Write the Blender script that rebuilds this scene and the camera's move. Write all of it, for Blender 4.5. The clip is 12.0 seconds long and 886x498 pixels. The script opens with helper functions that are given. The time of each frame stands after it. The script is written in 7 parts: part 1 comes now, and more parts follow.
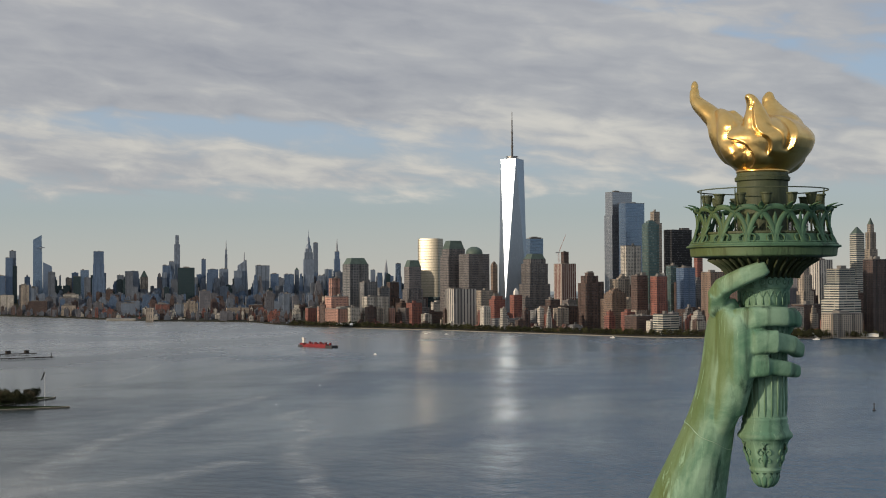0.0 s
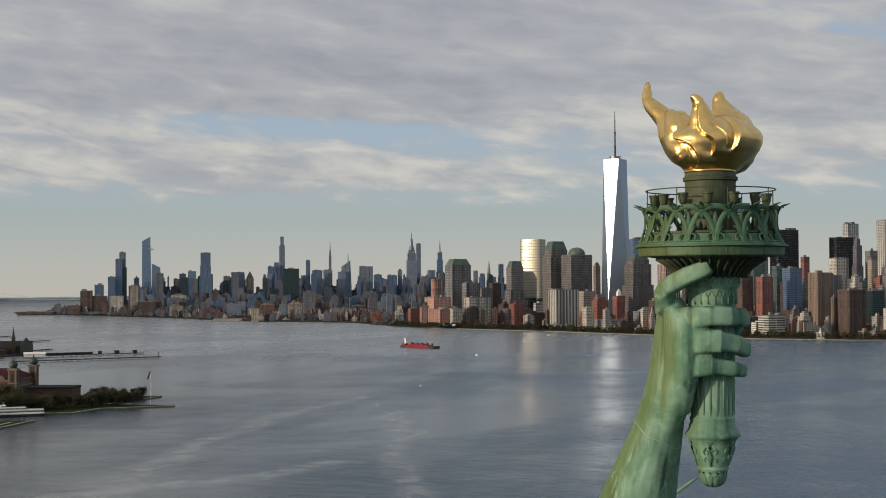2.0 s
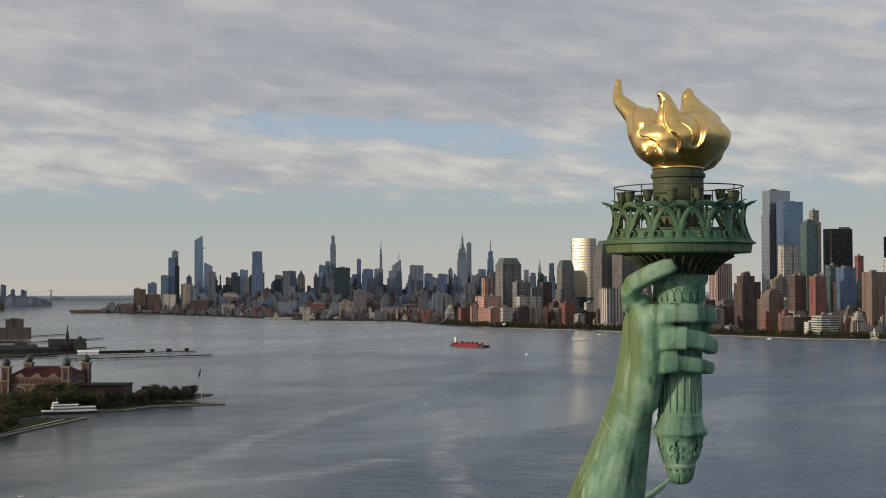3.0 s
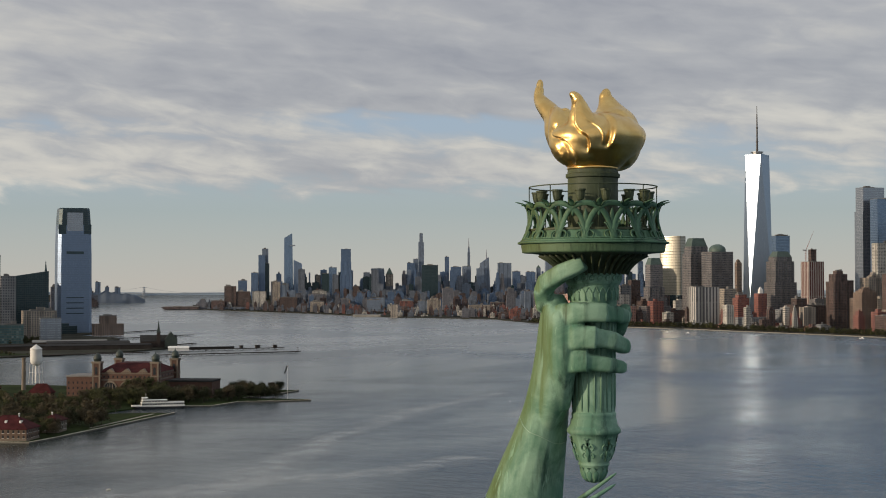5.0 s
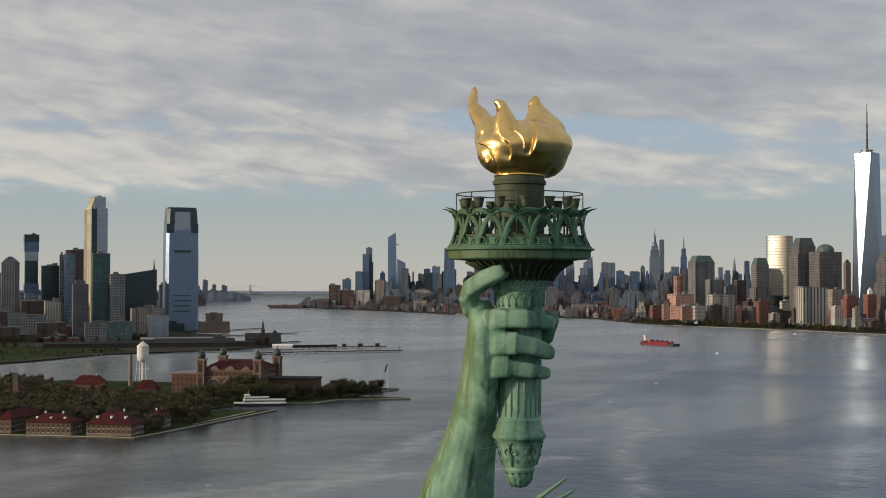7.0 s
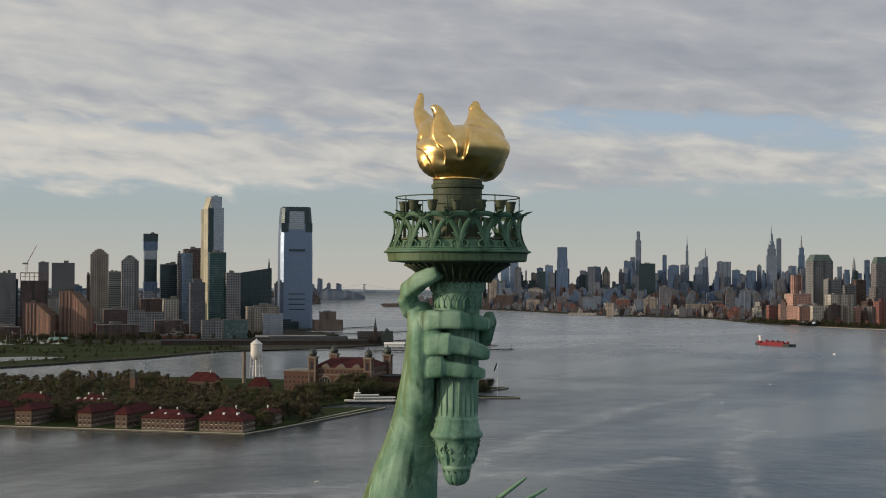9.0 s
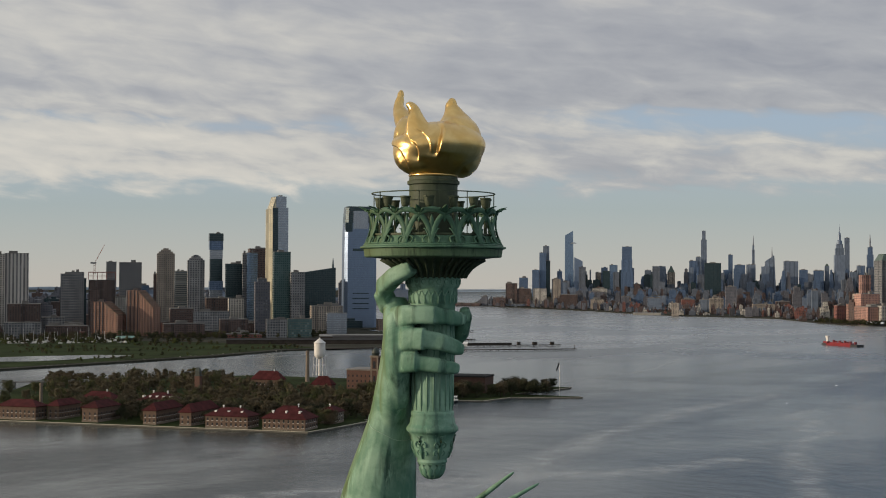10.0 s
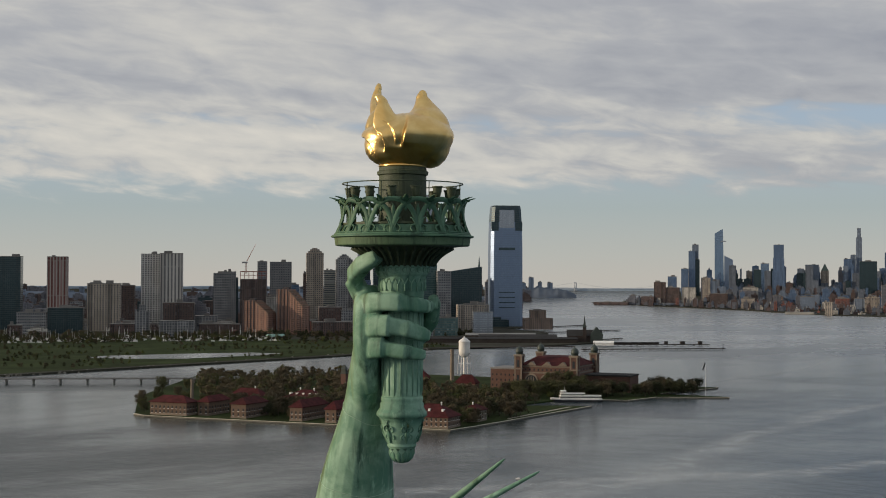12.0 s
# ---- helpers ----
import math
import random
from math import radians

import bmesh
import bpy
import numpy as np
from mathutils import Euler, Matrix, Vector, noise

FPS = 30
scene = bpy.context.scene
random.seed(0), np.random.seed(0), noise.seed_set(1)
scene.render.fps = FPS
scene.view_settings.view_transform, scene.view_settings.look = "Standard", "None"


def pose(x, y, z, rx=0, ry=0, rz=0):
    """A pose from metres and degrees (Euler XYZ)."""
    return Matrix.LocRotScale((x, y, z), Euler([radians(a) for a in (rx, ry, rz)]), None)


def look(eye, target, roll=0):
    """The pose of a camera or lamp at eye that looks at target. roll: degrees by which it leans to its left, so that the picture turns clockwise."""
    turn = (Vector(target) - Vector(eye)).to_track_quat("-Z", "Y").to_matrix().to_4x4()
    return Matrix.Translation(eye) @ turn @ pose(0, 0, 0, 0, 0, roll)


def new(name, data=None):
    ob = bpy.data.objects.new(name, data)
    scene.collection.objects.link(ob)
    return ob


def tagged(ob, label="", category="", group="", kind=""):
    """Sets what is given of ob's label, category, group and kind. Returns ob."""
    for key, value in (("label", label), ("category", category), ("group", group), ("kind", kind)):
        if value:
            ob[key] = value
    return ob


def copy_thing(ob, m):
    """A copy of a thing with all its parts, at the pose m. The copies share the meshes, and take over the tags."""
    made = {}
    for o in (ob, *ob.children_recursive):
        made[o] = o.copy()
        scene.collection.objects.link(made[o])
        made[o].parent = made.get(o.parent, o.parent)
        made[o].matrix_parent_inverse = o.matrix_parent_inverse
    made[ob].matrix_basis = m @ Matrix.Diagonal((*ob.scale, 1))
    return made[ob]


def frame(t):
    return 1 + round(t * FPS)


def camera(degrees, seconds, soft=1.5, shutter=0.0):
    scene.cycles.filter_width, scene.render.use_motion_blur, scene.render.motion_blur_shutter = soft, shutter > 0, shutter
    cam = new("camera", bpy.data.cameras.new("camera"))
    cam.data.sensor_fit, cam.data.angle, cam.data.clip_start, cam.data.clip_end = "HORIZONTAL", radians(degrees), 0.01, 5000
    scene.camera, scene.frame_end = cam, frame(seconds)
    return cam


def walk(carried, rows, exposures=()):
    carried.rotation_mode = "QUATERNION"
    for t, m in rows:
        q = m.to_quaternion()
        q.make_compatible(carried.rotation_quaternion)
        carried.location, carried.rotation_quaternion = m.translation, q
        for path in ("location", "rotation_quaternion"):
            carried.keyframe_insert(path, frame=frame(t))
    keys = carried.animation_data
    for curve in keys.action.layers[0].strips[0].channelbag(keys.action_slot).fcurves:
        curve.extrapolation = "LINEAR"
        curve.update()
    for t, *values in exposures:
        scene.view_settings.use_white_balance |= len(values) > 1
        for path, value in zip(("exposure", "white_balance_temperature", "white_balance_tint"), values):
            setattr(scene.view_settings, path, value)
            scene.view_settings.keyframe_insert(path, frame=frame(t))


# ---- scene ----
# ---- camera and its walk ----
cam = camera(34.4, 12.0, soft=1.0)
PATH = [
    (0.0, (-25.760, -17.932, 97.704), (-24.408, -16.459, 97.752), -0.3),
    (0.5, (-25.237, -18.595, 97.696), (-23.912, -17.098, 97.745), -0.25),
    (1.0, (-24.693, -19.251, 97.689), (-23.395, -17.731, 97.738), -0.28),
    (1.5, (-24.130, -19.870, 97.672), (-22.859, -18.326, 97.721), -0.3),
    (2.0, (-23.561, -20.478, 97.661), (-22.319, -18.911, 97.711), -0.3),
    (2.5, (-22.954, -21.111, 97.638), (-21.740, -19.522, 97.687), -0.27),
    (3.0, (-22.238, -21.698, 97.600), (-21.053, -20.088, 97.649), -0.22),
    (5.0, (-19.397, -24.142, 97.622), (-18.314, -22.461, 97.668), -0.1),
    (5.5, (-18.654, -24.733, 97.651), (-17.600, -23.033, 97.696), -0.08),
    (6.0, (-17.875, -25.313, 97.694), (-16.853, -23.594, 97.739), -0.0),
    (6.5, (-17.096, -25.869, 97.721), (-16.106, -24.132, 97.767), 0.07),
    (7.0, (-16.309, -26.436, 97.764), (-15.351, -24.680, 97.809), 0.1),
    (9.0, (-13.178, -28.744, 97.838), (-12.363, -26.918, 97.881), 0.2),
    (9.5, (-12.356, -29.288, 97.797), (-11.578, -27.446, 97.840), 0.22),
    (10.0, (-11.470, -29.761, 97.757), (-10.738, -27.900, 97.799), 0.24),
    (10.5, (-10.625, -30.261, 97.692), (-9.939, -28.383, 97.734), 0.2),
    (11.0, (-9.733, -30.743, 97.639), (-9.095, -28.848, 97.680), 0.18),
    (11.5, (-8.805, -31.251, 97.575), (-8.218, -29.340, 97.616), 0.15),
    (12.0, (-7.848, -31.660, 97.524), (-7.312, -29.733, 97.564), 0.17),
]
walk(cam, [(t, look(eye, target, roll)) for t, eye, target, roll in PATH], exposures=[(0, 0.0), (12, 0.0)])

# ---- sun and sky: a low evening sun in the west, broken cloud ----
SUN_AZ, SUN_EL = 281.0, 9.5


def toward(az, el=0.0):
    """Unit vector at a compass bearing and an elevation; x is east, y north."""
    a, e = radians(az), radians(el)
    return Vector((math.sin(a) * math.cos(e), math.cos(a) * math.cos(e), math.sin(e)))


sun = new("sun", bpy.data.lights.new("sun", "SUN"))
sun.data.energy, sun.data.angle, sun.data.color = 3.0, radians(0.55), (1.0, 0.80, 0.58)
sun.matrix_world = look((0, 0, 300), Vector((0, 0, 300)) - toward(SUN_AZ, SUN_EL))


class Nodes:
    """Short hand for a node tree."""

    def __init__(self, tree):
        self.t = tree
        tree.nodes.clear()

    def add(self, kind, ins=None, **props):
        n = self.t.nodes.new(kind)
        for k, v in props.items():
            setattr(n, k, v)
        for k, v in (ins or {}).items():
            if isinstance(v, bpy.types.NodeSocket):
                self.t.links.new(v, n.inputs[k])
            else:
                n.inputs[k].default_value = v
        return n

    def math(self, op, a, b=0.0, c=0.0, clamp=False):
        return self.add("ShaderNodeMath", {0: a, 1: b, 2: c}, operation=op, use_clamp=clamp).outputs[0]

    def mix(self, fac, a, b):
        n = self.add("ShaderNodeMix", data_type="RGBA")
        for i, v in ((0, fac), (6, a), (7, b)):
            if isinstance(v, bpy.types.NodeSocket):
                self.t.links.new(v, n.inputs[i])
            else:
                n.inputs[i].default_value = v if i == 0 else (*v[:3], 1)
        return n.outputs[2]

    def ramp(self, fac, stops):
        n = self.add("ShaderNodeValToRGB", {"Fac": fac})
        el = n.color_ramp.elements
        while len(el) < len(stops):
            el.new(0.5)
        for e, (p, c) in zip(el, stops):
            e.position, e.color = p, ((c, c, c, 1) if not isinstance(c, tuple) else (*c, 1))
        return n.outputs[0]

    def noise(self, vec, scale, detail=4.0, rough=0.5, dist=0.0):
        return self.add("ShaderNodeTexNoise", {"Vector": vec, "Scale": scale, "Detail": detail, "Roughness": rough, "Distortion": dist}).outputs[0]

    def scaled(self, vec, s, off=(0, 0, 0)):
        return self.add("ShaderNodeMapping", {"Vector": vec, "Location": off, "Scale": s}).outputs[0]

    def smooth(self, v, lo, hi):
        n = self.add("ShaderNodeMapRange", {0: v, 1: lo, 2: hi, 3: 0.0, 4: 1.0}, interpolation_type="SMOOTHSTEP")
        return n.outputs[0]


world = bpy.data.worlds.new("sky")
scene.world = world
world.use_nodes = True
N = Nodes(world.node_tree)
sky = N.add("ShaderNodeTexSky", sky_type="NISHITA", sun_disc=False, sun_elevation=radians(SUN_EL), sun_rotation=radians(SUN_AZ), air_density=1.0, dust_density=0.6, ozone_density=1.5)
way = N.add("ShaderNodeTexCoord").outputs["Generated"]
sep = N.add("ShaderNodeSeparateXYZ", {0: way}).outputs
# cloud: a broken cream band low down, a gap, and a grey sheet above, by bearing and elevation in degrees
az = N.math("MULTIPLY", N.math("ARCTAN2", sep[0], sep[1]), 57.2958)
el = N.math("MULTIPLY", N.math("ARCSINE", sep[2]), 57.2958)
tilt = N.math("ADD", el, N.math("MULTIPLY", az, 0.10))
flat = N.add("ShaderNodeCombineXYZ", {0: az, 1: tilt, 2: 0.0}).outputs[0]
puff = N.noise(N.scaled(flat, (0.42, 1.35, 1), (3.1, 0.7, 0)), 1.0, 6.0, 0.53, 0.35)
streak = N.noise(N.scaled(flat, (0.10, 0.75, 1), (1.7, 4.2, 0)), 1.0, 5.0, 0.50, 0.5)
broad = N.noise(N.scaled(flat, (0.055, 0.30, 1), (9.0, 2.0, 0)), 1.0, 4.0, 0.5, 0.4)
amount = N.math("ADD", N.math("MULTIPLY", puff, 0.45), N.math("MULTIPLY", streak, 0.55))
foot = N.smooth(N.math("ADD", el, N.math("MULTIPLY", N.math("SUBTRACT", puff, 0.5), 3.0)), 3.2, 4.3)
gap_mid = N.math("SUBTRACT", el, N.math("MULTIPLY_ADD", az, -0.13, 10.5))
gap = N.math("MULTIPLY", N.math("POWER", 2.718, N.math("MULTIPLY", N.math("MULTIPLY", gap_mid, gap_mid), -0.9)), N.smooth(az, 12.0, 30.0))
clear_top = N.smooth(N.math("SUBTRACT", el, N.math("MULTIPLY_ADD", az, -0.30, 25.0)), -0.4, 1.0)
level = N.math("SUBTRACT", N.math("ADD", amount, N.smooth(el, 6.0, 9.0)), N.math("ADD", N.math("MULTIPLY", gap, 0.17), N.math("MULTIPLY", clear_top, 1.04)))
cover = N.math("MULTIPLY", N.smooth(N.math("ADD", level, N.math("MULTIPLY", N.smooth(el, 6.6, 4.6), 0.09)), 0.30, 0.54), foot)
cover = N.math("MAXIMUM", cover, N.math("MULTIPLY", N.smooth(N.math("SUBTRACT", amount, N.math("MULTIPLY", clear_top, 0.06)), 0.48, 0.62), foot))
shade = N.math("ADD", N.math("MULTIPLY", streak, 0.45), N.math("MULTIPLY", puff, 0.55))
calm_sheet = N.math("MULTIPLY", N.smooth(el, 5.5, 9.0), 0.45)
shade = N.math("ADD", N.math("MULTIPLY", shade, N.math("SUBTRACT", 1.0, calm_sheet)), N.math("MULTIPLY", calm_sheet, 0.5))
shade = N.math("ADD", shade, N.math("MULTIPLY", N.math("SUBTRACT", broad, 0.5), 0.35))
shade = N.math("SUBTRACT", shade, N.math("MULTIPLY", N.smooth(el, 5.2, 8.2), 0.09))
shade = N.math("ADD", shade, N.math("MULTIPLY", N.smooth(az, 38.0, 0.0), 0.11))
shade = N.math("ADD", shade, N.math("MULTIPLY", N.smooth(el, 12.0, 30.0), 0.16))
cloud = N.ramp(shade, [(0.28, (0.315, 0.325, 0.37)), (0.46, (0.435, 0.438, 0.46)), (0.60, (0.60, 0.582, 0.552)), (0.76, (0.71, 0.672, 0.612))])
low = N.ramp(N.math("DIVIDE", el, 14.0, clamp=True), [(0.0, (0.515, 0.495, 0.455)), (0.06, (0.475, 0.485, 0.46)), (0.20, (0.385, 0.445, 0.46)), (0.42, (0.37, 0.455, 0.55)), (0.75, (0.32, 0.44, 0.60))])
air = N.add("ShaderNodeBackground", {"Color": sky.outputs[0], "Strength": 0.10})
veil = N.add("ShaderNodeBackground", {"Color": N.mix(cover, low, cloud), "Strength": 1.0})
both = N.add("ShaderNodeMixShader", {0: 0.9, 1: air.outputs[0], 2: veil.outputs[0]})
N.add("ShaderNodeOutputWorld", {0: both.outputs[0]})


# ---- materials ----
def material(name):
    m = bpy.data.materials.new(name)
    m.use_nodes = True
    return m, Nodes(m.node_tree)


def surface(n, color, rough=0.7, metal=0.0, bump=None, depth=0.02, spec=0.5):
    ins = {"Base Color": color if isinstance(color, bpy.types.NodeSocket) else (*color, 1), "Roughness": rough, "Metallic": metal, "Specular IOR Level": spec}
    if bump is not None:
        ins["Normal"] = n.add("ShaderNodeBump", {"Height": bump, "Strength": 1.0, "Distance": depth}).outputs[0]
    b = n.add("ShaderNodeBsdfPrincipled", ins)
    n.add("ShaderNodeOutputMaterial", {0: b.outputs[0]})
    return b


def plain(name, rgb, rough=0.7, metal=0.0, scale=0.5, vary=0.25, depth=0.0, spec=0.5):
    """A surface with broad and fine variation of one colour."""
    m, n = material(name)
    co = n.add("ShaderNodeTexCoord").outputs["Object"]
    broad, grain = n.noise(co, scale, 3.0), n.noise(co, scale * 9, 4.0)
    f = n.math("ADD", n.math("MULTIPLY", broad, 0.6), n.math("MULTIPLY", grain, 0.4))
    rnd = n.math("MULTIPLY_ADD", n.add("ShaderNodeObjectInfo").outputs["Random"], 0.3, 0.85)
    f = n.smooth(f, 0.3, 0.7)
    c = n.add("ShaderNodeMix", {0: 1.0}, data_type="RGBA", blend_type="MULTIPLY")
    n.t.links.new(n.mix(f, [v * (1 - vary) for v in rgb], [v * (1 + vary) for v in rgb]), c.inputs[6])
    n.t.links.new(rnd, c.inputs[7])
    surface(n, c.outputs[2], rough, metal, grain if depth else None, depth, spec)
    return m


def facade(name, wall, glass, pu=3.2, pv=3.6, fu=0.55, fv=0.5, glass_rough=0.25, glass_metal=0.0, wall_rough=0.8, spread=0.5):
    """A wall with a grid of windows laid out in metres."""
    m, n = material(name)
    uv = n.add("ShaderNodeSeparateXYZ", {0: n.add("ShaderNodeUVMap", uv_map="metres").outputs[0]}).outputs
    own = n.math("FRACT", n.math("ADD", n.math("MULTIPLY", n.add("ShaderNodeObjectInfo").outputs["Random"], 7.31), n.math("MULTIPLY", n.add("ShaderNodeNewGeometry").outputs["Random Per Island"], 3.7)))
    u, v = n.math("DIVIDE", uv[0], n.math("MULTIPLY_ADD", own, pu * 0.6, pu * 0.7)), n.math("DIVIDE", uv[1], n.math("MULTIPLY_ADD", own, pv * -0.25, pv * 1.1))
    win = n.math("MULTIPLY", n.math("LESS_THAN", n.math("FRACT", u), fu), n.math("LESS_THAN", n.math("FRACT", v), fv))
    cell = n.add("ShaderNodeCombineXYZ", {0: n.math("FLOOR", u), 1: n.math("FLOOR", v), 2: n.add("ShaderNodeObjectInfo").outputs["Random"]}).outputs[0]
    dice = n.add("ShaderNodeTexWhiteNoise", {0: cell}, noise_dimensions="3D").outputs[0]
    rnd = n.math("FRACT", n.math("ADD", n.add("ShaderNodeObjectInfo").outputs["Random"], n.math("MULTIPLY", n.add("ShaderNodeNewGeometry").outputs["Random Per Island"], 0.6)))
    co = n.add("ShaderNodeTexCoord").outputs["Object"]
    stain = n.noise(n.scaled(co, (0.08, 0.08, 0.02)), 1.0, 4.0, 0.6)
    k = n.math("ADD", n.math("MULTIPLY_ADD", rnd, 0.35, 0.6), n.math("MULTIPLY", stain, 0.45))
    # bays: on some buildings every few windows a strip with a recess's shade in its colour, and floors that differ
    strip = n.math("LESS_THAN", n.math("FRACT", n.math("DIVIDE", u, n.math("MULTIPLY_ADD", own, 4.0, 3.0))), 0.24)
    k = n.math("MULTIPLY", k, n.math("MULTIPLY_ADD", n.math("MULTIPLY", strip, n.smooth(own, 0.2, 0.8)), -0.5, 1.0))
    lump = n.add("ShaderNodeTexWhiteNoise", {0: n.add("ShaderNodeCombineXYZ", {0: n.math("FLOOR", n.math("DIVIDE", u, 3.0)), 1: n.math("FLOOR", n.math("DIVIDE", v, 4.0)), 2: own}).outputs[0]}, noise_dimensions="3D").outputs[0]
    k = n.math("MULTIPLY", k, n.math("MULTIPLY_ADD", lump, 0.34, 0.83))
    wc = n.add("ShaderNodeMix", {0: 1.0, 6: (*wall, 1)}, data_type="RGBA", blend_type="MULTIPLY")
    n.t.links.new(k, wc.inputs[7])
    gc = n.mix(n.math("MULTIPLY", n.math("POWER", dice, 5.0), spread), glass, [min(1, g * 1.5 + 0.22) for g in glass])
    c = n.mix(win, wc.outputs[2], gc)
    rough = n.math("MULTIPLY_ADD", win, glass_rough - wall_rough, wall_rough)
    surface(n, c, rough, n.math("MULTIPLY", win, glass_metal))
    return m


M = {}
M["brick_red"] = facade("brick_red", (0.205, 0.082, 0.066), (0.03, 0.036, 0.048), 4.0, 3.7, 0.48, 0.52)
# lighter red brick with the low sun's glow put into its colour
M["brick_rose_lit"] = facade("brick_rose_lit", (0.36, 0.205, 0.165), (0.05, 0.05, 0.06), 4.0, 3.7, 0.46, 0.5)
M["cream_panel"] = facade("cream_panel", (0.40, 0.375, 0.28), (0.26, 0.25, 0.19), 9.0, 4.0, 0.3, 0.9, 0.3, 0.3, 0.5, 0.1)
M["glass_teal"] = facade("glass_teal", (0.045, 0.075, 0.075), (0.028, 0.078, 0.082), 4.0, 3.8, 0.8, 0.72, 0.22, 0.5, 0.5, 0.35)
M["brick_orange"] = facade("brick_orange", (0.27, 0.150, 0.110), (0.045, 0.04, 0.045), 5.0, 3.4, 0.5, 0.55)
M["brick_tan"] = facade("brick_tan", (0.21, 0.150, 0.117), (0.035, 0.04, 0.05), 4.0, 3.7, 0.46, 0.52)
M["brick_dark"] = facade("brick_dark", (0.084, 0.055, 0.048), (0.022, 0.027, 0.036), 3.4, 3.4, 0.5, 0.52)
M["beige"] = facade("beige", (0.30, 0.262, 0.222), (0.04, 0.048, 0.06), 3.8, 3.8, 0.5, 0.55)
M["pale"] = facade("pale", (0.46, 0.44, 0.40), (0.06, 0.07, 0.085), 3.6, 3.6, 0.55, 0.55)
M["grey"] = facade("grey", (0.20, 0.205, 0.215), (0.035, 0.045, 0.06), 4.2, 4.4, 0.55, 0.55)
M["bands"] = facade("bands", (0.44, 0.43, 0.38), (0.05, 0.065, 0.075), 30.0, 4.2, 0.97, 0.55)
M["piers"] = facade("piers", (0.46, 0.45, 0.43), (0.10, 0.10, 0.11), 6.4, 60.0, 0.45, 0.99)
M["granite"] = facade("granite", (0.145, 0.132, 0.130), (0.075, 0.085, 0.105), 3.6, 4.0, 0.62, 0.58, 0.22, 0.3)
M["glass_blue"] = facade("glass_blue", (0.10, 0.14, 0.20), (0.15, 0.22, 0.33), 3.0, 4.0, 0.92, 0.86, 0.14, 0.75, 0.4, 0.25)
M["glass_dark"] = facade("glass_dark", (0.018, 0.032, 0.038), (0.026, 0.052, 0.064), 3.0, 4.0, 0.88, 0.78, 0.18, 0.4, 0.5, 0.12)
M["glass_green"] = facade("glass_green", (0.10, 0.13, 0.12), (0.06, 0.12, 0.13), 4.0, 3.8, 0.85, 0.7, 0.32, 0.55, 0.5, 0.5)
M["glass_clear"] = facade("glass_clear", (0.13, 0.18, 0.26), (0.165, 0.225, 0.33), 1.6, 4.0, 0.94, 0.90, 0.38, 0.65, 0.45, 0.12)
M["glass_slate"] = facade("glass_slate", (0.22, 0.24, 0.27), (0.28, 0.31, 0.36), 2.4, 4.0, 0.94, 0.88, 0.2, 0.7, 0.35, 0.2)
M["glass_gold"] = facade("glass_gold", (0.20, 0.19, 0.16), (0.30, 0.29, 0.25), 1.8, 7.5, 0.96, 0.78, 0.34, 0.85, 0.6, 0.15)
M["red_piers"] = facade("red_piers", (0.36, 0.34, 0.32), (0.11, 0.035, 0.032), 7.0, 60.0, 0.6, 0.99, 0.7)
M["black"] = facade("black", (0.015, 0.016, 0.02), (0.025, 0.03, 0.04), 4.5, 4.0, 0.8, 0.5, 0.3, 0.2)
M["lattice"] = facade("lattice", (0.42, 0.42, 0.42), (0.06, 0.07, 0.08), 6.0, 3.9, 0.6, 0.6)
# distance haze and cloud shade are put into the next two wall colours
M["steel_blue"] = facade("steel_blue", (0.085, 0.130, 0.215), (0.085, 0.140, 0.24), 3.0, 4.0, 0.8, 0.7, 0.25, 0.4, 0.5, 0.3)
M["haze_grey"] = facade("haze_grey", (0.150, 0.190, 0.255), (0.115, 0.155, 0.22), 3.0, 4.0, 0.6, 0.6, 0.3, 0.2, 0.8, 0.2)
M["river_brick"] = facade("river_brick", (0.100, 0.066, 0.062), (0.036, 0.04, 0.05), 4.0, 3.6, 0.5, 0.5)
# the far city's haze is put into these two wall colours as well
M["haze_slate"] = facade("haze_slate", (0.125, 0.148, 0.188), (0.080, 0.100, 0.135), 3.4, 3.8, 0.55, 0.55, 0.3, 0.2)
M["haze_brown"] = facade("haze_brown", (0.112, 0.115, 0.136), (0.066, 0.076, 0.100), 5.0, 4.6, 0.5, 0.5)
M["roof_grey"] = plain("roof_grey", (0.16, 0.155, 0.15), 0.9, scale=0.05)
M["roof_dark"] = plain("roof_dark", (0.036, 0.036, 0.037), 0.95, scale=0.05, spec=0.1)
M["copper_roof"] = plain("copper_roof", (0.066, 0.10, 0.088), 0.6, scale=0.1)
M["roof_red"] = plain("roof_red", (0.054, 0.013, 0.014), 0.9, scale=0.25, vary=0.4, spec=0.15)
M["white_paint"] = plain("white_paint", (0.72, 0.71, 0.68), 0.5, scale=0.2, vary=0.1)
M["roof_pale"] = plain("roof_pale", (0.17, 0.17, 0.165), 0.7, scale=0.05)
M["steel"] = plain("steel", (0.30, 0.31, 0.32), 0.4, 0.8, scale=0.2)
M["rust_red"] = plain("rust_red", (0.23, 0.07, 0.05), 0.7, scale=0.2)
M["concrete"] = plain("concrete", (0.22, 0.208, 0.185), 0.9, scale=0.1, spec=0.2)
M["dark_timber"] = plain("dark_timber", (0.05, 0.043, 0.039), 0.95, scale=0.1, spec=0.1)
M["grass"] = plain("grass", (0.029, 0.041, 0.015), 1.0, scale=0.02, vary=0.45, spec=0.05)
M["earth"] = plain("earth", (0.045, 0.045, 0.036), 1.0, scale=0.02, vary=0.35, spec=0.05)
M["paving"] = plain("paving", (0.24, 0.22, 0.19), 0.9, scale=0.03)
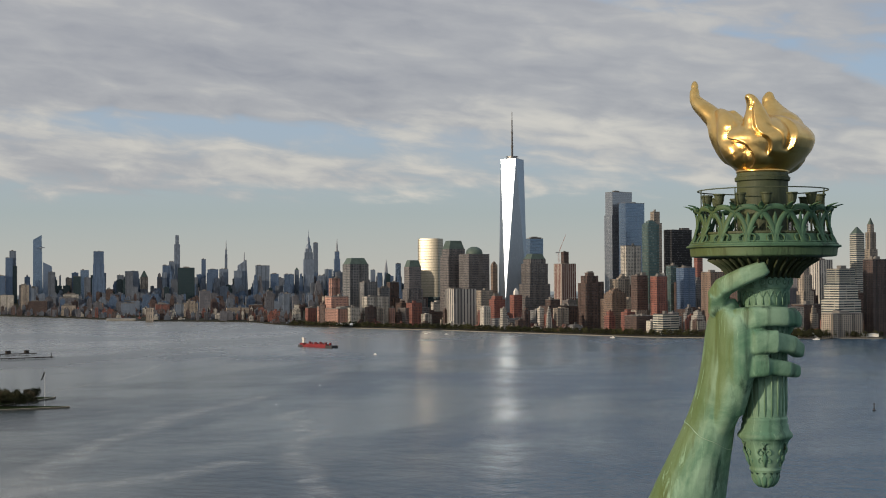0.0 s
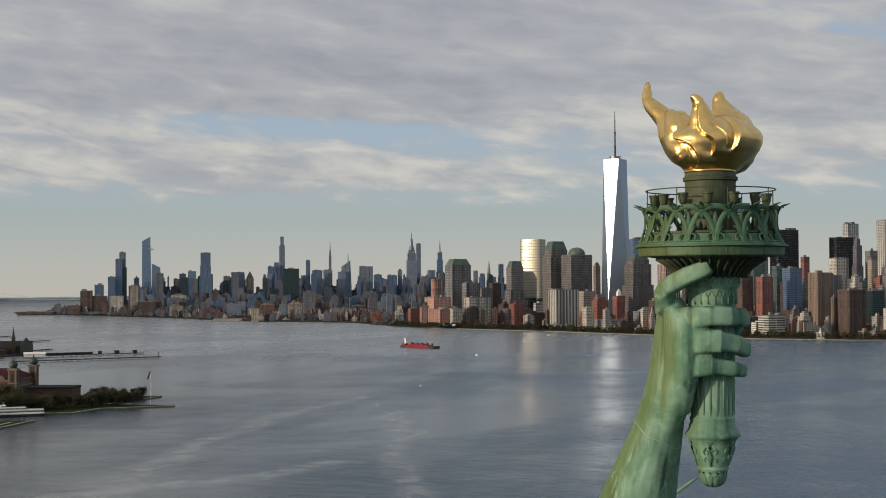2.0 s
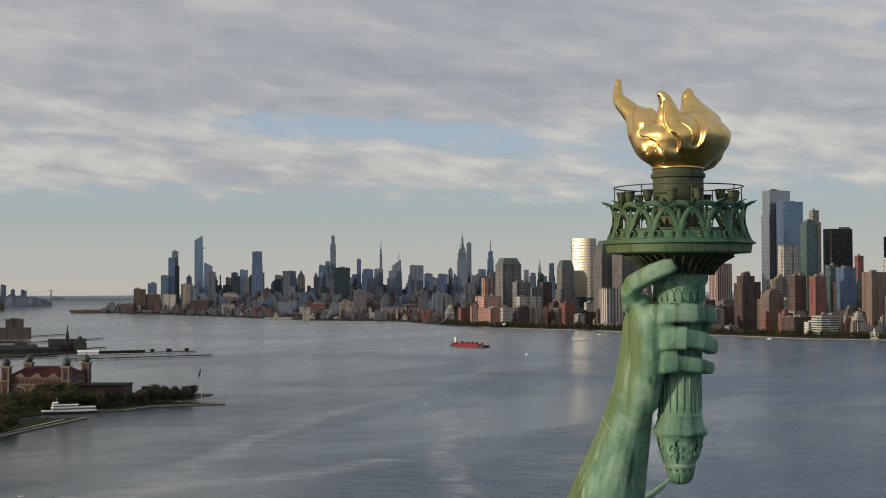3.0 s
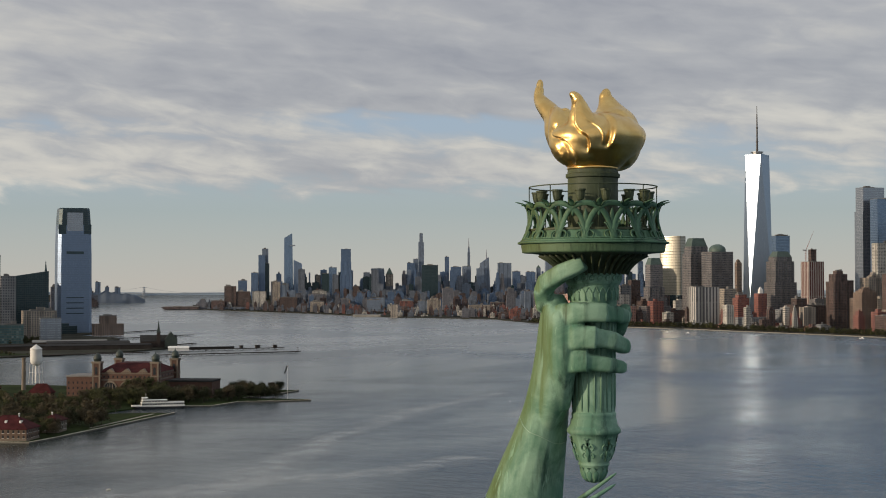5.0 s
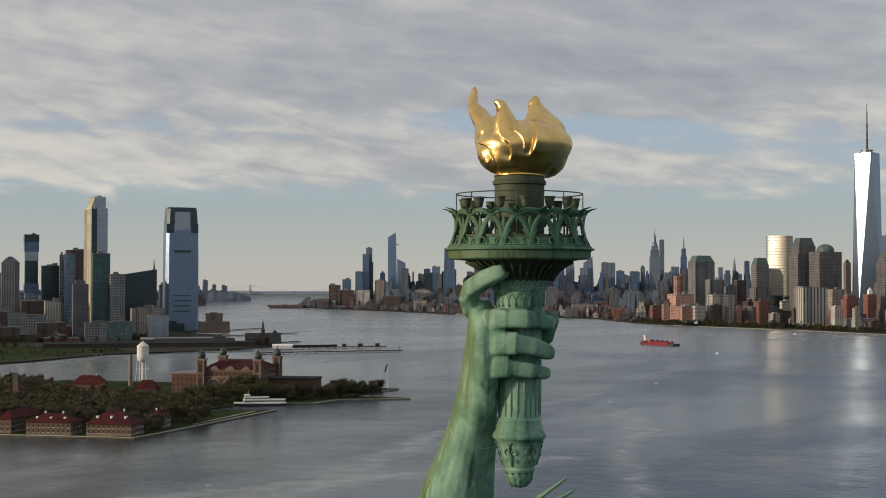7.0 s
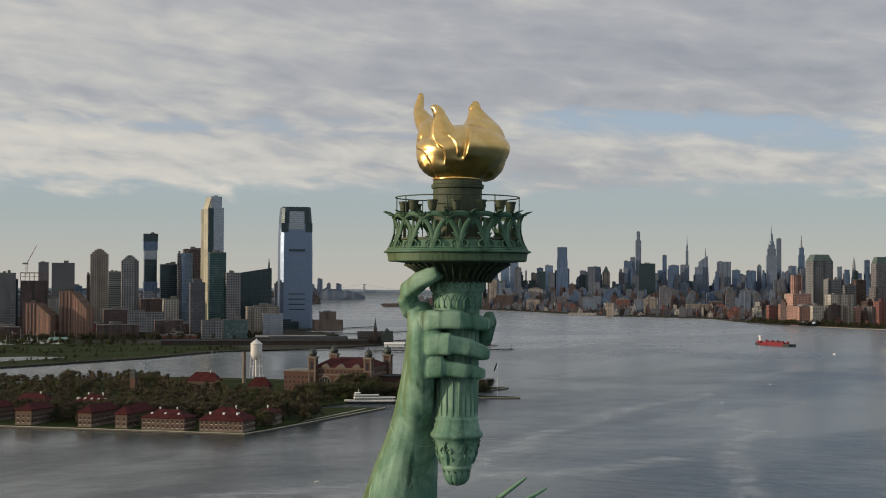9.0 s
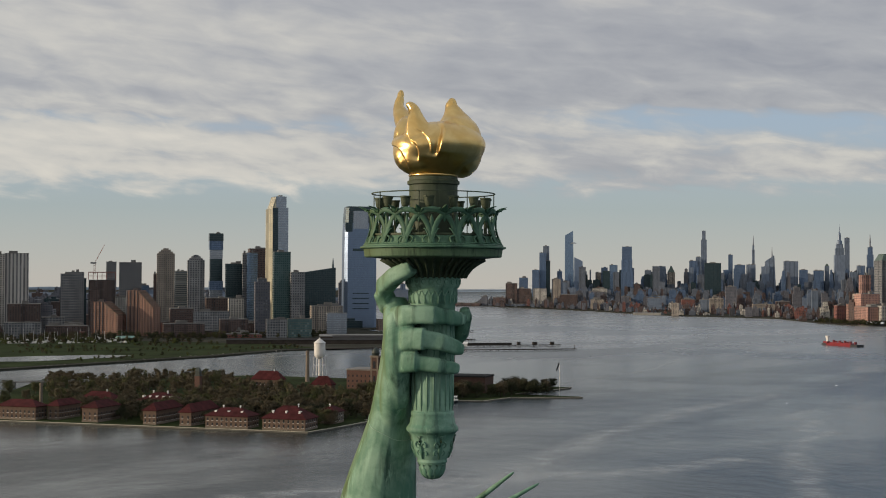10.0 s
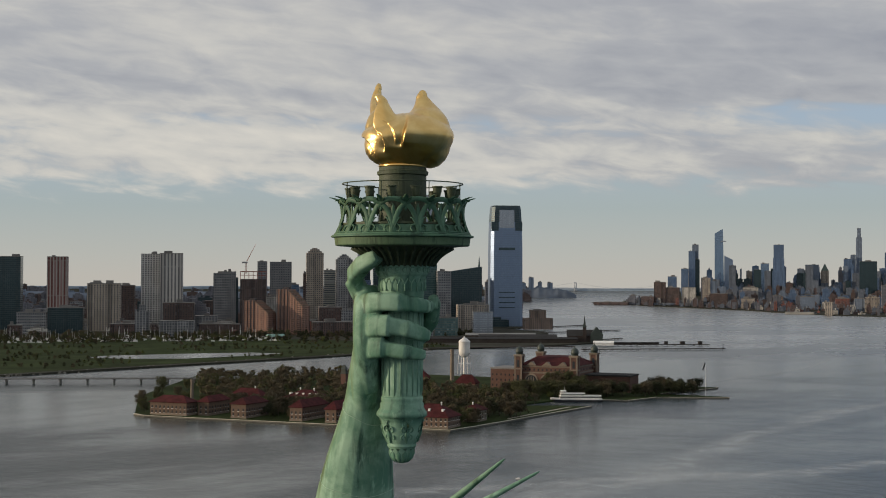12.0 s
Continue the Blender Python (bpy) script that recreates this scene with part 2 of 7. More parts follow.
# distance haze is put into both hill colours, paler for the farther ridges
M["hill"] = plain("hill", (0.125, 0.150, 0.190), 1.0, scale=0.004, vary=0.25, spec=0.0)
M["hill_haze"] = plain("hill_haze", (0.27, 0.33, 0.40), 1.0, scale=0.004, vary=0.15, spec=0.0)
M["ship_red"] = plain("ship_red", (0.17, 0.012, 0.018), 0.45, scale=0.2)
M["ship_black"] = plain("ship_black", (0.03, 0.03, 0.035), 0.5, scale=0.2)
M["window_dark"] = plain("window_dark", (0.03, 0.035, 0.04), 0.25, scale=0.3)
M["limestone"] = plain("limestone", (0.165, 0.135, 0.105), 0.85, scale=0.15, vary=0.2)
M["bark"] = plain("bark", (0.07, 0.055, 0.045), 0.95, scale=1.0)


def leaf_material(name, dark, light):
    m, n = material(name)
    isl = n.add("ShaderNodeNewGeometry").outputs["Random Per Island"]
    rnd = n.add("ShaderNodeObjectInfo").outputs["Random"]
    f = n.math("ADD", n.math("MULTIPLY", isl, 0.5), n.math("MULTIPLY", rnd, 0.5))
    surface(n, n.mix(f, dark, light), 0.85, spec=0.2)
    return m


M["leaf_olive"] = leaf_material("leaf_olive", (0.038, 0.043, 0.018), (0.080, 0.080, 0.035))
M["leaf_brown"] = leaf_material("leaf_brown", (0.052, 0.043, 0.027), (0.098, 0.081, 0.049))
M["leaf_dark"] = leaf_material("leaf_dark", (0.020, 0.025, 0.013), (0.046, 0.048, 0.023))
M["leaf_spring"] = leaf_material("leaf_spring", (0.055, 0.068, 0.020), (0.105, 0.12, 0.038))


def copper(name, base, light, dark, olive, streak=1.0, pitch=3.2):
    """Verdigris on sheet copper, with rain streaks, yellow-green growth and pale seams."""
    m, n = material(name)
    co = n.add("ShaderNodeTexCoord").outputs["Object"]
    run = n.noise(n.scaled(co, (pitch, pitch, 0.35)), 1.0, 5.0, 0.62, 0.25)
    patch = n.noise(co, 1.1, 5.0, 0.6, 0.5)
    grain = n.noise(co, 26.0, 4.0, 0.65)
    c = n.mix(n.smooth(patch, 0.35, 0.66), base, light)
    c = n.mix(n.math("MULTIPLY", n.smooth(run, 0.50, 0.70), 0.85 * streak), c, dark)
    # growth on the weather side, the north-west
    nor = n.add("ShaderNodeNewGeometry").outputs["Normal"]
    side = n.add("ShaderNodeVectorMath", {0: nor, 1: (-0.62, 0.78, 0.1)}, operation="DOT_PRODUCT").outputs["Value"]
    grow = n.math("MULTIPLY", n.smooth(n.math("ADD", side, n.math("MULTIPLY", run, 0.5)), 0.42, 1.15), 0.8)
    c = n.mix(grow, c, olive)
    pale = n.noise(n.scaled(co, (7.0, 7.0, 0.7), (3, 1, 2)), 1.0, 4.0, 0.6, 0.6)
    c = n.mix(n.math("MULTIPLY", n.smooth(pale, 0.56, 0.76), 0.6), c, [v * 1.45 for v in light])
    c = n.mix(n.math("MULTIPLY", grain, 0.22), c, dark)
    h = n.math("ADD", n.math("MULTIPLY", grain, 0.15), n.math("MULTIPLY", patch, 1.0))
    surface(n, c, 0.62, 0.0, h, 0.018, 0.35)
    return m


M["verdigris"] = copper("verdigris", (0.095, 0.225, 0.150), (0.27, 0.44, 0.325), (0.016, 0.050, 0.034), (0.105, 0.145, 0.030))
M["verdigris_handle"] = copper("verdigris_handle", (0.105, 0.235, 0.165), (0.27, 0.44, 0.33), (0.020, 0.058, 0.042), (0.12, 0.20, 0.11), 0.8, 4.5)
M["verdigris_dark"] = copper("verdigris_dark", (0.050, 0.124, 0.076), (0.096, 0.20, 0.125), (0.014, 0.032, 0.022), (0.085, 0.12, 0.032))
M["verdigris_band"] = copper("verdigris_band", (0.060, 0.120, 0.062), (0.125, 0.20, 0.11), (0.016, 0.034, 0.022), (0.10, 0.125, 0.035), 1.0, 9.0)
M["bronze_dark"] = copper("bronze_dark", (0.042, 0.060, 0.036), (0.080, 0.100, 0.056), (0.015, 0.022, 0.016), (0.075, 0.088, 0.032), 0.7)
M["verdigris_pale"] = plain("verdigris_pale", (0.34, 0.50, 0.38), 0.7, scale=2.0)
m, n = material("gold_leaf")
co = n.add("ShaderNodeTexCoord").outputs["Object"]
worn = n.noise(co, 2.2, 5.0, 0.6, 0.4)
grain = n.noise(co, 30.0, 3.0)
surface(n, n.mix(n.smooth(worn, 0.35, 0.7), (0.71, 0.465, 0.165), (0.82, 0.59, 0.25)), n.math("MULTIPLY_ADD", worn, 0.10, 0.26), 1.0,
        n.math("ADD", worn, n.math("MULTIPLY", grain, 0.04)), 0.003)
M["gold_leaf"] = m

m, n = material("harbour_water")
co = n.add("ShaderNodeTexCoord").outputs["Object"]
# ruffled and calm lanes, drawn out along the tide
lane = n.noise(n.scaled(n.add("ShaderNodeMapping", {"Vector": co, "Rotation": (0, 0, radians(-38))}).outputs[0], (0.0011, 0.0058, 1), (3, 1, 0)), 1.0, 5.0, 0.58, 0.7)
slick = n.noise(n.scaled(co, (0.0024, 0.0034, 1), (7, 2, 0)), 1.0, 8.0, 0.66, 0.7)
calm = n.smooth(n.math("ADD", n.math("MULTIPLY", lane, 0.4), n.math("MULTIPLY", slick, 0.6)), 0.42, 0.58)
ripple = n.noise(n.scaled(co, (0.42, 0.26, 1)), 1.0, 2.0, 0.5)
chop = n.noise(n.scaled(co, (0.13, 0.075, 1), (4, 9, 0)), 1.0, 3.0, 0.55)
swell = n.noise(n.scaled(co, (0.032, 0.018, 1), (2, 5, 0)), 1.0, 3.0, 0.5)
height = n.math("ADD", n.math("ADD", n.math("MULTIPLY", ripple, 0.42), n.math("MULTIPLY", chop, 1.0)), n.math("MULTIPLY", swell, 1.7))
# the wind reaches the open bay in the east; the western channel lies in the lee
pos = n.add("ShaderNodeSeparateXYZ", {0: co}).outputs
# the water's base colour there also carries the blue sky's reflection
wind = n.smooth(n.math("ADD", n.math("SUBTRACT", pos[0], n.math("MULTIPLY", pos[1], 0.75)), n.math("MULTIPLY", n.math("SUBTRACT", slick, 0.5), 900.0)), -420.0, 380.0)
# up the river the surface lies quieter; haze is put into its pale colour
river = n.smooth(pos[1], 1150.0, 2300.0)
amp = n.math("MULTIPLY", n.math("MULTIPLY_ADD", calm, 0.75, 0.25), n.math("MULTIPLY", n.math("MULTIPLY_ADD", wind, 0.5, 0.5), n.math("MULTIPLY_ADD", river, -0.6, 1.0)))
bmp = n.add("ShaderNodeBump", {"Height": height, "Strength": amp, "Distance": 1.5}).outputs[0]
# lanes that reflect less light are darkened in the base colour too
deep = n.mix(wind, n.mix(calm, (0.034, 0.046, 0.042), (0.012, 0.020, 0.021)), n.mix(calm, (0.036, 0.086, 0.125), (0.014, 0.060, 0.118)))
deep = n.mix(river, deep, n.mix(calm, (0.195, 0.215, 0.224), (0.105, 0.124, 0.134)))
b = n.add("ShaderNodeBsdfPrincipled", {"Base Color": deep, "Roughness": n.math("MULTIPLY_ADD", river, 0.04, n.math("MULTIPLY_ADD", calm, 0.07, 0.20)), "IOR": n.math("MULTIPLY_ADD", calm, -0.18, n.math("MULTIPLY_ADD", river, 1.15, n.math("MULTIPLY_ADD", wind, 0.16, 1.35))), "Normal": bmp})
n.add("ShaderNodeOutputMaterial", {0: b.outputs[0]})
M["water"] = m

m, n = material("foam_streak")
uv = n.add("ShaderNodeSeparateXYZ", {0: n.add("ShaderNodeUVMap", uv_map="metres").outputs[0]}).outputs
co = n.add("ShaderNodeTexCoord").outputs["Object"]
edge = n.smooth(n.math("ABSOLUTE", n.math("SUBTRACT", uv[0], 0.5)), 0.5, 0.05)
bits = n.smooth(n.noise(co, 0.06, 5.0, 0.65, 0.5), 0.30, 0.68)
foam = n.add("ShaderNodeBsdfPrincipled", {"Base Color": (0.80, 0.82, 0.82, 1), "Roughness": 0.6})
gone = n.add("ShaderNodeBsdfTransparent")
mixed = n.add("ShaderNodeMixShader", {0: n.math("MULTIPLY", n.math("MULTIPLY", edge, bits), 0.27), 1: gone.outputs[0], 2: foam.outputs[0]})
n.add("ShaderNodeOutputMaterial", {0: mixed.outputs[0]})
M["foam"] = m

# ---- building helpers ----
HOME = Vector((-17.0, -25.0, 97.7))
NEAR, SPAN = 3200.0, 1740.0


def shrink(x, y):
    """What lies beyond 3.2 km is drawn in towards the viewpoint, nearer and smaller alike, to stay within sight of the lens."""
    r = math.hypot(x - HOME.x, y - HOME.y)
    return 1.0 if r <= NEAR else (NEAR + SPAN * (1 - math.exp((NEAR - r) / SPAN))) / r


def drawn(x, y, z=0.0):
    return HOME + (Vector((x, y, z)) - HOME) * shrink(x, y)


def place(x, y, z=0.0, az=0.0):
    """Pose at a place of the plan; az: bearing that the local -y side faces."""
    s = shrink(x, y)
    return Matrix.Translation(drawn(x, y, z)) @ Matrix.Rotation(radians(180 - az), 4, "Z") @ Matrix.Scale(s, 4)


def mesh_of(name, bm, mat, smooth=False):
    me = bpy.data.meshes.new(name)
    bm.to_mesh(me)
    bm.free()
    me.materials.append(mat)
    if smooth:
        me.polygons.foreach_set("use_smooth", [True] * len(me.polygons))
    return me


def thing(name, bm, mat, m=None, label="", category="", group="", kind="", smooth=False):
    ob = new(name, mesh_of(name, bm, mat, smooth) if bm is not None else None)
    if m is not None:
        ob.matrix_world = m
    return tagged(ob, label, category, group, kind)


def part(name, bm, mat, parent, label="", smooth=False, m=None):
    ob = new(name, mesh_of(name, bm, mat, smooth) if isinstance(bm, bmesh.types.BMesh) else bm)
    ob.parent = parent
    if m is not None:
        ob.matrix_basis = m
    return tagged(ob, label)


def box(bm, x0, x1, y0, y1, z0, z1, taper=1.0, bevel=0.0):
    """Adds a block; taper: the top's width as a share of the foot's."""
    cx, cy = (x0 + x1) / 2, (y0 + y1) / 2
    lo = [bm.verts.new(v) for v in ((x0, y0, z0), (x1, y0, z0), (x1, y1, z0), (x0, y1, z0))]
    hi = [bm.verts.new((cx + (v.co.x - cx) * taper, cy + (v.co.y - cy) * taper, z1)) for v in lo]
    fs = [bm.faces.new(lo[::-1]), bm.faces.new(hi)] + [bm.faces.new((lo[i], lo[(i + 1) % 4], hi[(i + 1) % 4], hi[i])) for i in range(4)]
    if bevel:
        bmesh.ops.bevel(bm, geom=list({e for f in fs for e in f.edges}), offset=bevel, segments=1, affect="EDGES")


def metres(bm):
    """Lays walls out in metres, across and up, for the window grid."""
    uv = bm.loops.layers.uv.new("metres")
    for f in bm.faces:
        f.normal_update()
        nx, ny = f.normal.x, f.normal.y
        h = math.hypot(nx, ny)
        if h < 0.3:
            for l in f.loops:
                l[uv].uv = (-0.1, -0.1)
            continue
        tx, ty = -ny / h, nx / h
        for l in f.loops:
            l[uv].uv = (l.vert.co.x * tx + l.vert.co.y * ty + 500.3, l.vert.co.z)


def lathe(bm, profile, seg=32, cx=0.0, cy=0.0):
    """Turns a profile of (radius, z) about an upright axis; radius 0 closes it."""
    rings = []
    for r, z in profile:
        if r <= 1e-6:
            rings.append([bm.verts.new((cx, cy, z))])
        else:
            rings.append([bm.verts.new((cx + r * math.cos(2 * math.pi * i / seg), cy + r * math.sin(2 * math.pi * i / seg), z)) for i in range(seg)])
    for a, b in zip(rings, rings[1:]):
        for i in range(seg):
            j = (i + 1) % seg
            if len(a) == 1 and len(b) > 1:
                bm.faces.new((a[0], b[j], b[i]))
            elif len(b) == 1 and len(a) > 1:
                bm.faces.new((a[i], a[j], b[0]))
            elif len(a) > 1:
                bm.faces.new((a[i], a[j], b[j], b[i]))
    return rings


def sweep(bm, nodes, seg=10, power=2.0, caps=True):
    """A limb along nodes of (point, half width, half height, side): a rounded section swept from node to node."""
    rings = []
    pts = [Vector(nd[0]) for nd in nodes]
    for i, nd in enumerate(nodes):
        d = (pts[min(i + 1, len(pts) - 1)] - pts[max(i - 1, 0)]).normalized()
        up = Vector(nd[3]) if len(nd) > 3 else Vector((0, 0, 1))
        if abs(d.dot(up)) > 0.97:
            up = Vector((1, 0, 0))
        s = d.cross(up).normalized()
        u = s.cross(d).normalized()
        ring = []
        for k in range(seg):
            a = 2 * math.pi * k / seg
            c, q = math.cos(a), math.sin(a)
            c, q = math.copysign(abs(c) ** (2 / power), c), math.copysign(abs(q) ** (2 / power), q)
            ring.append(bm.verts.new(pts[i] + s * c * nd[1] + u * q * nd[2]))
        rings.append(ring)
    for a, b in zip(rings, rings[1:]):
        for i in range(seg):
            j = (i + 1) % seg
            bm.faces.new((a[i], a[j], b[j], b[i]))
    if caps:
        bm.faces.new(rings[0][::-1])
        bm.faces.new(rings[-1])


def smoothed(points, n):
    """Points along a smooth curve through the given ones (tuples of any length)."""
    p = np.array(points, float)
    p = np.vstack([2 * p[0] - p[1], p, 2 * p[-1] - p[-2]])
    out = []
    for i in range(1, len(p) - 2):
        for k in range(n):
            t = k / n
            a, b, c, d = p[i - 1], p[i], p[i + 1], p[i + 2]
            out.append(0.5 * (2 * b + (c - a) * t + (2 * a - 5 * b + 4 * c - d) * t * t + (3 * b - a - 3 * c + d) * t ** 3))
    return out + [p[-2]]


def remeshed(bm, voxel, passes):
    """The skin round all pieces of bm, as one closed mesh."""
    me = bpy.data.meshes.new("lump")
    bmesh.ops.recalc_face_normals(bm, faces=bm.faces)
    bm.to_mesh(me)
    bm.free()
    ob = bpy.data.objects.new("lump", me)
    scene.collection.objects.link(ob)
    rm = ob.modifiers.new("skin", "REMESH")
    rm.mode, rm.voxel_size = "VOXEL", voxel
    sm = ob.modifiers.new("smooth", "SMOOTH")
    sm.factor, sm.iterations = 0.5, passes
    bpy.context.view_layer.update()
    dep = bpy.context.evaluated_depsgraph_get()
    out = bmesh.new()
    out.from_mesh(ob.evaluated_get(dep).to_mesh())
    ob.evaluated_get(dep).to_mesh_clear()
    bpy.data.objects.remove(ob)
    bpy.data.meshes.remove(me)
    return out

# ---- water and land ----
def water_sheet():
    bm = bmesh.new()
    seg, radii = 144, [0.0] + [20 * 1.16 ** k for k in range(43)] + [11900.0]
    rings = []
    for r in radii:
        if r == 0:
            rings.append([bm.verts.new((HOME.x, HOME.y, 0))])
            continue
        ring = []
        for i in range(seg):
            a = 2 * math.pi * i / seg
            ring.append(bm.verts.new(drawn(HOME.x + r * math.sin(a), HOME.y + r * math.cos(a), 0)))
        rings.append(ring)
    for a, b in zip(rings, rings[1:]):
        for i in range(seg):
            j = (i + 1) % seg
            bm.faces.new((a[0], b[j], b[i]) if len(a) == 1 else (a[i], a[j], b[j], b[i]))
    bm.normal_update()
    bmesh.ops.reverse_faces(bm, faces=[f for f in bm.faces if f.normal.z < 0])
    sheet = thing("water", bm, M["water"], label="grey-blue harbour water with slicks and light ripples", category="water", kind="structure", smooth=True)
    sheet.data.normals_split_custom_set_from_vertices([(0.0, 0.0, 1.0)] * len(sheet.data.vertices))


water_sheet()


def land(name, outline, top, mat, label, category="ground", kind="structure", cell=250.0):
    """A low flat piece of land with an upright edge, from its outline on the plan."""
    bm = bmesh.new()
    ring = []
    for (x0, y0), (x1, y1) in zip(outline, outline[1:] + outline[:1]):
        k = max(1, int(math.hypot(x1 - x0, y1 - y0) / cell))
        ring += [(x0 + (x1 - x0) * i / k, y0 + (y1 - y0) * i / k) for i in range(k)]
    area = sum(a[0] * b[1] - b[0] * a[1] for a, b in zip(ring, ring[1:] + ring[:1]))
    if area < 0:
        ring.reverse()
    hi = [bm.verts.new((x, y, top)) for x, y in ring]
    lo = [bm.verts.new((x, y, -3.0)) for x, y in ring]
    f = bm.faces.new(hi)
    for i in range(len(hi)):
        j = (i + 1) % len(hi)
        bm.faces.new((lo[i], lo[j], hi[j], hi[i]))
    if max(math.hypot(x, y) for x, y in ring) > NEAR:
        bmesh.ops.triangulate(bm, faces=[f])
        for _ in range(4):
            long = [e for e in bm.edges if e.calc_length() > cell * 1.5]
            if not long:
                break
            bmesh.ops.subdivide_edges(bm, edges=long, cuts=1)
            bmesh.ops.triangulate(bm, faces=bm.faces)
        for v in bm.verts:
            v.co = drawn(*v.co)
    ob = thing(name, bm, mat, label=label, category=category, kind=kind)
    return ob


land("ground_manhattan", [(2020, 4700), (2026, 3868), (1975, 3329), (2080, 3108), (2091, 3003), (1985, 2720), (1955, 2517), (1963, 2318), (1983, 2179), (1972, 2033), (1969, 1889),
     (1967, 1799), (1955, 1600), (2020, 1440), (2104, 1351), (2172, 1273), (2600, 900), (4200, 1200), (5200, 3600), (8200, 9000), (6200, 12500), (4200, 9000), (3400, 7500), (2350, 5600)],
     1.3, M["earth"], "paved city ground behind a low stone quay", "ground")
land("ground_river_pier", [(2079, 5261), (2250, 5376), (2464, 5356), (2171, 4668), (1985, 4743), (1969, 4966)], 2.0, M["dark_timber"], "low dark pier reaching into the river")
land("ground_jersey", [(-700, 1000), (-49, 1416), (123, 1540), (374, 1716), (493, 1835), (560, 1850), (700, 1900), (790, 1960), (810, 2060), (745, 2240), (830, 2300), (850, 2380), (830, 2540),
     (900, 2600), (1000, 2900), (1300, 3900), (1600, 4800), (2110, 6252), (2600, 7600), (3600, 10500), (4700, 13500), (-2000, 14000), (-6500, 5000), (-3000, 900)],
     2.0, M["earth"], "dull green and brown waterfront land", "ground")


def streak(name, pts, width, seed, label):
    """A drifting line of foam lying on the water."""
    rnd = random.Random(seed)
    bm = bmesh.new()
    uv = bm.loops.layers.uv.new("metres")
    rows = smoothed([(*p, width * rnd.uniform(0.6, 1.4)) for p in pts], 6)
    prev = None
    for i, (x, y, w) in enumerate(rows):
        x1, y1, _ = rows[min(i + 1, len(rows) - 1)]
        x0, y0, _ = rows[max(i - 1, 0)]
        d = Vector((x1 - x0, y1 - y0, 0)).normalized()
        s = Vector((-d.y, d.x, 0)) * w / 2
        cur = [bm.verts.new(Vector((x, y, 0.06)) + s * k) for k in (-1, 1)]
        if prev:
            f = bm.faces.new((prev[0], cur[0], cur[1], prev[1]))
            for l, u in zip(f.loops, (0, 0, 1, 1)):
                l[uv].uv = (u, 0)
        prev = cur
    ob = thing(name, bm, M["foam"], label=label, category="foam", kind="stuff")
    ob.visible_shadow = False


streak("foam_line", [(650, 880), (600, 838), (588, 820), (596, 806), (551, 756), (560, 735), (531, 717), (499, 688), (488, 668), (471, 654), (430, 589), (401, 543), (375, 504), (330, 440)], 26, 3, "broken zigzag line of drifting foam on the water")
streak("foam_line", [(709, 1007), (607, 942), (544, 898), (484, 838), (416, 778), (349, 700), (281, 629), (200, 560)], 48, 4, "pale curved current line on the water")
streak("foam_line", [(130, 600), (201, 605), (261, 613), (308, 617), (353, 614), (430, 640)], 34, 5, "pale curved current line on the water")
streak("wake", [(1330, 1810), (1340, 1900), (1360, 2050)], 12, 6, "pale wake behind the barge")
streak("foam_line", [(900, 1500), (760, 1330), (640, 1230), (560, 1160)], 10, 7, "faint current line on the water")
# ---- the statue: raised arm, closed round the torch ----
LEFT, FORE = Vector((-0.834, 0.552, 0)), Vector((-0.552, -0.834, 0))


def lf(l, f, z):
    """A place by the torch: l and f metres to two sides of its axis, z above the sea."""
    return LEFT * l + FORE * f + Vector((0, 0, z))


def oval(bm, rows, seg=24):
    """Lofts ovals of (l, f, z, half l, half f)."""
    rings = []
    for l, f, z, a, b in rows:
        rings.append([bm.verts.new(lf(l + a * math.cos(2 * math.pi * k / seg), f + b * math.sin(2 * math.pi * k / seg), z)) for k in range(seg)])
    for a, b in zip(rings, rings[1:]):
        for i in range(seg):
            j = (i + 1) % seg
            bm.faces.new((a[i], a[j], b[j], b[i]))
    bm.faces.new(rings[0])
    bm.faces.new(rings[-1][::-1])


def finger(bm, rows, power=4.0):
    """A finger along (l, f, z, half thickness, half height)."""
    sweep(bm, [(lf(*r[:3]), r[3], r[4]) for r in rows], 14, power)


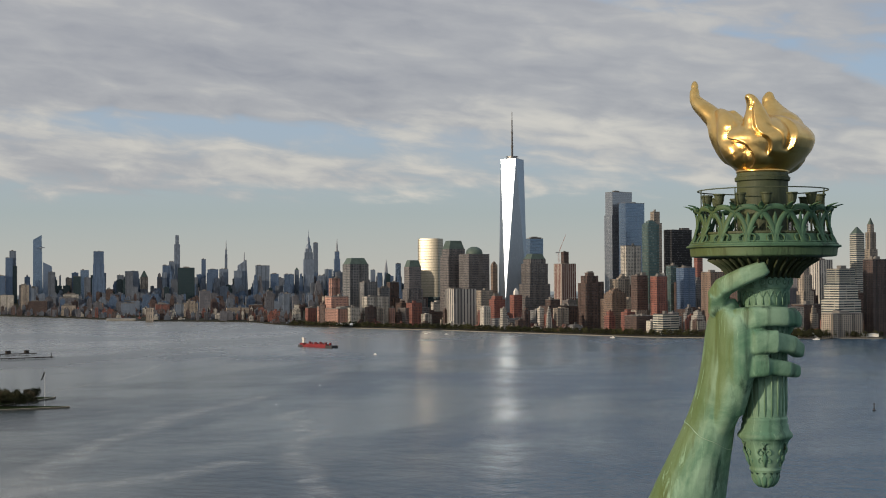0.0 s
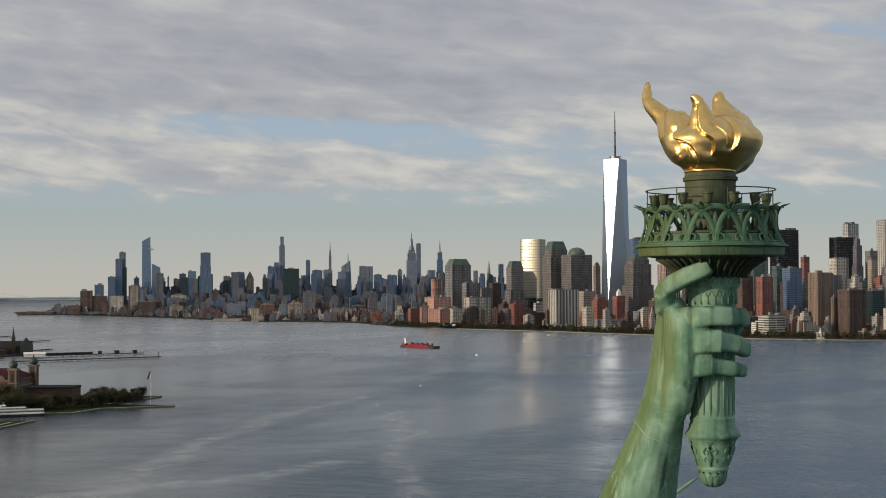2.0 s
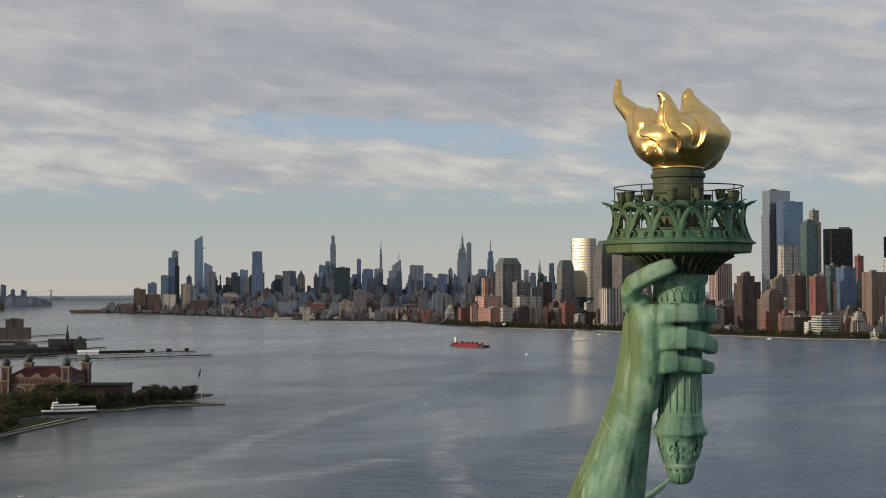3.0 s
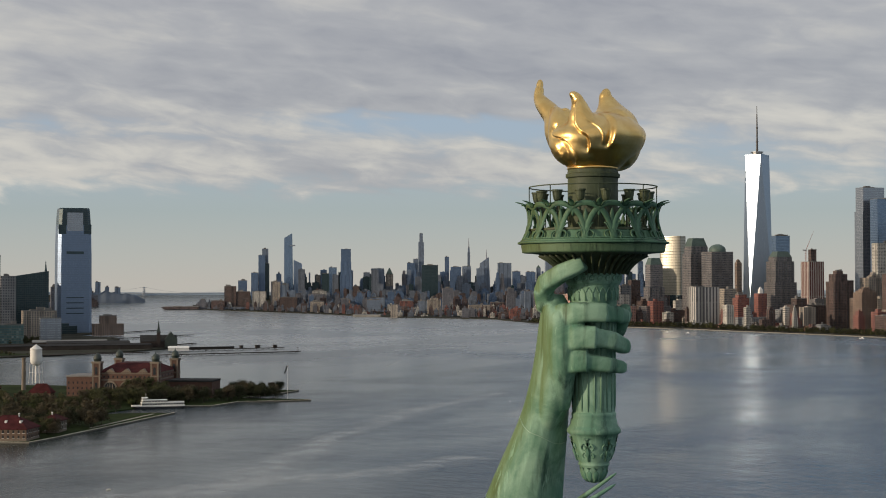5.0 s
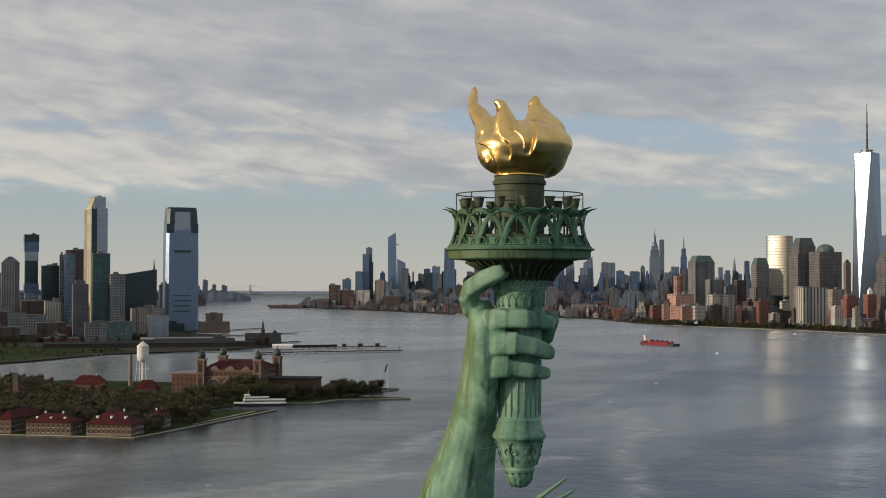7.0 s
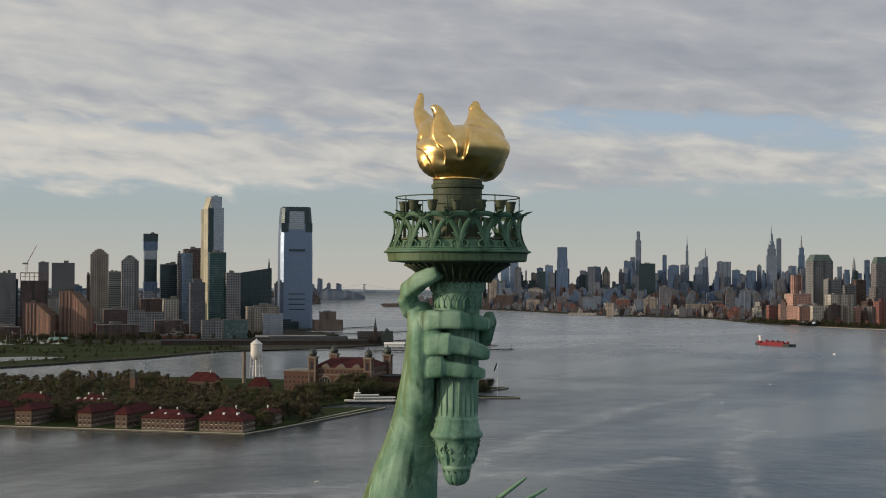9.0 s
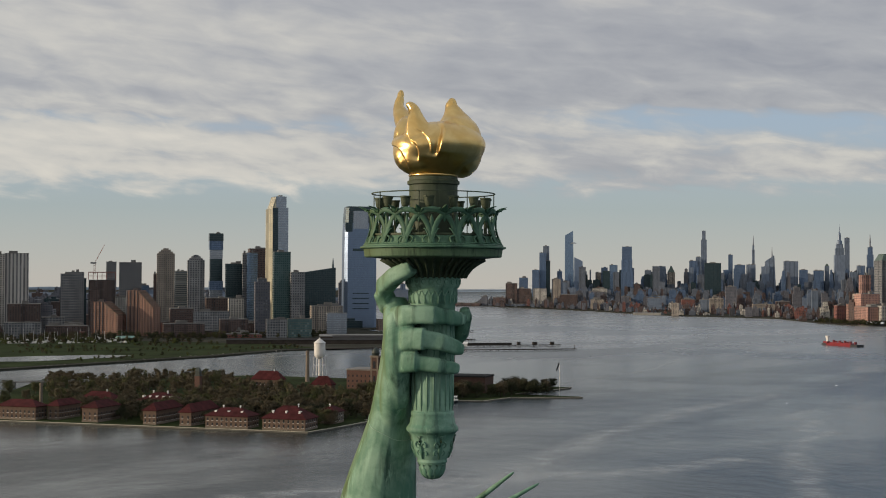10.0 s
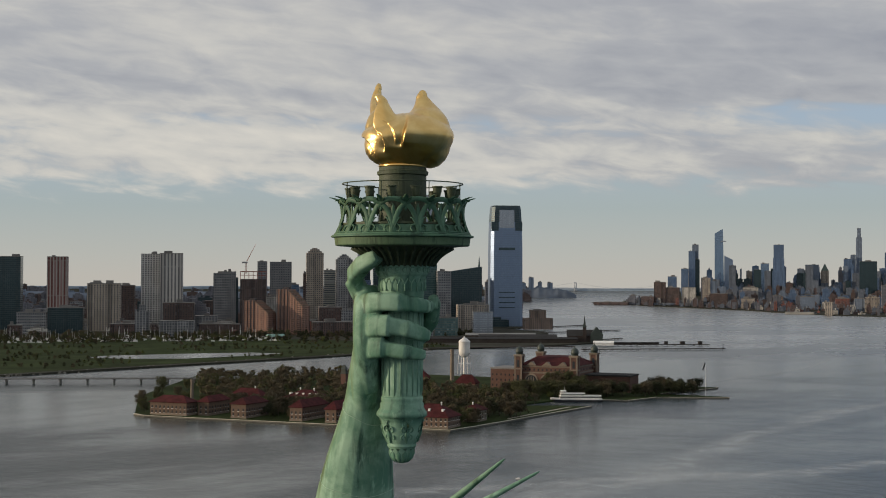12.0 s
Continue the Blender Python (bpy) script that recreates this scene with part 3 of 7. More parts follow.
def statue():
    bm = bmesh.new()
    arm = smoothed([(2.1, -2.6, 84.0, 1.9, 1.8), (2.0, -1.9, 88.0, 1.42, 1.4), (1.76, -1.35, 91.0, 1.10, 1.06), (1.45, -0.95, 92.9, 0.85, 0.84), (1.07, -0.58, 94.5, 0.56, 0.66), (0.93, -0.36, 95.3, 0.46, 0.62),
                    (0.80, -0.30, 96.0, 0.45, 0.60), (0.76, -0.24, 96.7, 0.40, 0.60), (0.80, -0.10, 97.1, 0.30, 0.42), (0.84, -0.02, 97.35, 0.2, 0.26)], 4)
    oval(bm, [tuple(r) for r in arm])
    oval(bm, [tuple(r) for r in smoothed([(1.0, -0.35, 94.35, 0.28, 0.34), (0.90, -0.16, 94.8, 0.34, 0.46), (0.84, -0.02, 95.2, 0.35, 0.50), (0.80, 0.08, 95.55, 0.34, 0.50), (0.76, 0.16, 95.9, 0.32, 0.52), (0.74, 0.17, 96.3, 0.34, 0.54), (0.74, 0.16, 96.75, 0.34, 0.53), (0.80, 0.12, 97.0, 0.29, 0.42), (0.90, 0.05, 97.2, 0.17, 0.22)], 4)])
    finger(bm, [(0.75, -0.25, 97.0, 0.2, 0.22), (1.02, -0.02, 97.15, 0.20, 0.21), (1.10, 0.22, 97.48, 0.19, 0.2)])
    finger(bm, [(1.09, 0.10, 97.36, 0.19, 0.20), (1.02, 0.34, 97.60, 0.19, 0.2), (0.70, 0.68, 97.82, 0.185, 0.19), (0.34, 0.84, 97.98, 0.165, 0.17), (0.26, 0.87, 98.02, 0.14, 0.14)], 3.6)
    sweep(bm, [(lf(l, f, z), r, r, FORE) for l, f, z, r in ((0.74, 0.10, 94.95, 0.23), (0.72, 0.30, 95.4, 0.27), (0.70, 0.43, 95.75, 0.29), (0.69, 0.47, 96.2, 0.31), (0.69, 0.46, 96.6, 0.30), (0.74, 0.38, 96.92, 0.25), (0.80, 0.30, 97.05, 0.14))], 18)
    # three fingers, each of two lengths that meet in a raised joint, with slits between them
    finger(bm, [(0.82, -0.30, 96.72, 0.2, 0.2), (0.88, 0.06, 96.80, 0.18, 0.24), (0.66, 0.46, 96.90, 0.19, 0.27), (0.42, 0.66, 96.96, 0.185, 0.235), (0.22, 0.71, 96.98, 0.18, 0.212), (0.0, 0.71, 96.98, 0.18, 0.205), (-0.20, 0.68, 96.965, 0.185, 0.212)], 3.8)
    finger(bm, [(-0.17, 0.67, 96.97, 0.16, 0.19), (-0.46, 0.49, 96.92, 0.16, 0.18), (-0.64, 0.16, 96.87, 0.15, 0.15), (-0.64, -0.02, 96.86, 0.12, 0.12)], 3.8)
    finger(bm, [(0.82, -0.30, 96.26, 0.2, 0.2), (0.88, 0.08, 96.34, 0.18, 0.27), (0.66, 0.47, 96.42, 0.19, 0.29), (0.40, 0.69, 96.45, 0.19, 0.262), (0.16, 0.735, 96.455, 0.185, 0.245), (0.02, 0.74, 96.45, 0.195, 0.25)], 3.8)
    finger(bm, [(0.06, 0.72, 96.455, 0.165, 0.205), (-0.34, 0.62, 96.38, 0.165, 0.195), (-0.60, 0.36, 96.25, 0.155, 0.165), (-0.67, 0.20, 96.21, 0.12, 0.12)], 3.8)
    finger(bm, [(0.80, -0.25, 95.80, 0.2, 0.19), (0.86, 0.08, 95.86, 0.18, 0.25), (0.65, 0.45, 95.92, 0.18, 0.27), (0.42, 0.63, 95.94, 0.175, 0.235), (0.18, 0.67, 95.945, 0.18, 0.222)], 3.8)
    finger(bm, [(0.22, 0.65, 95.935, 0.155, 0.18), (-0.25, 0.59, 95.87, 0.155, 0.165), (-0.52, 0.38, 95.81, 0.145, 0.14), (-0.60, 0.26, 95.79, 0.11, 0.11)], 3.8)
    finger(bm, [(0.35, -0.72, 95.9, 0.26, 0.34), (-0.15, -0.74, 96.25, 0.22, 0.28), (-0.55, -0.42, 96.6, 0.19, 0.22), (-0.70, -0.18, 96.95, 0.16, 0.17), (-0.70, -0.10, 97.1, 0.11, 0.11)], 2.4)
    skin = remeshed(bm, 0.024, 6)
    # pale seams where the copper sheets meet
    table = np.array(arm)
    for z0, tl, tf in ((94.42, 0.25, -0.15), (92.72, 0.18, -0.2)):
        before = len(skin.faces)
        pts = []
        for k in range(57):
            a = 2 * math.pi * k / 56
            z = z0 + tl * math.cos(a) + tf * math.sin(a) + 0.02 * math.sin(5 * a)
            l, f, ra, rb = (float(np.interp(z, table[:, 2], table[:, q])) for q in (0, 1, 3, 4))
            pts.append(lf(l + (ra + 0.002) * math.cos(a), f + (rb + 0.002) * math.sin(a), z))
        sweep(skin, [(p, 0.006, 0.009) for p in pts], 5, caps=False)
        skin.faces.ensure_lookup_table()
        for f in skin.faces[before:]:
            f.material_index = 1
    # crown rays, head and robe, all one figure
    head = Vector((1.35, 6.75, 90.0))
    for tip, width in (((3.64, 3.65, 92.84), 0.2), ((5.33, 5.73, 92.19), 0.2), ((1.15, 3.35, 91.95), 0.2)):
        d = Vector(tip) - head
        sweep(skin, [(head + d * 0.22, 0.26, 0.13), (head + d * 0.6, 0.17, 0.10), (head + d * 0.97, 0.06, 0.04), (Vector(tip), 0.015, 0.015)], 6, 2)
    for rows in (((0, 82.5, 1.6), (0.2, 84.5, 1.3), (0.4, 86.4, 1.75), (0.4, 88.6, 1.85), (0.2, 90.0, 1.55), (0.0, 90.9, 0.6)),
                 ((0, 56.0, 5.2), (0, 60, 5.0), (0, 66, 4.6), (0, 72, 4.3), (0, 78, 4.2), (0, 81.5, 3.6), (0, 83.5, 1.9))):
        rings = []
        for off, z, r in rows:
            rings.append([skin.verts.new((head.x + 0.2 + off + r * math.cos(a) * (1 + 0.06 * math.sin(9 * a) * (z < 82)), head.y + r * math.sin(a) * (1 + 0.06 * math.cos(7 * a) * (z < 82)), z))
                          for a in (2 * math.pi * k / 40 for k in range(40))])
        for a, b in zip(rings, rings[1:]):
            for i in range(40):
                skin.faces.new((a[i], a[(i + 1) % 40], b[(i + 1) % 40], b[i]))
        skin.faces.new(rings[0][::-1])
        skin.faces.new(rings[-1])
    fig = thing("statue", skin, M["verdigris"], label="green verdigris copper statue with raised arm gripping a torch", category="statue", smooth=True)
    fig.data.materials.append(M["verdigris_pale"])
    bm = bmesh.new()
    box(bm, head.x - 10, head.x + 10, head.y - 10, head.y + 10, 3, 30, 0.95)
    box(bm, head.x - 8.2, head.x + 8.2, head.y - 8.2, head.y + 8.2, 30, 53, 0.9)
    box(bm, head.x - 8.4, head.x + 8.4, head.y - 8.4, head.y + 8.4, 53, 56, 1.0)
    thing("pedestal", bm, M["concrete"], label="tall plain stone pedestal under the statue", category="pedestal")


statue()
land("ground_statue_island", [(head_x, head_y) for head_x, head_y in [(1.35 + 90 * math.cos(a), 6.7 + 70 * math.sin(a)) for a in (2 * math.pi * k / 24 for k in range(24))]], 3.0, M["grass"], "small grassy island under the statue")


def torch():
    top = thing("torch", None, None, label="verdigris copper torch with lattice gallery and gilded flame", category="torch")
    # flame
    bm = bmesh.new()

    def lobe(rows, seg=20):
        sweep(bm, [(lf(*r[:3]), r[3], r[4]) for r in map(tuple, smoothed(rows, 4))], seg, 2.0)

    oval(bm, [tuple(r) for r in smoothed([(-0.03, -0.02, 100.04, 0.52, 0.52), (-0.05, -0.04, 100.13, 0.63, 0.61), (-0.10, -0.07, 100.37, 0.87, 0.84), (-0.12, -0.08, 100.58, 0.99, 0.95), (-0.13, -0.08, 100.79, 1.02, 0.98), (-0.15, -0.10, 100.98, 0.88, 0.84), (-0.15, -0.12, 101.16, 0.62, 0.60), (-0.15, -0.12, 101.26, 0.3, 0.3)], 6)], 48)
    lobe([(0.22, -0.13, 100.30, 0.22, 0.22), (0.45, -0.28, 100.55, 0.40, 0.40), (0.68, -0.44, 100.9, 0.34, 0.34), (0.78, -0.64, 101.2, 0.235, 0.24), (0.89, -0.86, 101.42, 0.235, 0.20), (1.02, -1.04, 101.60, 0.18, 0.17), (1.09, -1.15, 101.76, 0.125, 0.13), (1.075, -1.21, 101.93, 0.105, 0.105), (1.06, -1.245, 102.08, 0.08, 0.08), (1.05, -1.26, 102.17, 0.04, 0.04)])
    lobe([(0.27, 0.08, 100.28, 0.24, 0.24), (0.52, 0.10, 100.45, 0.35, 0.36), (0.66, 0.0, 100.75, 0.30, 0.34), (0.72, -0.15, 101.05, 0.22, 0.28), (0.74, -0.35, 101.25, 0.16, 0.2), (0.78, -0.55, 101.38, 0.10, 0.12)])
    lobe([(0.28, -0.10, 100.25, 0.28, 0.28), (0.50, -0.15, 100.7, 0.42, 0.40), (0.54, -0.20, 101.1, 0.28, 0.28), (0.56, -0.22, 101.30, 0.14, 0.15), (0.55, -0.25, 101.38, 0.06, 0.06)])
    lobe([(0.06, 0.08, 100.22, 0.24, 0.24), (0.14, 0.20, 100.36, 0.44, 0.44), (0.18, 0.30, 100.55, 0.50, 0.48), (0.24, 0.40, 100.9, 0.40, 0.36), (0.30, 0.42, 101.15, 0.29, 0.27), (0.33, 0.42, 101.36, 0.205, 0.18), (0.38, 0.42, 101.52, 0.155, 0.13), (0.46, 0.43, 101.60, 0.115, 0.09), (0.53, 0.44, 101.59, 0.06, 0.05)])
    lobe([(-0.16, -0.08, 100.26, 0.30, 0.30), (-0.36, -0.15, 100.5, 0.66, 0.66), (-0.45, -0.24, 100.95, 0.60, 0.58), (-0.42, -0.34, 101.25, 0.42, 0.40), (-0.37, -0.38, 101.48, 0.25, 0.23), (-0.32, -0.40, 101.65, 0.155, 0.15), (-0.33, -0.40, 101.76, 0.115, 0.11), (-0.31, -0.38, 101.84, 0.05, 0.05)])
    lobe([(0.05, -0.25, 100.3, 0.28, 0.28), (0.1, -0.52, 100.6, 0.46, 0.46), (0.08, -0.62, 100.9, 0.38, 0.38), (0.16, -0.66, 101.1, 0.2, 0.2), (0.2, -0.7, 101.2, 0.08, 0.08)])
    bm = remeshed(bm, 0.018, 22)
    # licks of flame on the front: crest height and run, hollow depth and run, line of (l, z)
    licks = [
        ((0.09, 0.22, 0.13, 0.30), [(0.77, 100.96), (0.85, 100.81), (0.82, 100.7), (0.66, 100.63), (0.53, 100.49), (0.43, 100.28), (0.41, 100.11)]),
        ((0.085, 0.22, 0.07, 0.1), [(0.39, 101.45), (0.43, 101.26), (0.43, 100.96), (0.34, 100.79), (0.2, 100.68), (0.15, 100.53), (0.16, 100.36)]),
        ((0.045, 0.16, 0.02, 0.1), [(0.23, 101.05), (0.09, 100.97), (-0.05, 100.84), (-0.12, 100.69), (-0.12, 100.51)]),
        ((0.1, 0.26, 0.09, 0.14), [(-0.1, 101.32), (-0.25, 101.16), (-0.34, 101.02), (-0.35, 100.86), (-0.31, 100.65), (-0.25, 100.45)]),
        ((0.05, 0.25, 0.02, 0.2), [(-0.32, 101.53), (-0.36, 101.41), (-0.5, 101.3), (-0.63, 101.18), (-0.68, 101.06)]),
    ]
    step = lambda x: min(1.0, max(0.0, x)) ** 2 * (3 - 2 * min(1.0, max(0.0, x)))
    lines = []
    for sizes, pts in licks:
        run = smoothed(sorted([(z, l) for l, z in pts]), 6)
        lines.append((sizes, [float(p[0]) for p in run], [float(p[1]) for p in run]))
    for v in bm.verts:
        l, f, z = v.co.x * LEFT[0] + v.co.y * LEFT[1], v.co.x * FORE[0] + v.co.y * FORE[1], v.co.z
        push = 0.0
        for (high, run, deep, wide), zs, ls in lines:
            if z < zs[0] - 0.1 or z > zs[-1] + 0.1:
                continue
            d = float(np.interp(z, zs, ls)) - l
            ends = step((z - zs[0] + 0.06) / 0.14) * step((zs[-1] + 0.1 - z) / 0.25)
            up = step((d + 0.028) / 0.056)
            push += ends * (up * high * math.exp(-max(d, 0) / run) - (1 - up) * deep * math.exp(-max(-d, 0) / wide))
        push *= step((f + 0.15) / 0.35)
        h = math.hypot(l, f)
        if push and h > 0.05:
            a, b = l / h, f / h
            v.co += Vector((a * LEFT[0] + b * FORE[0], a * LEFT[1] + b * FORE[1], 0)) * push
    for _ in range(4):
        bmesh.ops.smooth_vert(bm, verts=bm.verts, factor=0.5, use_axis_x=True, use_axis_y=True, use_axis_z=True)
    part("flame", bm, M["gold_leaf"], top, "gilded copper flame with curling tongues", smooth=True)
    # neck
    bm = bmesh.new()
    lathe(bm, [(0, 98.6), (0.54, 98.6), (0.54, 99.84), (0.58, 99.86), (0.585, 99.93), (0.55, 99.95), (0.535, 100.03), (0, 100.04)], 48)
    part("neck", bm, M["bronze_dark"], top, "dark bronze drum under the flame", smooth=False)
    bm = bmesh.new()
    lathe(bm, [(0.50, 100.02), (0.545, 100.03), (0.56, 100.06), (0.53, 100.10), (0.49, 100.11)], 48)
    part("flame_collar", bm, M["gold_leaf"], top, smooth=True)
    # gallery floor, cornice and bell underneath
    bm = bmesh.new()
    lathe(bm, [(0.5, 98.72), (1.38, 98.70), (1.42, 98.60), (1.45, 98.52), (1.53, 98.485), (1.60, 98.475), (1.625, 98.46), (1.625, 98.435), (1.555, 98.415), (0.5, 98.41)], 96)
    # unseen dark disc, added so that the flame's underside mirrors less light
    deck = bmesh.new()
    lathe(deck, [(0.5, 98.722), (0.5, 98.75), (1.40, 98.75), (1.40, 98.708)], 64)
    part("deck", deck, M["bronze_dark"], top, "dark deck disc round the drum, added to darken the flame's underside")
    part("gallery_floor", bm, M["verdigris_dark"], top, "moulded gallery cornice streaked with green", smooth=False)
    bm = bmesh.new()
    lathe(bm, [(1.2, 98.412), (1.55, 98.412), (1.53, 98.26), (1.515, 98.24), (1.49, 98.235), (0.6, 98.23)], 96)
    part("cornice_band", bm, M["verdigris_band"], top, "streaked copper band under the gallery")
    bm = bmesh.new()
    lathe(bm, [(1.40, 98.235), (1.12, 98.20), (0.92, 98.10), (0.78, 97.98), (0.69, 97.86), (0.66, 97.80), (0.3, 97.80)], 64)
    bell = part("bell", bm, M["bronze_dark"], top, "dark bell under the gallery", smooth=True)
    bm = bmesh.new()
    sweep(bm, [(Vector(p), 0.03, 0.05) for p in ((1.16, 0, 98.20), (0.98, 0, 98.10), (0.85, 0, 98.0), (0.755, 0, 97.88), (0.71, 0, 97.79))], 8)
    rib = mesh_of("bracket", bm, M["bronze_dark"], True)
    for k in range(36):
        part("bracket", rib, None, bell, m=pose(0, 0, 0, 0, 0, k * 10))
    # lattice parapet
    def wall_r(z):
        t = (z - 98.56) / 0.70
        return 1.50 - 0.36 * t + 0.30 * t * t

    def on(a, z, out=0.0):
        r = wall_r(z) + out
        return Vector((r * math.cos(a), r * math.sin(a), z))

    count = 16
    step = 2 * math.pi / count
    bm = bmesh.new()
    pts = []
    for i in range(21):
        u = i / 20 * math.pi
        a, z = -math.cos(u) * step * 0.98, 98.48 + 0.77 * math.sin(u) ** 0.85
        pts.append((on(a, z), 0.058, 0.020, on(a, 99) - Vector((0, 0, 99))))
    sweep(bm, pts, 8, 3.0)
    arch = mesh_of("arch", bm, M["verdigris_dark"], True)
    # a spear between the arches, with a small pendant
    bm = bmesh.new()
    sweep(bm, [(on(0, z), w, 0.018) for z, w in ((98.48, 0.022), (98.74, 0.020), (98.80, 0.046), (98.87, 0.034), (98.93, 0.062), (99.05, 0.04), (99.14, 0.008))], 8)
    sweep(bm, [(on(0.5 * step, z), w, 0.018) for z, w in ((98.98, 0.008), (99.04, 0.04), (99.10, 0.035), (99.18, 0.055), (99.25, 0.05))], 8)
    spear = mesh_of("spear", bm, M["verdigris_dark"], True)
    # scrolled palmette at the foot
    bm = bmesh.new()
    for sgn in (-1, 1):
        curl = []
        for i in range(15):
            u = i / 14
            ang = sgn * (0.5 + 5.2 * u)
            rad = 0.10 * (1 - 0.72 * u)
            curl.append((on(sgn * 0.052 + rad * math.sin(ang) * 0.8, 98.61 - rad * math.cos(ang) + 0.02 * u), 0.021, 0.024))
        sweep(bm, curl, 6)
        sweep(bm, [(on(sgn * w, z), s, 0.016) for w, z, s in ((0.02, 98.58, 0.018), (0.050, 98.72, 0.032), (0.095, 98.83, 0.024), (0.122, 98.84, 0.006))], 6)
        sweep(bm, [(on(sgn * w, z), s, 0.016) for w, z, s in ((0.01, 98.62, 0.018), (0.026, 98.77, 0.030), (0.04, 98.93, 0.008))], 6)
    palmette = mesh_of("palmette", bm, M["verdigris_dark"], True)
    # leaf of the cresting, curling outwards
    bm = bmesh.new()
    sweep(bm, [(Vector((x, 0, z)), w, h) for x, z, w, h in ((1.435, 99.19, 0.05, 0.018), (1.455, 99.25, 0.07, 0.02), (1.51, 99.295, 0.055, 0.02), (1.58, 99.315, 0.035, 0.016), (1.64, 99.33, 0.016, 0.010), (1.67, 99.335, 0.005, 0.005))], 8)
    for sgn in (-1, 1):
        sweep(bm, [(Vector((x, sgn * y, z)), w, 0.014) for x, y, z, w in ((1.44, 0.05, 99.20, 0.022), (1.46, 0.09, 99.255, 0.026), (1.50, 0.12, 99.275, 0.016), (1.53, 0.135, 99.265, 0.005))], 6)
    leaf = mesh_of("leaf", bm, M["verdigris_dark"], True)
    bm = bmesh.new()
    for z, r in ((98.49, 0.03), (99.24, 0.016)):
        sweep(bm, [(on(2 * math.pi * k / 96, z), r, r) for k in range(97)], 6, caps=False)
    sweep(bm, [(on(2 * math.pi * k / 96, 98.535), 0.016, 0.016) for k in range(97)], 6, caps=False)
    parapet = part("parapet", bm, M["verdigris_dark"], top, "openwork parapet of interlaced arches", smooth=True)
    for k in range(count):
        turn = math.degrees(step) * k
        part("arch", arch, None, parapet, m=pose(0, 0, 0, 0, 0, turn))
        part("spear", spear, None, parapet, m=pose(0, 0, 0, 0, 0, turn))
        part("palmette", palmette, None, parapet, m=pose(0, 0, 0, 0, 0, turn))
        part("leaf", leaf, None, parapet, m=pose(0, 0, 0, 0, 0, turn + math.degrees(step) / 2))
    # handrail
    bm = bmesh.new()
    sweep(bm, [(Vector((1.37 * math.cos(a), 1.37 * math.sin(a), 99.65)), 0.014, 0.014) for a in (2 * math.pi * k / 72 for k in range(73))], 6, caps=False)
    rail = part("handrail", bm, M["bronze_dark"], top, "thin metal ring rail on posts", smooth=True)
    bm = bmesh.new()
    sweep(bm, [(Vector((1.37, 0, 98.71)), 0.012, 0.012), (Vector((1.37, 0, 99.65)), 0.012, 0.012)], 6)
    post = mesh_of("post", bm, M["bronze_dark"], True)
    for k in range(8):
        part("post", post, None, rail, m=pose(0, 0, 0, 0, 0, 11 + 45 * k))
    # handle
    bm = bmesh.new()
    lathe(bm, [(0.3, 97.90), (0.60, 97.90), (0.635, 97.86), (0.64, 97.80), (0.615, 97.77), (0.60, 97.62), (0.585, 97.58), (0.56, 97.56), (0.545, 97.54), (0.53, 97.30), (0.50, 97.20), (0.47, 96.6), (0.46, 95.9), (0.45, 95.0), (0.455, 94.78)], 64)
    body = part("handle", bm, M["verdigris_handle"], top, "tapered verdigris copper handle", smooth=True)
    bm = bmesh.new()
    sweep(bm, [(Vector((0.448, 0, 94.86)), 0.012, 0.012), (Vector((0.452, 0, 95.0)), 0.020, 0.022), (Vector((0.464, 0, 96.3)), 0.020, 0.022), (Vector((0.475, 0, 96.75)), 0.020, 0.022)], 8)
    flute = mesh_of("flute", bm, M["verdigris_handle"], True)
    for k in range(20):
        part("flute", flute, None, body, m=pose(0, 0, 0, 0, 0, 18 * k))
    bm = bmesh.new()
    sweep(bm, [(Vector((0.535, y, z)), 0.016, 0.016, (1, 0, 0)) for y, z in ((-0.0, 97.22), (0.0, 97.38), (0.07, 97.50))], 6)
    sweep(bm, [(Vector((0.535, y, z)), 0.016, 0.016, (1, 0, 0)) for y, z in ((0.0, 97.38), (-0.07, 97.50))], 6)
    sweep(bm, [(Vector((0.606, 0.05 * math.sin(a), 97.70 + 0.055 * math.cos(a))), 0.014, 0.014, (1, 0, 0)) for a in (2 * math.pi * k / 12 for k in range(13))], 6, caps=False)
    trace = mesh_of("tracery", bm, M["verdigris_handle"], True)
    for k in range(22):
        part("tracery", trace, None, body, m=pose(0, 0, 0, 0, 0, 360 / 22 * k))
    bm = bmesh.new()
    lathe(bm, [(0.40, 94.84), (0.47, 94.83), (0.485, 94.77), (0.465, 94.71), (0.50, 94.66), (0.50, 94.58), (0.535, 94.52), (0.575, 94.47), (0.58, 94.40), (0.54, 94.37), (0.50, 94.33), (0.465, 94.24), (0.44, 94.10), (0.40, 93.95), (0.35, 93.80), (0.32, 93.76),
               (0.335, 93.73), (0.335, 93.70), (0.30, 93.68), (0.295, 93.60), (0.25, 93.44), (0.15, 93.34), (0.05, 93.31), (0, 93.305)], 48)
    knob = part("pommel", bm, M["verdigris_handle"], top, "ringed pommel ending in an acorn", smooth=True)
    bm = bmesh.new()
    for sgn in (-1, 1):
        for cz, rad in ((94.10, 0.075), (93.92, 0.06)):
            sweep(bm, [(Vector((0.475 - (94.24 - cz - rad * math.cos(a)) * 0.33, sgn * 0.075 + rad * (1 - 0.09 * a) * math.sin(a) * sgn, cz + rad * (1 - 0.09 * a) * math.cos(a))), 0.018, 0.02, (1, 0, 0)) for a in (0.55 * k for k in range(12))], 6)
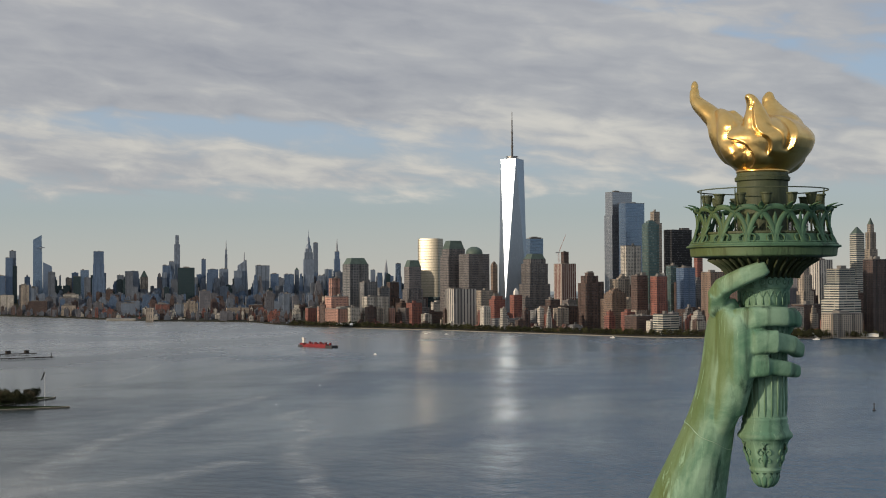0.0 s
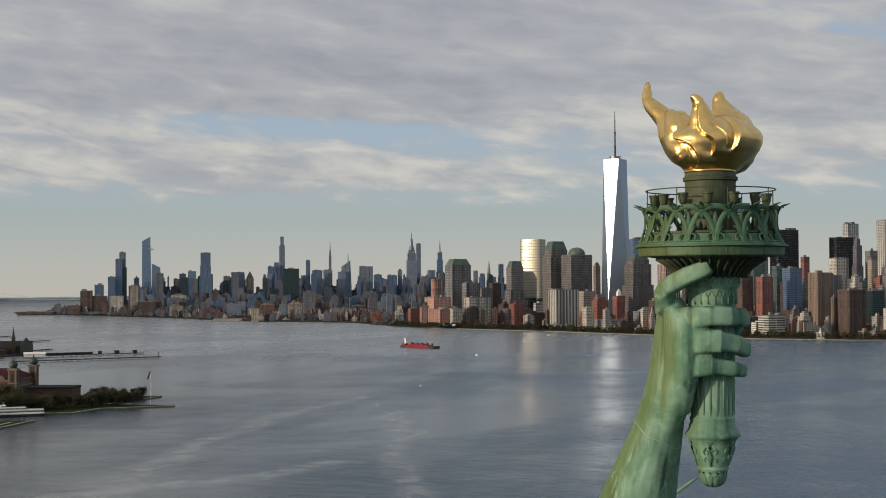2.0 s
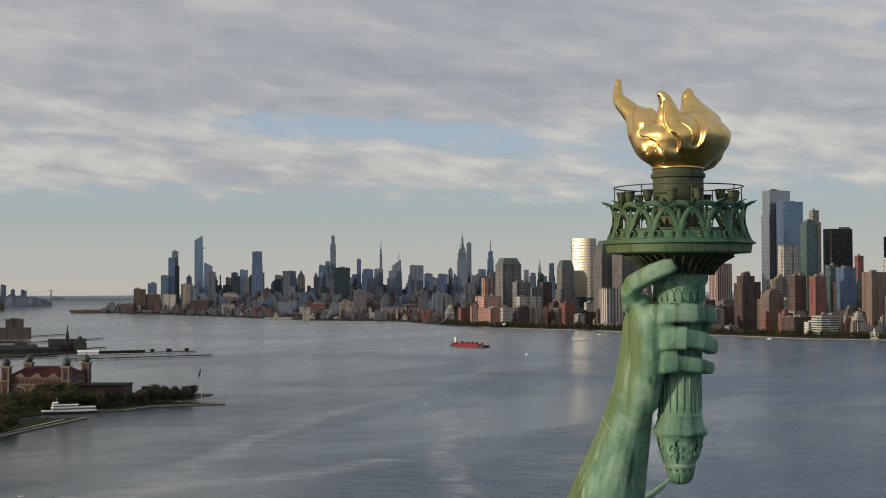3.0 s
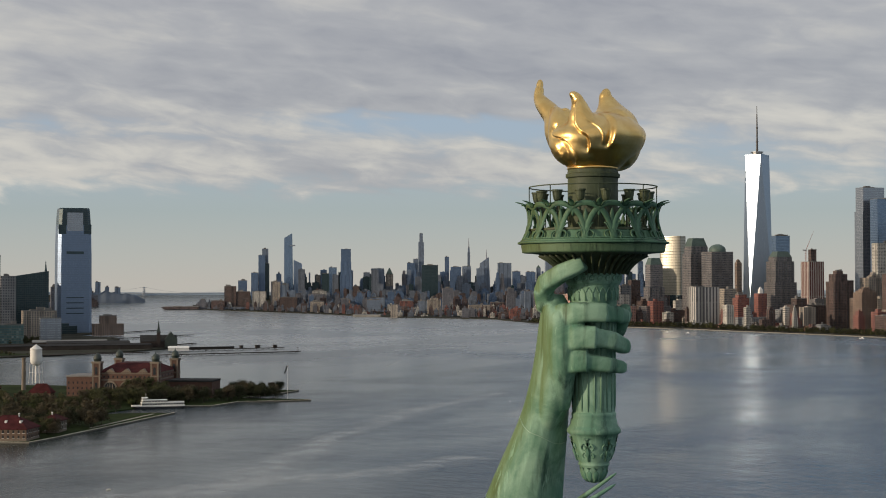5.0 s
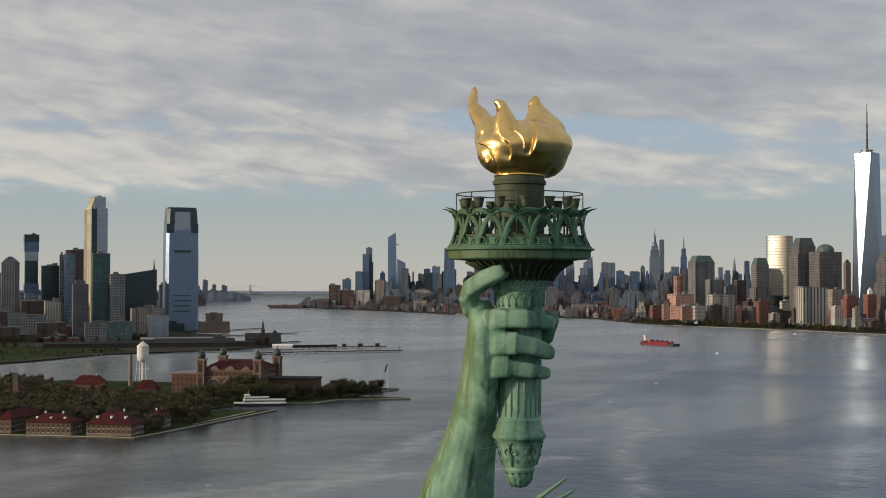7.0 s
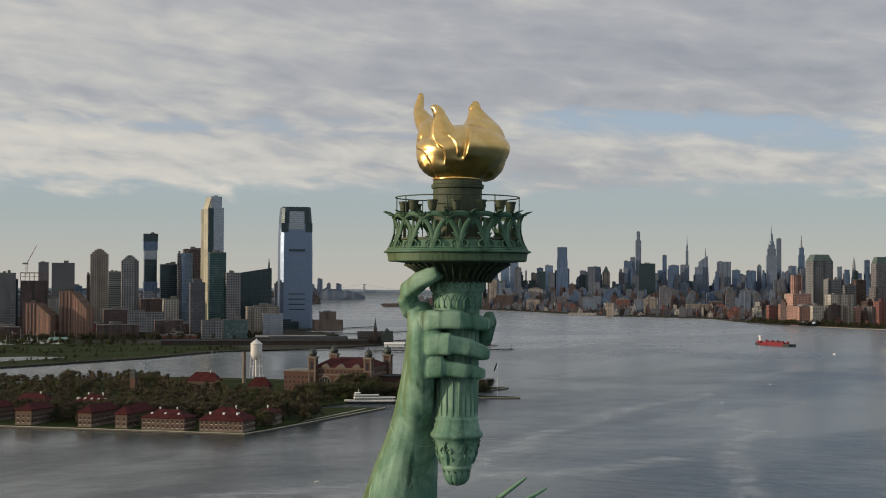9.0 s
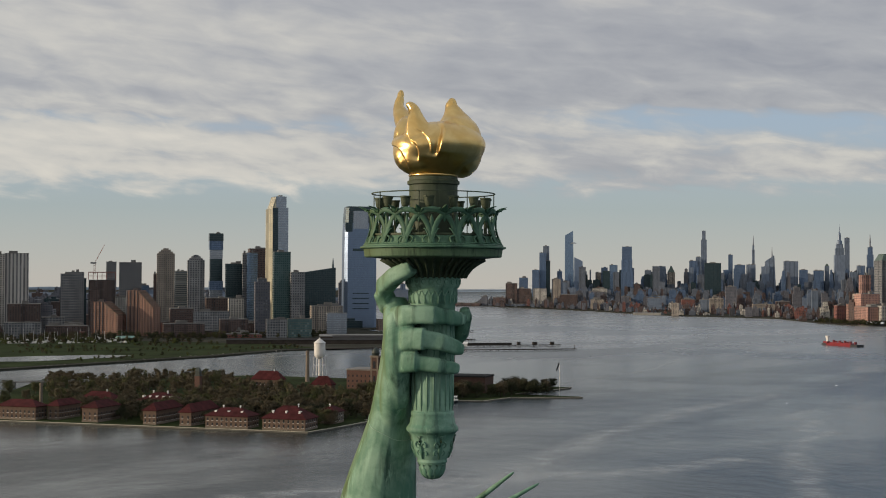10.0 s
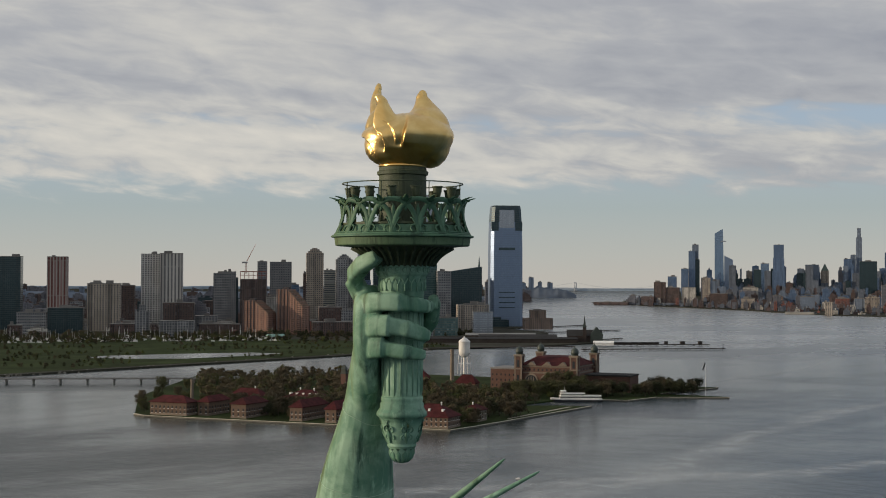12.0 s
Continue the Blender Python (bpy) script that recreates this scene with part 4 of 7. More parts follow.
    sweep(bm, [(Vector((x, 0, z)), w, 0.03) for x, z, w in ((0.35, 93.80, 0.02), (0.44, 94.02, 0.05), (0.475, 94.2, 0.03), (0.51, 94.31, 0.06))], 8)
    scroll = mesh_of("scroll", bm, M["verdigris_handle"], True)
    for k in range(6):
        part("scroll", scroll, None, knob, m=pose(0, 0, 0, 0, 0, 213 + 60 * k))
    bm = bmesh.new()
    sweep(bm, [(Vector((x, 0, z)), w, 0.02) for x, z, w in ((0.30, 93.66, 0.05), (0.285, 93.55, 0.055), (0.235, 93.43, 0.05), (0.15, 93.35, 0.03))], 8)
    lobe_me = mesh_of("acorn_lobe", bm, M["verdigris_handle"], True)
    for k in range(12):
        part("acorn_lobe", lobe_me, None, knob, m=pose(0, 0, 0, 0, 0, 30 * k))
    # small floodlights standing round the gallery
    first = None
    for k in range(14):
        m4 = Matrix.Rotation(radians(13 + 360 / 14 * k), 4, "Z") @ Matrix.Translation((1.20, 0, 98.70)) @ Matrix.Diagonal((1.0, 1.0, 1, 1))
        if first is None:
            bm = bmesh.new()
            lathe(bm, [(0, 0.60), (0.045, 0.605), (0.075, 0.64), (0.095, 0.72), (0.105, 0.81), (0.122, 0.82), (0.122, 0.85), (0.098, 0.85), (0.085, 0.72), (0, 0.71)], 18)
            first = thing("floodlight", bm, M["bronze_dark"], m4, "small cup-shaped bronze floodlight on the torch gallery", "floodlight", "floodlights on the torch gallery", smooth=False)
            bm = bmesh.new()
            lathe(bm, [(0.05, 0), (0.05, 0.02), (0.022, 0.03), (0.022, 0.60)], 10)
            part("stem", bm, M["bronze_dark"], first, smooth=True)
            bm = bmesh.new()
            lathe(bm, [(0.087, 0.80), (0.06, 0.815), (0, 0.82)], 18)
            part("lens", bm, M["window_dark"], first, "dark glass lens", smooth=True)
        else:
            copy_thing(first, m4)


torch()
# ---- city buildings ----
WORDS = {
    "brick_red": "red brick apartment tower with rows of small windows", "brick_tan": "tan brick tower with rows of small windows", "brick_dark": "dark brown brick block with small windows",
    "brick_rose_lit": "pink brick apartment block, sunlight put into its colour, small windows", "beige": "beige stone tower with a regular grid of windows", "pale": "pale stone block with rows of windows", "grey": "grey concrete tower with a dense window grid",
    "bands": "pale building with horizontal window bands", "piers": "pale tower with tall vertical piers", "granite": "brown granite and glass office tower",
    "glass_blue": "blue glass office tower", "glass_dark": "dark glass office slab", "glass_green": "green glass tower with thin floors", "glass_clear": "pale mirror glass tower", "glass_gold": "gold-tinted glass tower",
    "black": "black steel and glass office slab", "lattice": "light grey tower with a deep window lattice", "steel_blue": "hazy blue-grey glass tower", "haze_grey": "grey tower far off, haze put into its colour", "red_piers": "red and pale vertically striped tower", "glass_teal": "dark teal glass tower with thin floors", "river_brick": "old dull red brick block by the river", "haze_slate": "slate-grey tower with even windows, haze put into its colour", "haze_brown": "brown brick block, haze put into its colour", "glass_slate": "slate grey glass office tower"}


def facing(x, y, grid):
    """Angle between the way that a block's front faces and the way to the viewpoint."""
    return radians(grid - math.degrees(math.atan2(HOME.x - x, HOME.y - y)))


def tower(x, y, wide, top, mat, grid=None, deep=0.8, roof="flat", cap=0.0, tiers=((1, 1),), name="tower_block", label="", ground=1.2):
    """A city block: its width as seen, the height of its roof edge, walls, tiers and roof."""
    grid = grid or (209 if y > 3000 else 193)
    b = facing(x, y, grid)
    w = wide / (abs(math.cos(b)) + deep * abs(math.sin(b)))
    d = w * deep
    bm = bmesh.new()
    z = ground
    for share, up in tiers:
        z1 = ground + (top - ground) * up
        box(bm, -w * share / 2, w * share / 2, -d * share / 2, d * share / 2, z, z1)
        z = z1
    ws, ds = w * tiers[-1][0], d * tiers[-1][0]
    metres(bm)
    ob = thing(name, bm, M[mat], place(x, y, 0, grid), label or WORDS[mat], "building", "city buildings")
    bm = bmesh.new()
    rm = M["roof_grey"]
    if roof == "pyramid":
        rm = M["copper_roof"]
        box(bm, -ws * 0.46, ws * 0.46, -ds * 0.46, ds * 0.46, top, top + cap, 0.12)
    elif roof == "mansard":
        rm = M["copper_roof"]
        box(bm, -ws * 0.48, ws * 0.48, -ds * 0.48, ds * 0.48, top, top + cap, 0.7)
    elif roof == "dome":
        rm = M["copper_roof"]
        r = min(ws, ds) * 0.44
        lathe(bm, [(r, top), (r, top + cap * 0.15)] + [(r * math.cos(a), top + cap * 0.15 + cap * 0.85 * math.sin(a)) for a in (0.2, 0.5, 0.8, 1.1, 1.35)] + [(0, top + cap)], 28)
    elif roof == "turret":
        rm = M["white_paint"]
        box(bm, -ws * 0.2, ws * 0.2, -ds * 0.2, ds * 0.2, top, top + cap * 0.6)
        box(bm, -ws * 0.17, ws * 0.17, -ds * 0.17, ds * 0.17, top + cap * 0.6, top + cap, 0.2)
    elif roof == "frame":
        rm = M["rust_red"]
        for k in range(7):
            box(bm, -ws / 2 + ws * k / 6 - 0.5, -ws / 2 + ws * k / 6 + 0.5, -ds / 2, -ds / 2 + 1, top, top + cap)
        box(bm, -ws / 2, ws / 2, -ds / 2, ds / 2, top + cap * 0.45, top + cap * 0.5)
        box(bm, -ws / 2, ws / 2, -ds / 2, ds / 2, top + cap * 0.9, top + cap)
    elif roof == "crown":
        rm = M[mat]
        for k, (sx, h) in enumerate(((0.8, 3.5), (0.55, 7.0), (0.3, 9.5))):
            box(bm, -ws * sx / 2, ws * sx / 2, -ds * sx / 2, ds * sx / 2, top + (0, 3.5, 7.0)[k], top + h)
        metres(bm)
    else:
        rnd = random.Random(int(x * 7 + y * 3 + top))
        for k in range(rnd.randint(1, 3)):
            s1, s2 = rnd.uniform(0.12, 0.38), rnd.uniform(0.14, 0.4)
            cx, cy = rnd.uniform(-0.26, 0.26) * ws, rnd.uniform(-0.26, 0.26) * ds
            unit = bmesh.new()
            box(unit, cx - ws * s1 / 2, cx + ws * s1 / 2, cy - ds * s2 / 2, cy + ds * s2 / 2, top + 0.5, top + rnd.uniform(2.5, 6.5))
            part("roof_unit", unit, M["roof_grey"], ob)
        box(bm, -ws / 2 - 0.2, ws / 2 + 0.2, -ds / 2 - 0.2, ds / 2 + 0.2, top, top + 0.9)
    part("roof", bm, rm, ob)
    return ob


# downtown, waterfront first
# rose and pale walls on this stretch carry sunlight in their colour
tower(2038, 2596, 55, 68, "brick_rose_lit")
tower(2151, 2748, 28, 111, "brick_rose_lit")
tower(2023, 2556, 79, 41, "brick_rose_lit", deep=1.2)
tower(2024, 2517, 32, 43, "pale")
tower(2305, 2856, 67, 148, "grey", roof="mansard", cap=16)
tower(2267, 2758, 45, 101, "grey")
tower(2075, 2501, 62, 68, "pale", deep=0.5)
tower(2078, 2446, 15, 42, "brick_rose_lit")
tower(2346, 2529, 65, 181, "granite", tiers=((1, 0.9), (0.86, 1)), roof="mansard", cap=20)
tower(2341, 2451, 73, 167, "granite", roof="dome", cap=18)
tower(2139, 2284, 70, 85, "piers", deep=0.7)
tower(2226, 2298, 38, 81, "beige")
tower(2571, 2617, 18, 144, "brick_tan", roof="crown")
tower(2176, 2207, 35, 69, "brick_red", tiers=((1, 0.9), (0.7, 1)))
tower(2121, 2191, 27, 40, "brick_red")
tower(2198, 2171, 27, 72, "brick_red", roof="turret", cap=14)
tower(2154, 2116, 43, 20, "brick_red")
tower(2825, 2716, 48, 219, "glass_blue", deep=0.5)
tower(2378, 2287, 72, 153, "granite", tiers=((1, 0.62), (0.86, 0.93), (0.72, 1)), roof="mansard", cap=12)
tower(2536, 2337, 53, 143, "red_piers")
tower(2573, 2371, 19, 173, "brick_dark")
tower(2180, 2045, 52, 62, "brick_dark", tiers=((1, 0.8), (0.6, 1)))
tower(2271, 2093, 73, 47, "brick_dark")
tower(2247, 2001, 49, 118, "brick_dark", tiers=((1, 0.82), (0.75, 0.95), (0.4, 1)))
tower(2163, 1884, 20, 64, "brick_tan")
tower(2161, 1857, 45, 76, "brick_tan", roof="crown")
tower(2541, 2134, 47, 182, "pale", deep=0.5)
tower(2516, 2055, 38, 229, "glass_green", roof="crown")
tower(2655, 2154, 32, 265, "beige", tiers=((1, 0.9), (0.7, 1)))
tower(2169, 1801, 33, 111, "brick_dark")
tower(2185, 1765, 33, 109, "brick_red")
tower(2727, 2143, 67, 223, "black", deep=0.5)
tower(2295, 1819, 25, 131, "glass_green")
tower(2265, 1761, 38, 126, "steel_blue")
tower(2037, 1630, 47, 39, "bands")
tower(2054, 1704, 58, 35, "brick_dark")
tower(2399, 1832, 18, 151, "brick_red")
tower(2185, 1635, 44, 116, "brick_tan")
tower(2355, 1998, 34, 92, "brick_dark")
tower(2412, 2132, 41, 99, "brick_dark")
tower(2766, 2009, 55, 202, "black", deep=0.5)
tower(3144, 2255, 40, 251, "lattice", deep=0.6)
tower(2583, 1835, 24, 191, "haze_brown", tiers=((1, 0.7), (0.8, 0.93), (0.5, 1)))
tower(2641, 1926, 61, 152, "pale", tiers=((1, 0.7), (0.7, 1)))
tower(2391, 1760, 40, 112, "grey")
tower(2168, 1590, 14, 71, "brick_tan")
tower(2170, 1554, 50, 84, "brick_dark")
tower(2290, 1591, 36, 82, "glass_dark")
tower(2838, 1906, 94, 240, "lattice", deep=0.4)
tower(2723, 1898, 27, 168, "grey")
tower(2519, 1753, 20, 145, "beige")
tower(2415, 1639, 32, 139, "grey", tiers=((1, 0.8), (0.8, 0.95), (0.5, 1)))
tower(2409, 1595, 36, 157, "haze_brown")
tower(2166, 1454, 52, 52, "pale", deep=0.5)
tower(2449, 1678, 37, 92, "grey", tiers=((1, 0.8), (0.6, 1)))
tower(2337, 1664, 34, 109, "pale", tiers=((1, 0.7), (0.7, 0.9), (0.4, 1)))
tower(2580, 1567, 29, 195, "bands", roof="pyramid", cap=14)
tower(2852, 1698, 29, 225, "beige", tiers=((1, 0.75), (0.8, 0.92), (0.5, 1)), roof="pyramid", cap=14)
tower(2262, 1339, 40, 136, "brick_dark", deep=0.7)
tower(2181, 1357, 67, 119, "bands", tiers=((1, 0.55), (0.86, 0.78), (0.72, 1)))
tower(2147, 1335, 69, 42, "beige", deep=0.4)
tower(2382, 1562, 34, 130, "beige", tiers=((1, 0.6), (0.8, 0.85), (0.55, 1)))
tower(2567, 1645, 48, 142, "piers")
tower(2274, 1489, 53, 55, "brick_dark")
tower(2570, 1486, 52, 96, "grey")
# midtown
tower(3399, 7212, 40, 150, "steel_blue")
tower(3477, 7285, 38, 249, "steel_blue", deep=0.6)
tower(3581, 7457, 36, 290, "haze_grey", deep=0.6)
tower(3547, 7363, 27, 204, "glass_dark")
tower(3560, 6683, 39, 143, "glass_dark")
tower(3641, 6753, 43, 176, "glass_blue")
tower(4444, 7793, 41, 158, "haze_grey")
tower(4302, 7414, 78, 178, "haze_grey")
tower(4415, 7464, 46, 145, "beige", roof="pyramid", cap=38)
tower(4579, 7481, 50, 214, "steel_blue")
tower(4709, 7636, 31, 241, "haze_grey")
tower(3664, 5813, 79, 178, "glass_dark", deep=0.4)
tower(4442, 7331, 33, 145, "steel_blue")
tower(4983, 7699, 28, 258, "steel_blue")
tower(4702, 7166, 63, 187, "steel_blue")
tower(4700, 7047, 53, 189, "haze_grey")
tower(4828, 6838, 82, 207, "haze_grey", deep=0.4)
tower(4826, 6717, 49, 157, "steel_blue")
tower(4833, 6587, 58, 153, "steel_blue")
tower(5048, 6801, 27, 181, "haze_grey", roof="pyramid", cap=14)
tower(5985, 7848, 35, 382, "haze_grey", deep=1)
tower(5197, 6688, 47, 184, "haze_grey")
tower(4858, 6318, 41, 144, "haze_grey")
tower(5274, 6370, 29, 178, "haze_grey")
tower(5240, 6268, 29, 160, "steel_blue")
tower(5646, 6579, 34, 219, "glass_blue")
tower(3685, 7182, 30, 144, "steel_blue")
tower(4131, 7965, 10, 156, "haze_grey")
tower(4085, 7763, 29, 141, "beige")
tower(3408, 6082, 31, 77, "brick_dark")
tower(2705, 5548, 27, 100, "haze_brown")
# midtown waterfront
tower(2143, 4757, 43, 83, "brick_dark", deep=0.4)
tower(2185, 4738, 50, 64, "brick_dark", deep=0.4)
tower(2288, 4966, 34, 104, "steel_blue")
tower(2237, 4713, 51, 64, "pale", deep=0.4)
tower(2293, 4686, 30, 99, "beige")
tower(2315, 4676, 27, 88, "haze_grey")
tower(2334, 4667, 91, 38, "brick_rose_lit", deep=0.4)
tower(2432, 4616, 54, 65, "pale", deep=0.4)
tower(2517, 4570, 32, 34, "brick_tan")
tower(2614, 4516, 64, 40, "haze_grey", deep=0.4)
tower(2053, 4796, 24, 34, "haze_brown")
tower(2103, 4775, 49, 31, "river_brick", deep=0.4)
tower(2181, 4739, 204, 8, "haze_slate", deep=0.4)
tower(1984, 4825, 129, 10, "river_brick", deep=0.4)
tower(2275, 4645, 19, 31, "brick_dark")
tower(2223, 4448, 62, 45, "brick_dark", deep=0.6)
tower(2171, 4137, 45, 34, "beige")
tower(2402, 4581, 60, 54, "haze_brown")
tower(2283, 3961, 45, 40, "haze_grey", deep=0.6)
tower(2298, 4182, 27, 42, "haze_brown")
tower(2321, 3821, 43, 38, "brick_red")
tower(2314, 3708, 37, 39, "haze_grey")
tower(2314, 3649, 42, 48, "beige", tiers=((1, 0.9), (0.6, 1)))
tower(2288, 3367, 63, 31, "beige", deep=0.5)
tower(2648, 4088, 38, 76, "haze_brown")
tower(2536, 3559, 29, 77, "haze_brown", tiers=((1, 0.75), (0.7, 1)))
tower(2696, 3691, 22, 67, "haze_grey")
tower(2305, 3109, 23, 41, "pale", tiers=((1, 0.5), (0.8, 0.75), (0.55, 1)))
tower(2214, 2927, 29, 36, "brick_red")
tower(2174, 2832, 20, 41, "brick_rose_lit")
tower(2445, 3501, 42, 36, "brick_dark")
tower(2328, 2771, 32, 87, "grey")
tower(2378, 2794, 32, 101, "brick_dark")
# jersey city
tower(312, 2651, 34, 104, "grey", grid=188)
tower(341, 2698, 12, 96, "glass_dark", grid=188)
tower(354, 2545, 46, 94, "brick_dark", grid=188, roof="frame", cap=14)
tower(421, 2889, 20, 129, "grey", grid=188)
tower(442, 2784, 43, 127, "grey", grid=188, deep=0.6)
tower(491, 2928, 25, 82, "steel_blue", grid=188)
tower(516, 2924, 9, 105, "brick_dark", grid=188)
tower(481, 2625, 33, 143, "beige", grid=188, roof="crown")
tower(538, 2767, 25, 111, "bands", grid=188)
tower(531, 2595, 32, 131, "grey", grid=188, roof="crown")
tower(627, 2697, 35, 125, "glass_dark", grid=188)
tower(628, 2614, 10, 144, "grey", grid=188)
tower(636, 2592, 21, 145, "glass_blue", grid=188)
tower(668, 2666, 43, 154, "brick_dark", grid=188)
tower(600, 2374, 27, 97, "haze_brown", grid=188, tiers=((1, 0.95), (0.6, 1)))
tower(573, 2453, 28, 62, "pale", grid=188)
tower(503, 2335, 59, 42, "grey", grid=188, deep=0.3)
tower(565, 2557, 49, 61, "brick_dark", grid=188)
tower(481, 2473, 42, 44, "brick_dark", grid=188)
tower(446, 2276, 67, 24, "brick_dark", grid=188, deep=0.4)
tower(531, 2288, 47, 30, "brick_dark", grid=188, deep=0.4)
tower(396, 2589, 28, 63, "pale", grid=188)
tower(659, 2360, 26, 108, "grey", grid=188)
tower(638, 2387, 31, 143, "glass_teal", grid=188)
tower(586, 2224, 34, 31, "grey", grid=188, deep=0.3)
tower(625, 2224, 40, 32, "glass_green", grid=188, deep=0.3)
tower(698, 2317, 56, 51, "beige", grid=188, deep=0.4)
tower(685, 2216, 34, 41, "glass_slate", grid=188, deep=0.4)
tower(880, 2499, 57, 37, "brick_tan", grid=188, deep=0.4, tiers=((1, 0.6), (0.55, 1)))
tower(946, 3026, 12, 88, "haze_brown", grid=188)
tower(-66, 2668, 41, 133, "glass_dark", grid=188)
tower(15, 2668, 38, 133, "red_piers", grid=188)
tower(94, 2566, 59, 85, "beige", grid=188, deep=0.7)
tower(143, 2714, 27, 81, "brick_dark", grid=188)
tower(147, 2363, 24, 51, "grey", grid=188, tiers=((1, 0.8), (0.5, 1)))
tower(187, 2721, 40, 140, "lattice", grid=188)
tower(222, 2699, 43, 141, "piers", grid=188)
tower(214, 2458, 54, 53, "brick_dark", grid=188, deep=0.5)
tower(197, 2289, 56, 27, "grey", grid=188, deep=0.4)
tower(259, 2303, 52, 21, "brick_dark", grid=188, deep=0.4)
tower(-28, 2468, 50, 37, "grey", grid=188, deep=0.4)
tower(27, 2448, 60, 45, "glass_dark", grid=188, deep=0.4)
tower(266, 2504, 39, 29, "grey", grid=188)
tower(323, 2648, 27, 107, "grey", grid=188)
def mast(ob, z0, z1, r0, r1, x=0.0, y=0.0, name="spire", mat="haze_mast"):
    bm = bmesh.new()
    lathe(bm, [(r0, z0), (r0 * 0.8, z0 + (z1 - z0) * 0.4), (r1, z1), (0, z1)], 10, x, y)
    part(name, bm, M[mat], ob)


M["mast_dark"] = plain("mast_dark", (0.075, 0.075, 0.08), 0.6, scale=0.05)
# far masts: pale because the haze is put into their colour
M["haze_mast"] = plain("haze_mast", (0.22, 0.24, 0.28), 0.8, scale=0.05)


def great_tower():
    """The tall tower of eight long triangles, square below and turned an eighth above."""
    bm = bmesh.new()
    x, y = 2606, 2583
    r0, r1, z0, z1 = 42.0, 31.0, 57.0, 417.0
    foot = [bm.verts.new((r0 * math.cos(radians(90 * k)), r0 * math.sin(radians(90 * k)), 2)) for k in range(4)]
    lo = [bm.verts.new((r0 * math.cos(radians(90 * k)), r0 * math.sin(radians(90 * k)), z0)) for k in range(4)]
    hi = [bm.verts.new((r1 * math.cos(radians(45 + 90 * k)), r1 * math.sin(radians(45 + 90 * k)), z1)) for k in range(4)]
    for k in range(4):
        j = (k + 1) % 4
        bm.faces.new((foot[k], foot[j], lo[j], lo[k]))
        bm.faces.new((lo[k], lo[j], hi[k]))
        bm.faces.new((lo[j], hi[j], hi[k]))
    bm.faces.new(hi)
    metres(bm)
    ob = thing("glass_tower", bm, M["glass_tall"], place(x, y, 0, 253), "very tall mirror glass tower of long triangles", "skyscraper")
    bm = bmesh.new()
    lathe(bm, [(18, 417), (18, 419), (13, 419), (13, 423), (16, 423.5), (16, 425), (4, 425)], 24)
    part("ring", bm, M["steel"], ob, "round steel platform at the mast's foot")
    bm = bmesh.new()
    lathe(bm, [(2.8, 424), (2.6, 450), (3.3, 450), (3.3, 453), (2.2, 454), (2.0, 485), (2.7, 485), (2.7, 488), (1.6, 489), (1.4, 520), (0.9, 521), (0.8, 541), (0, 541)], 10)
    part("mast", bm, M["mast_dark"], ob, "thin steel mast")


def empire():
    ob = tower(4947, 6552, 62, 300, "haze_grey", deep=0.7, tiers=((1.5, 0.2), (1, 0.8), (0.8, 0.93), (0.62, 1)), name="stepped_skyscraper", label="stepped grey stone skyscraper with a needle spire")
    bm = bmesh.new()
    lathe(bm, [(16, 300), (13, 318), (9, 324), (8, 350), (6, 362), (2.5, 368), (2.0, 392), (0.8, 396), (0.5, 410), (0, 410)], 12)
    part("spire", bm, M["haze_grey"], ob)


def wedge_tower(x, y, w, top, low, mat, deck=0.0, grid=209, name="wedge_tower", lean=0.0, label=""):
    """A glass tower with a slanting roof; deck: height of a jutting platform."""
    bm = bmesh.new()
    d = w * 0.8
    t = 1 - lean
    lo = [bm.verts.new(v) for v in ((-w / 2, -d / 2, 2), (w / 2, -d / 2, 2), (w / 2, d / 2, 2), (-w / 2, d / 2, 2))]
    hi = [bm.verts.new(v) for v in ((-w / 2, -d / 2 * t, low), (w / 2 * t, -d / 2 * t, top), (w / 2 * t, d / 2, top), (-w / 2, d / 2, low))]
    bm.faces.new(lo[::-1]), bm.faces.new(hi)
    for i in range(4):
        bm.faces.new((lo[i], lo[(i + 1) % 4], hi[(i + 1) % 4], hi[i]))
    metres(bm)
    ob = thing(name, bm, M[mat], place(x, y, 0, grid), label, "skyscraper", "city buildings")
    if deck:
        bm = bmesh.new()
        box(bm, w * 0.1, w * 0.75, -d * 0.75, d * 0.1, deck, deck + 6, 0.6)
        part("deck", bm, M["steel"], ob, "jutting viewing platform")
    return ob


def curved_tower(x, y, wide, top):
    """The bank tower with a bowed glass front over a dark base."""
    bm = bmesh.new()
    w = wide * 0.97
    pts = [(w / 2 * math.sin(radians(a)), -w * 0.07 * math.cos(radians(a))) for a in range(-90, 91, 12)] + [(w / 2, w * 0.5), (-w / 2, w * 0.5)]
    lo, hi = [bm.verts.new((*p, 62)) for p in pts], [bm.verts.new((*p, top)) for p in pts]
    for i in range(len(pts)):
        j = (i + 1) % len(pts)
        bm.faces.new((lo[i], lo[j], hi[j], hi[i]))
    bm.faces.new(hi)
    metres(bm)
    ob = thing("curved_tower", bm, M["glass_gold"], place(x, y, 0, 247), "bowed glass bank tower glowing gold in low sun", "skyscraper", "city buildings")
    bm = bmesh.new()
    box(bm, -w * 0.45, w * 0.5, -w * 0.1, w * 0.5, 2, 62)
    metres(bm)
    part("base", bm, M["glass_dark"], ob, "dark glass base")


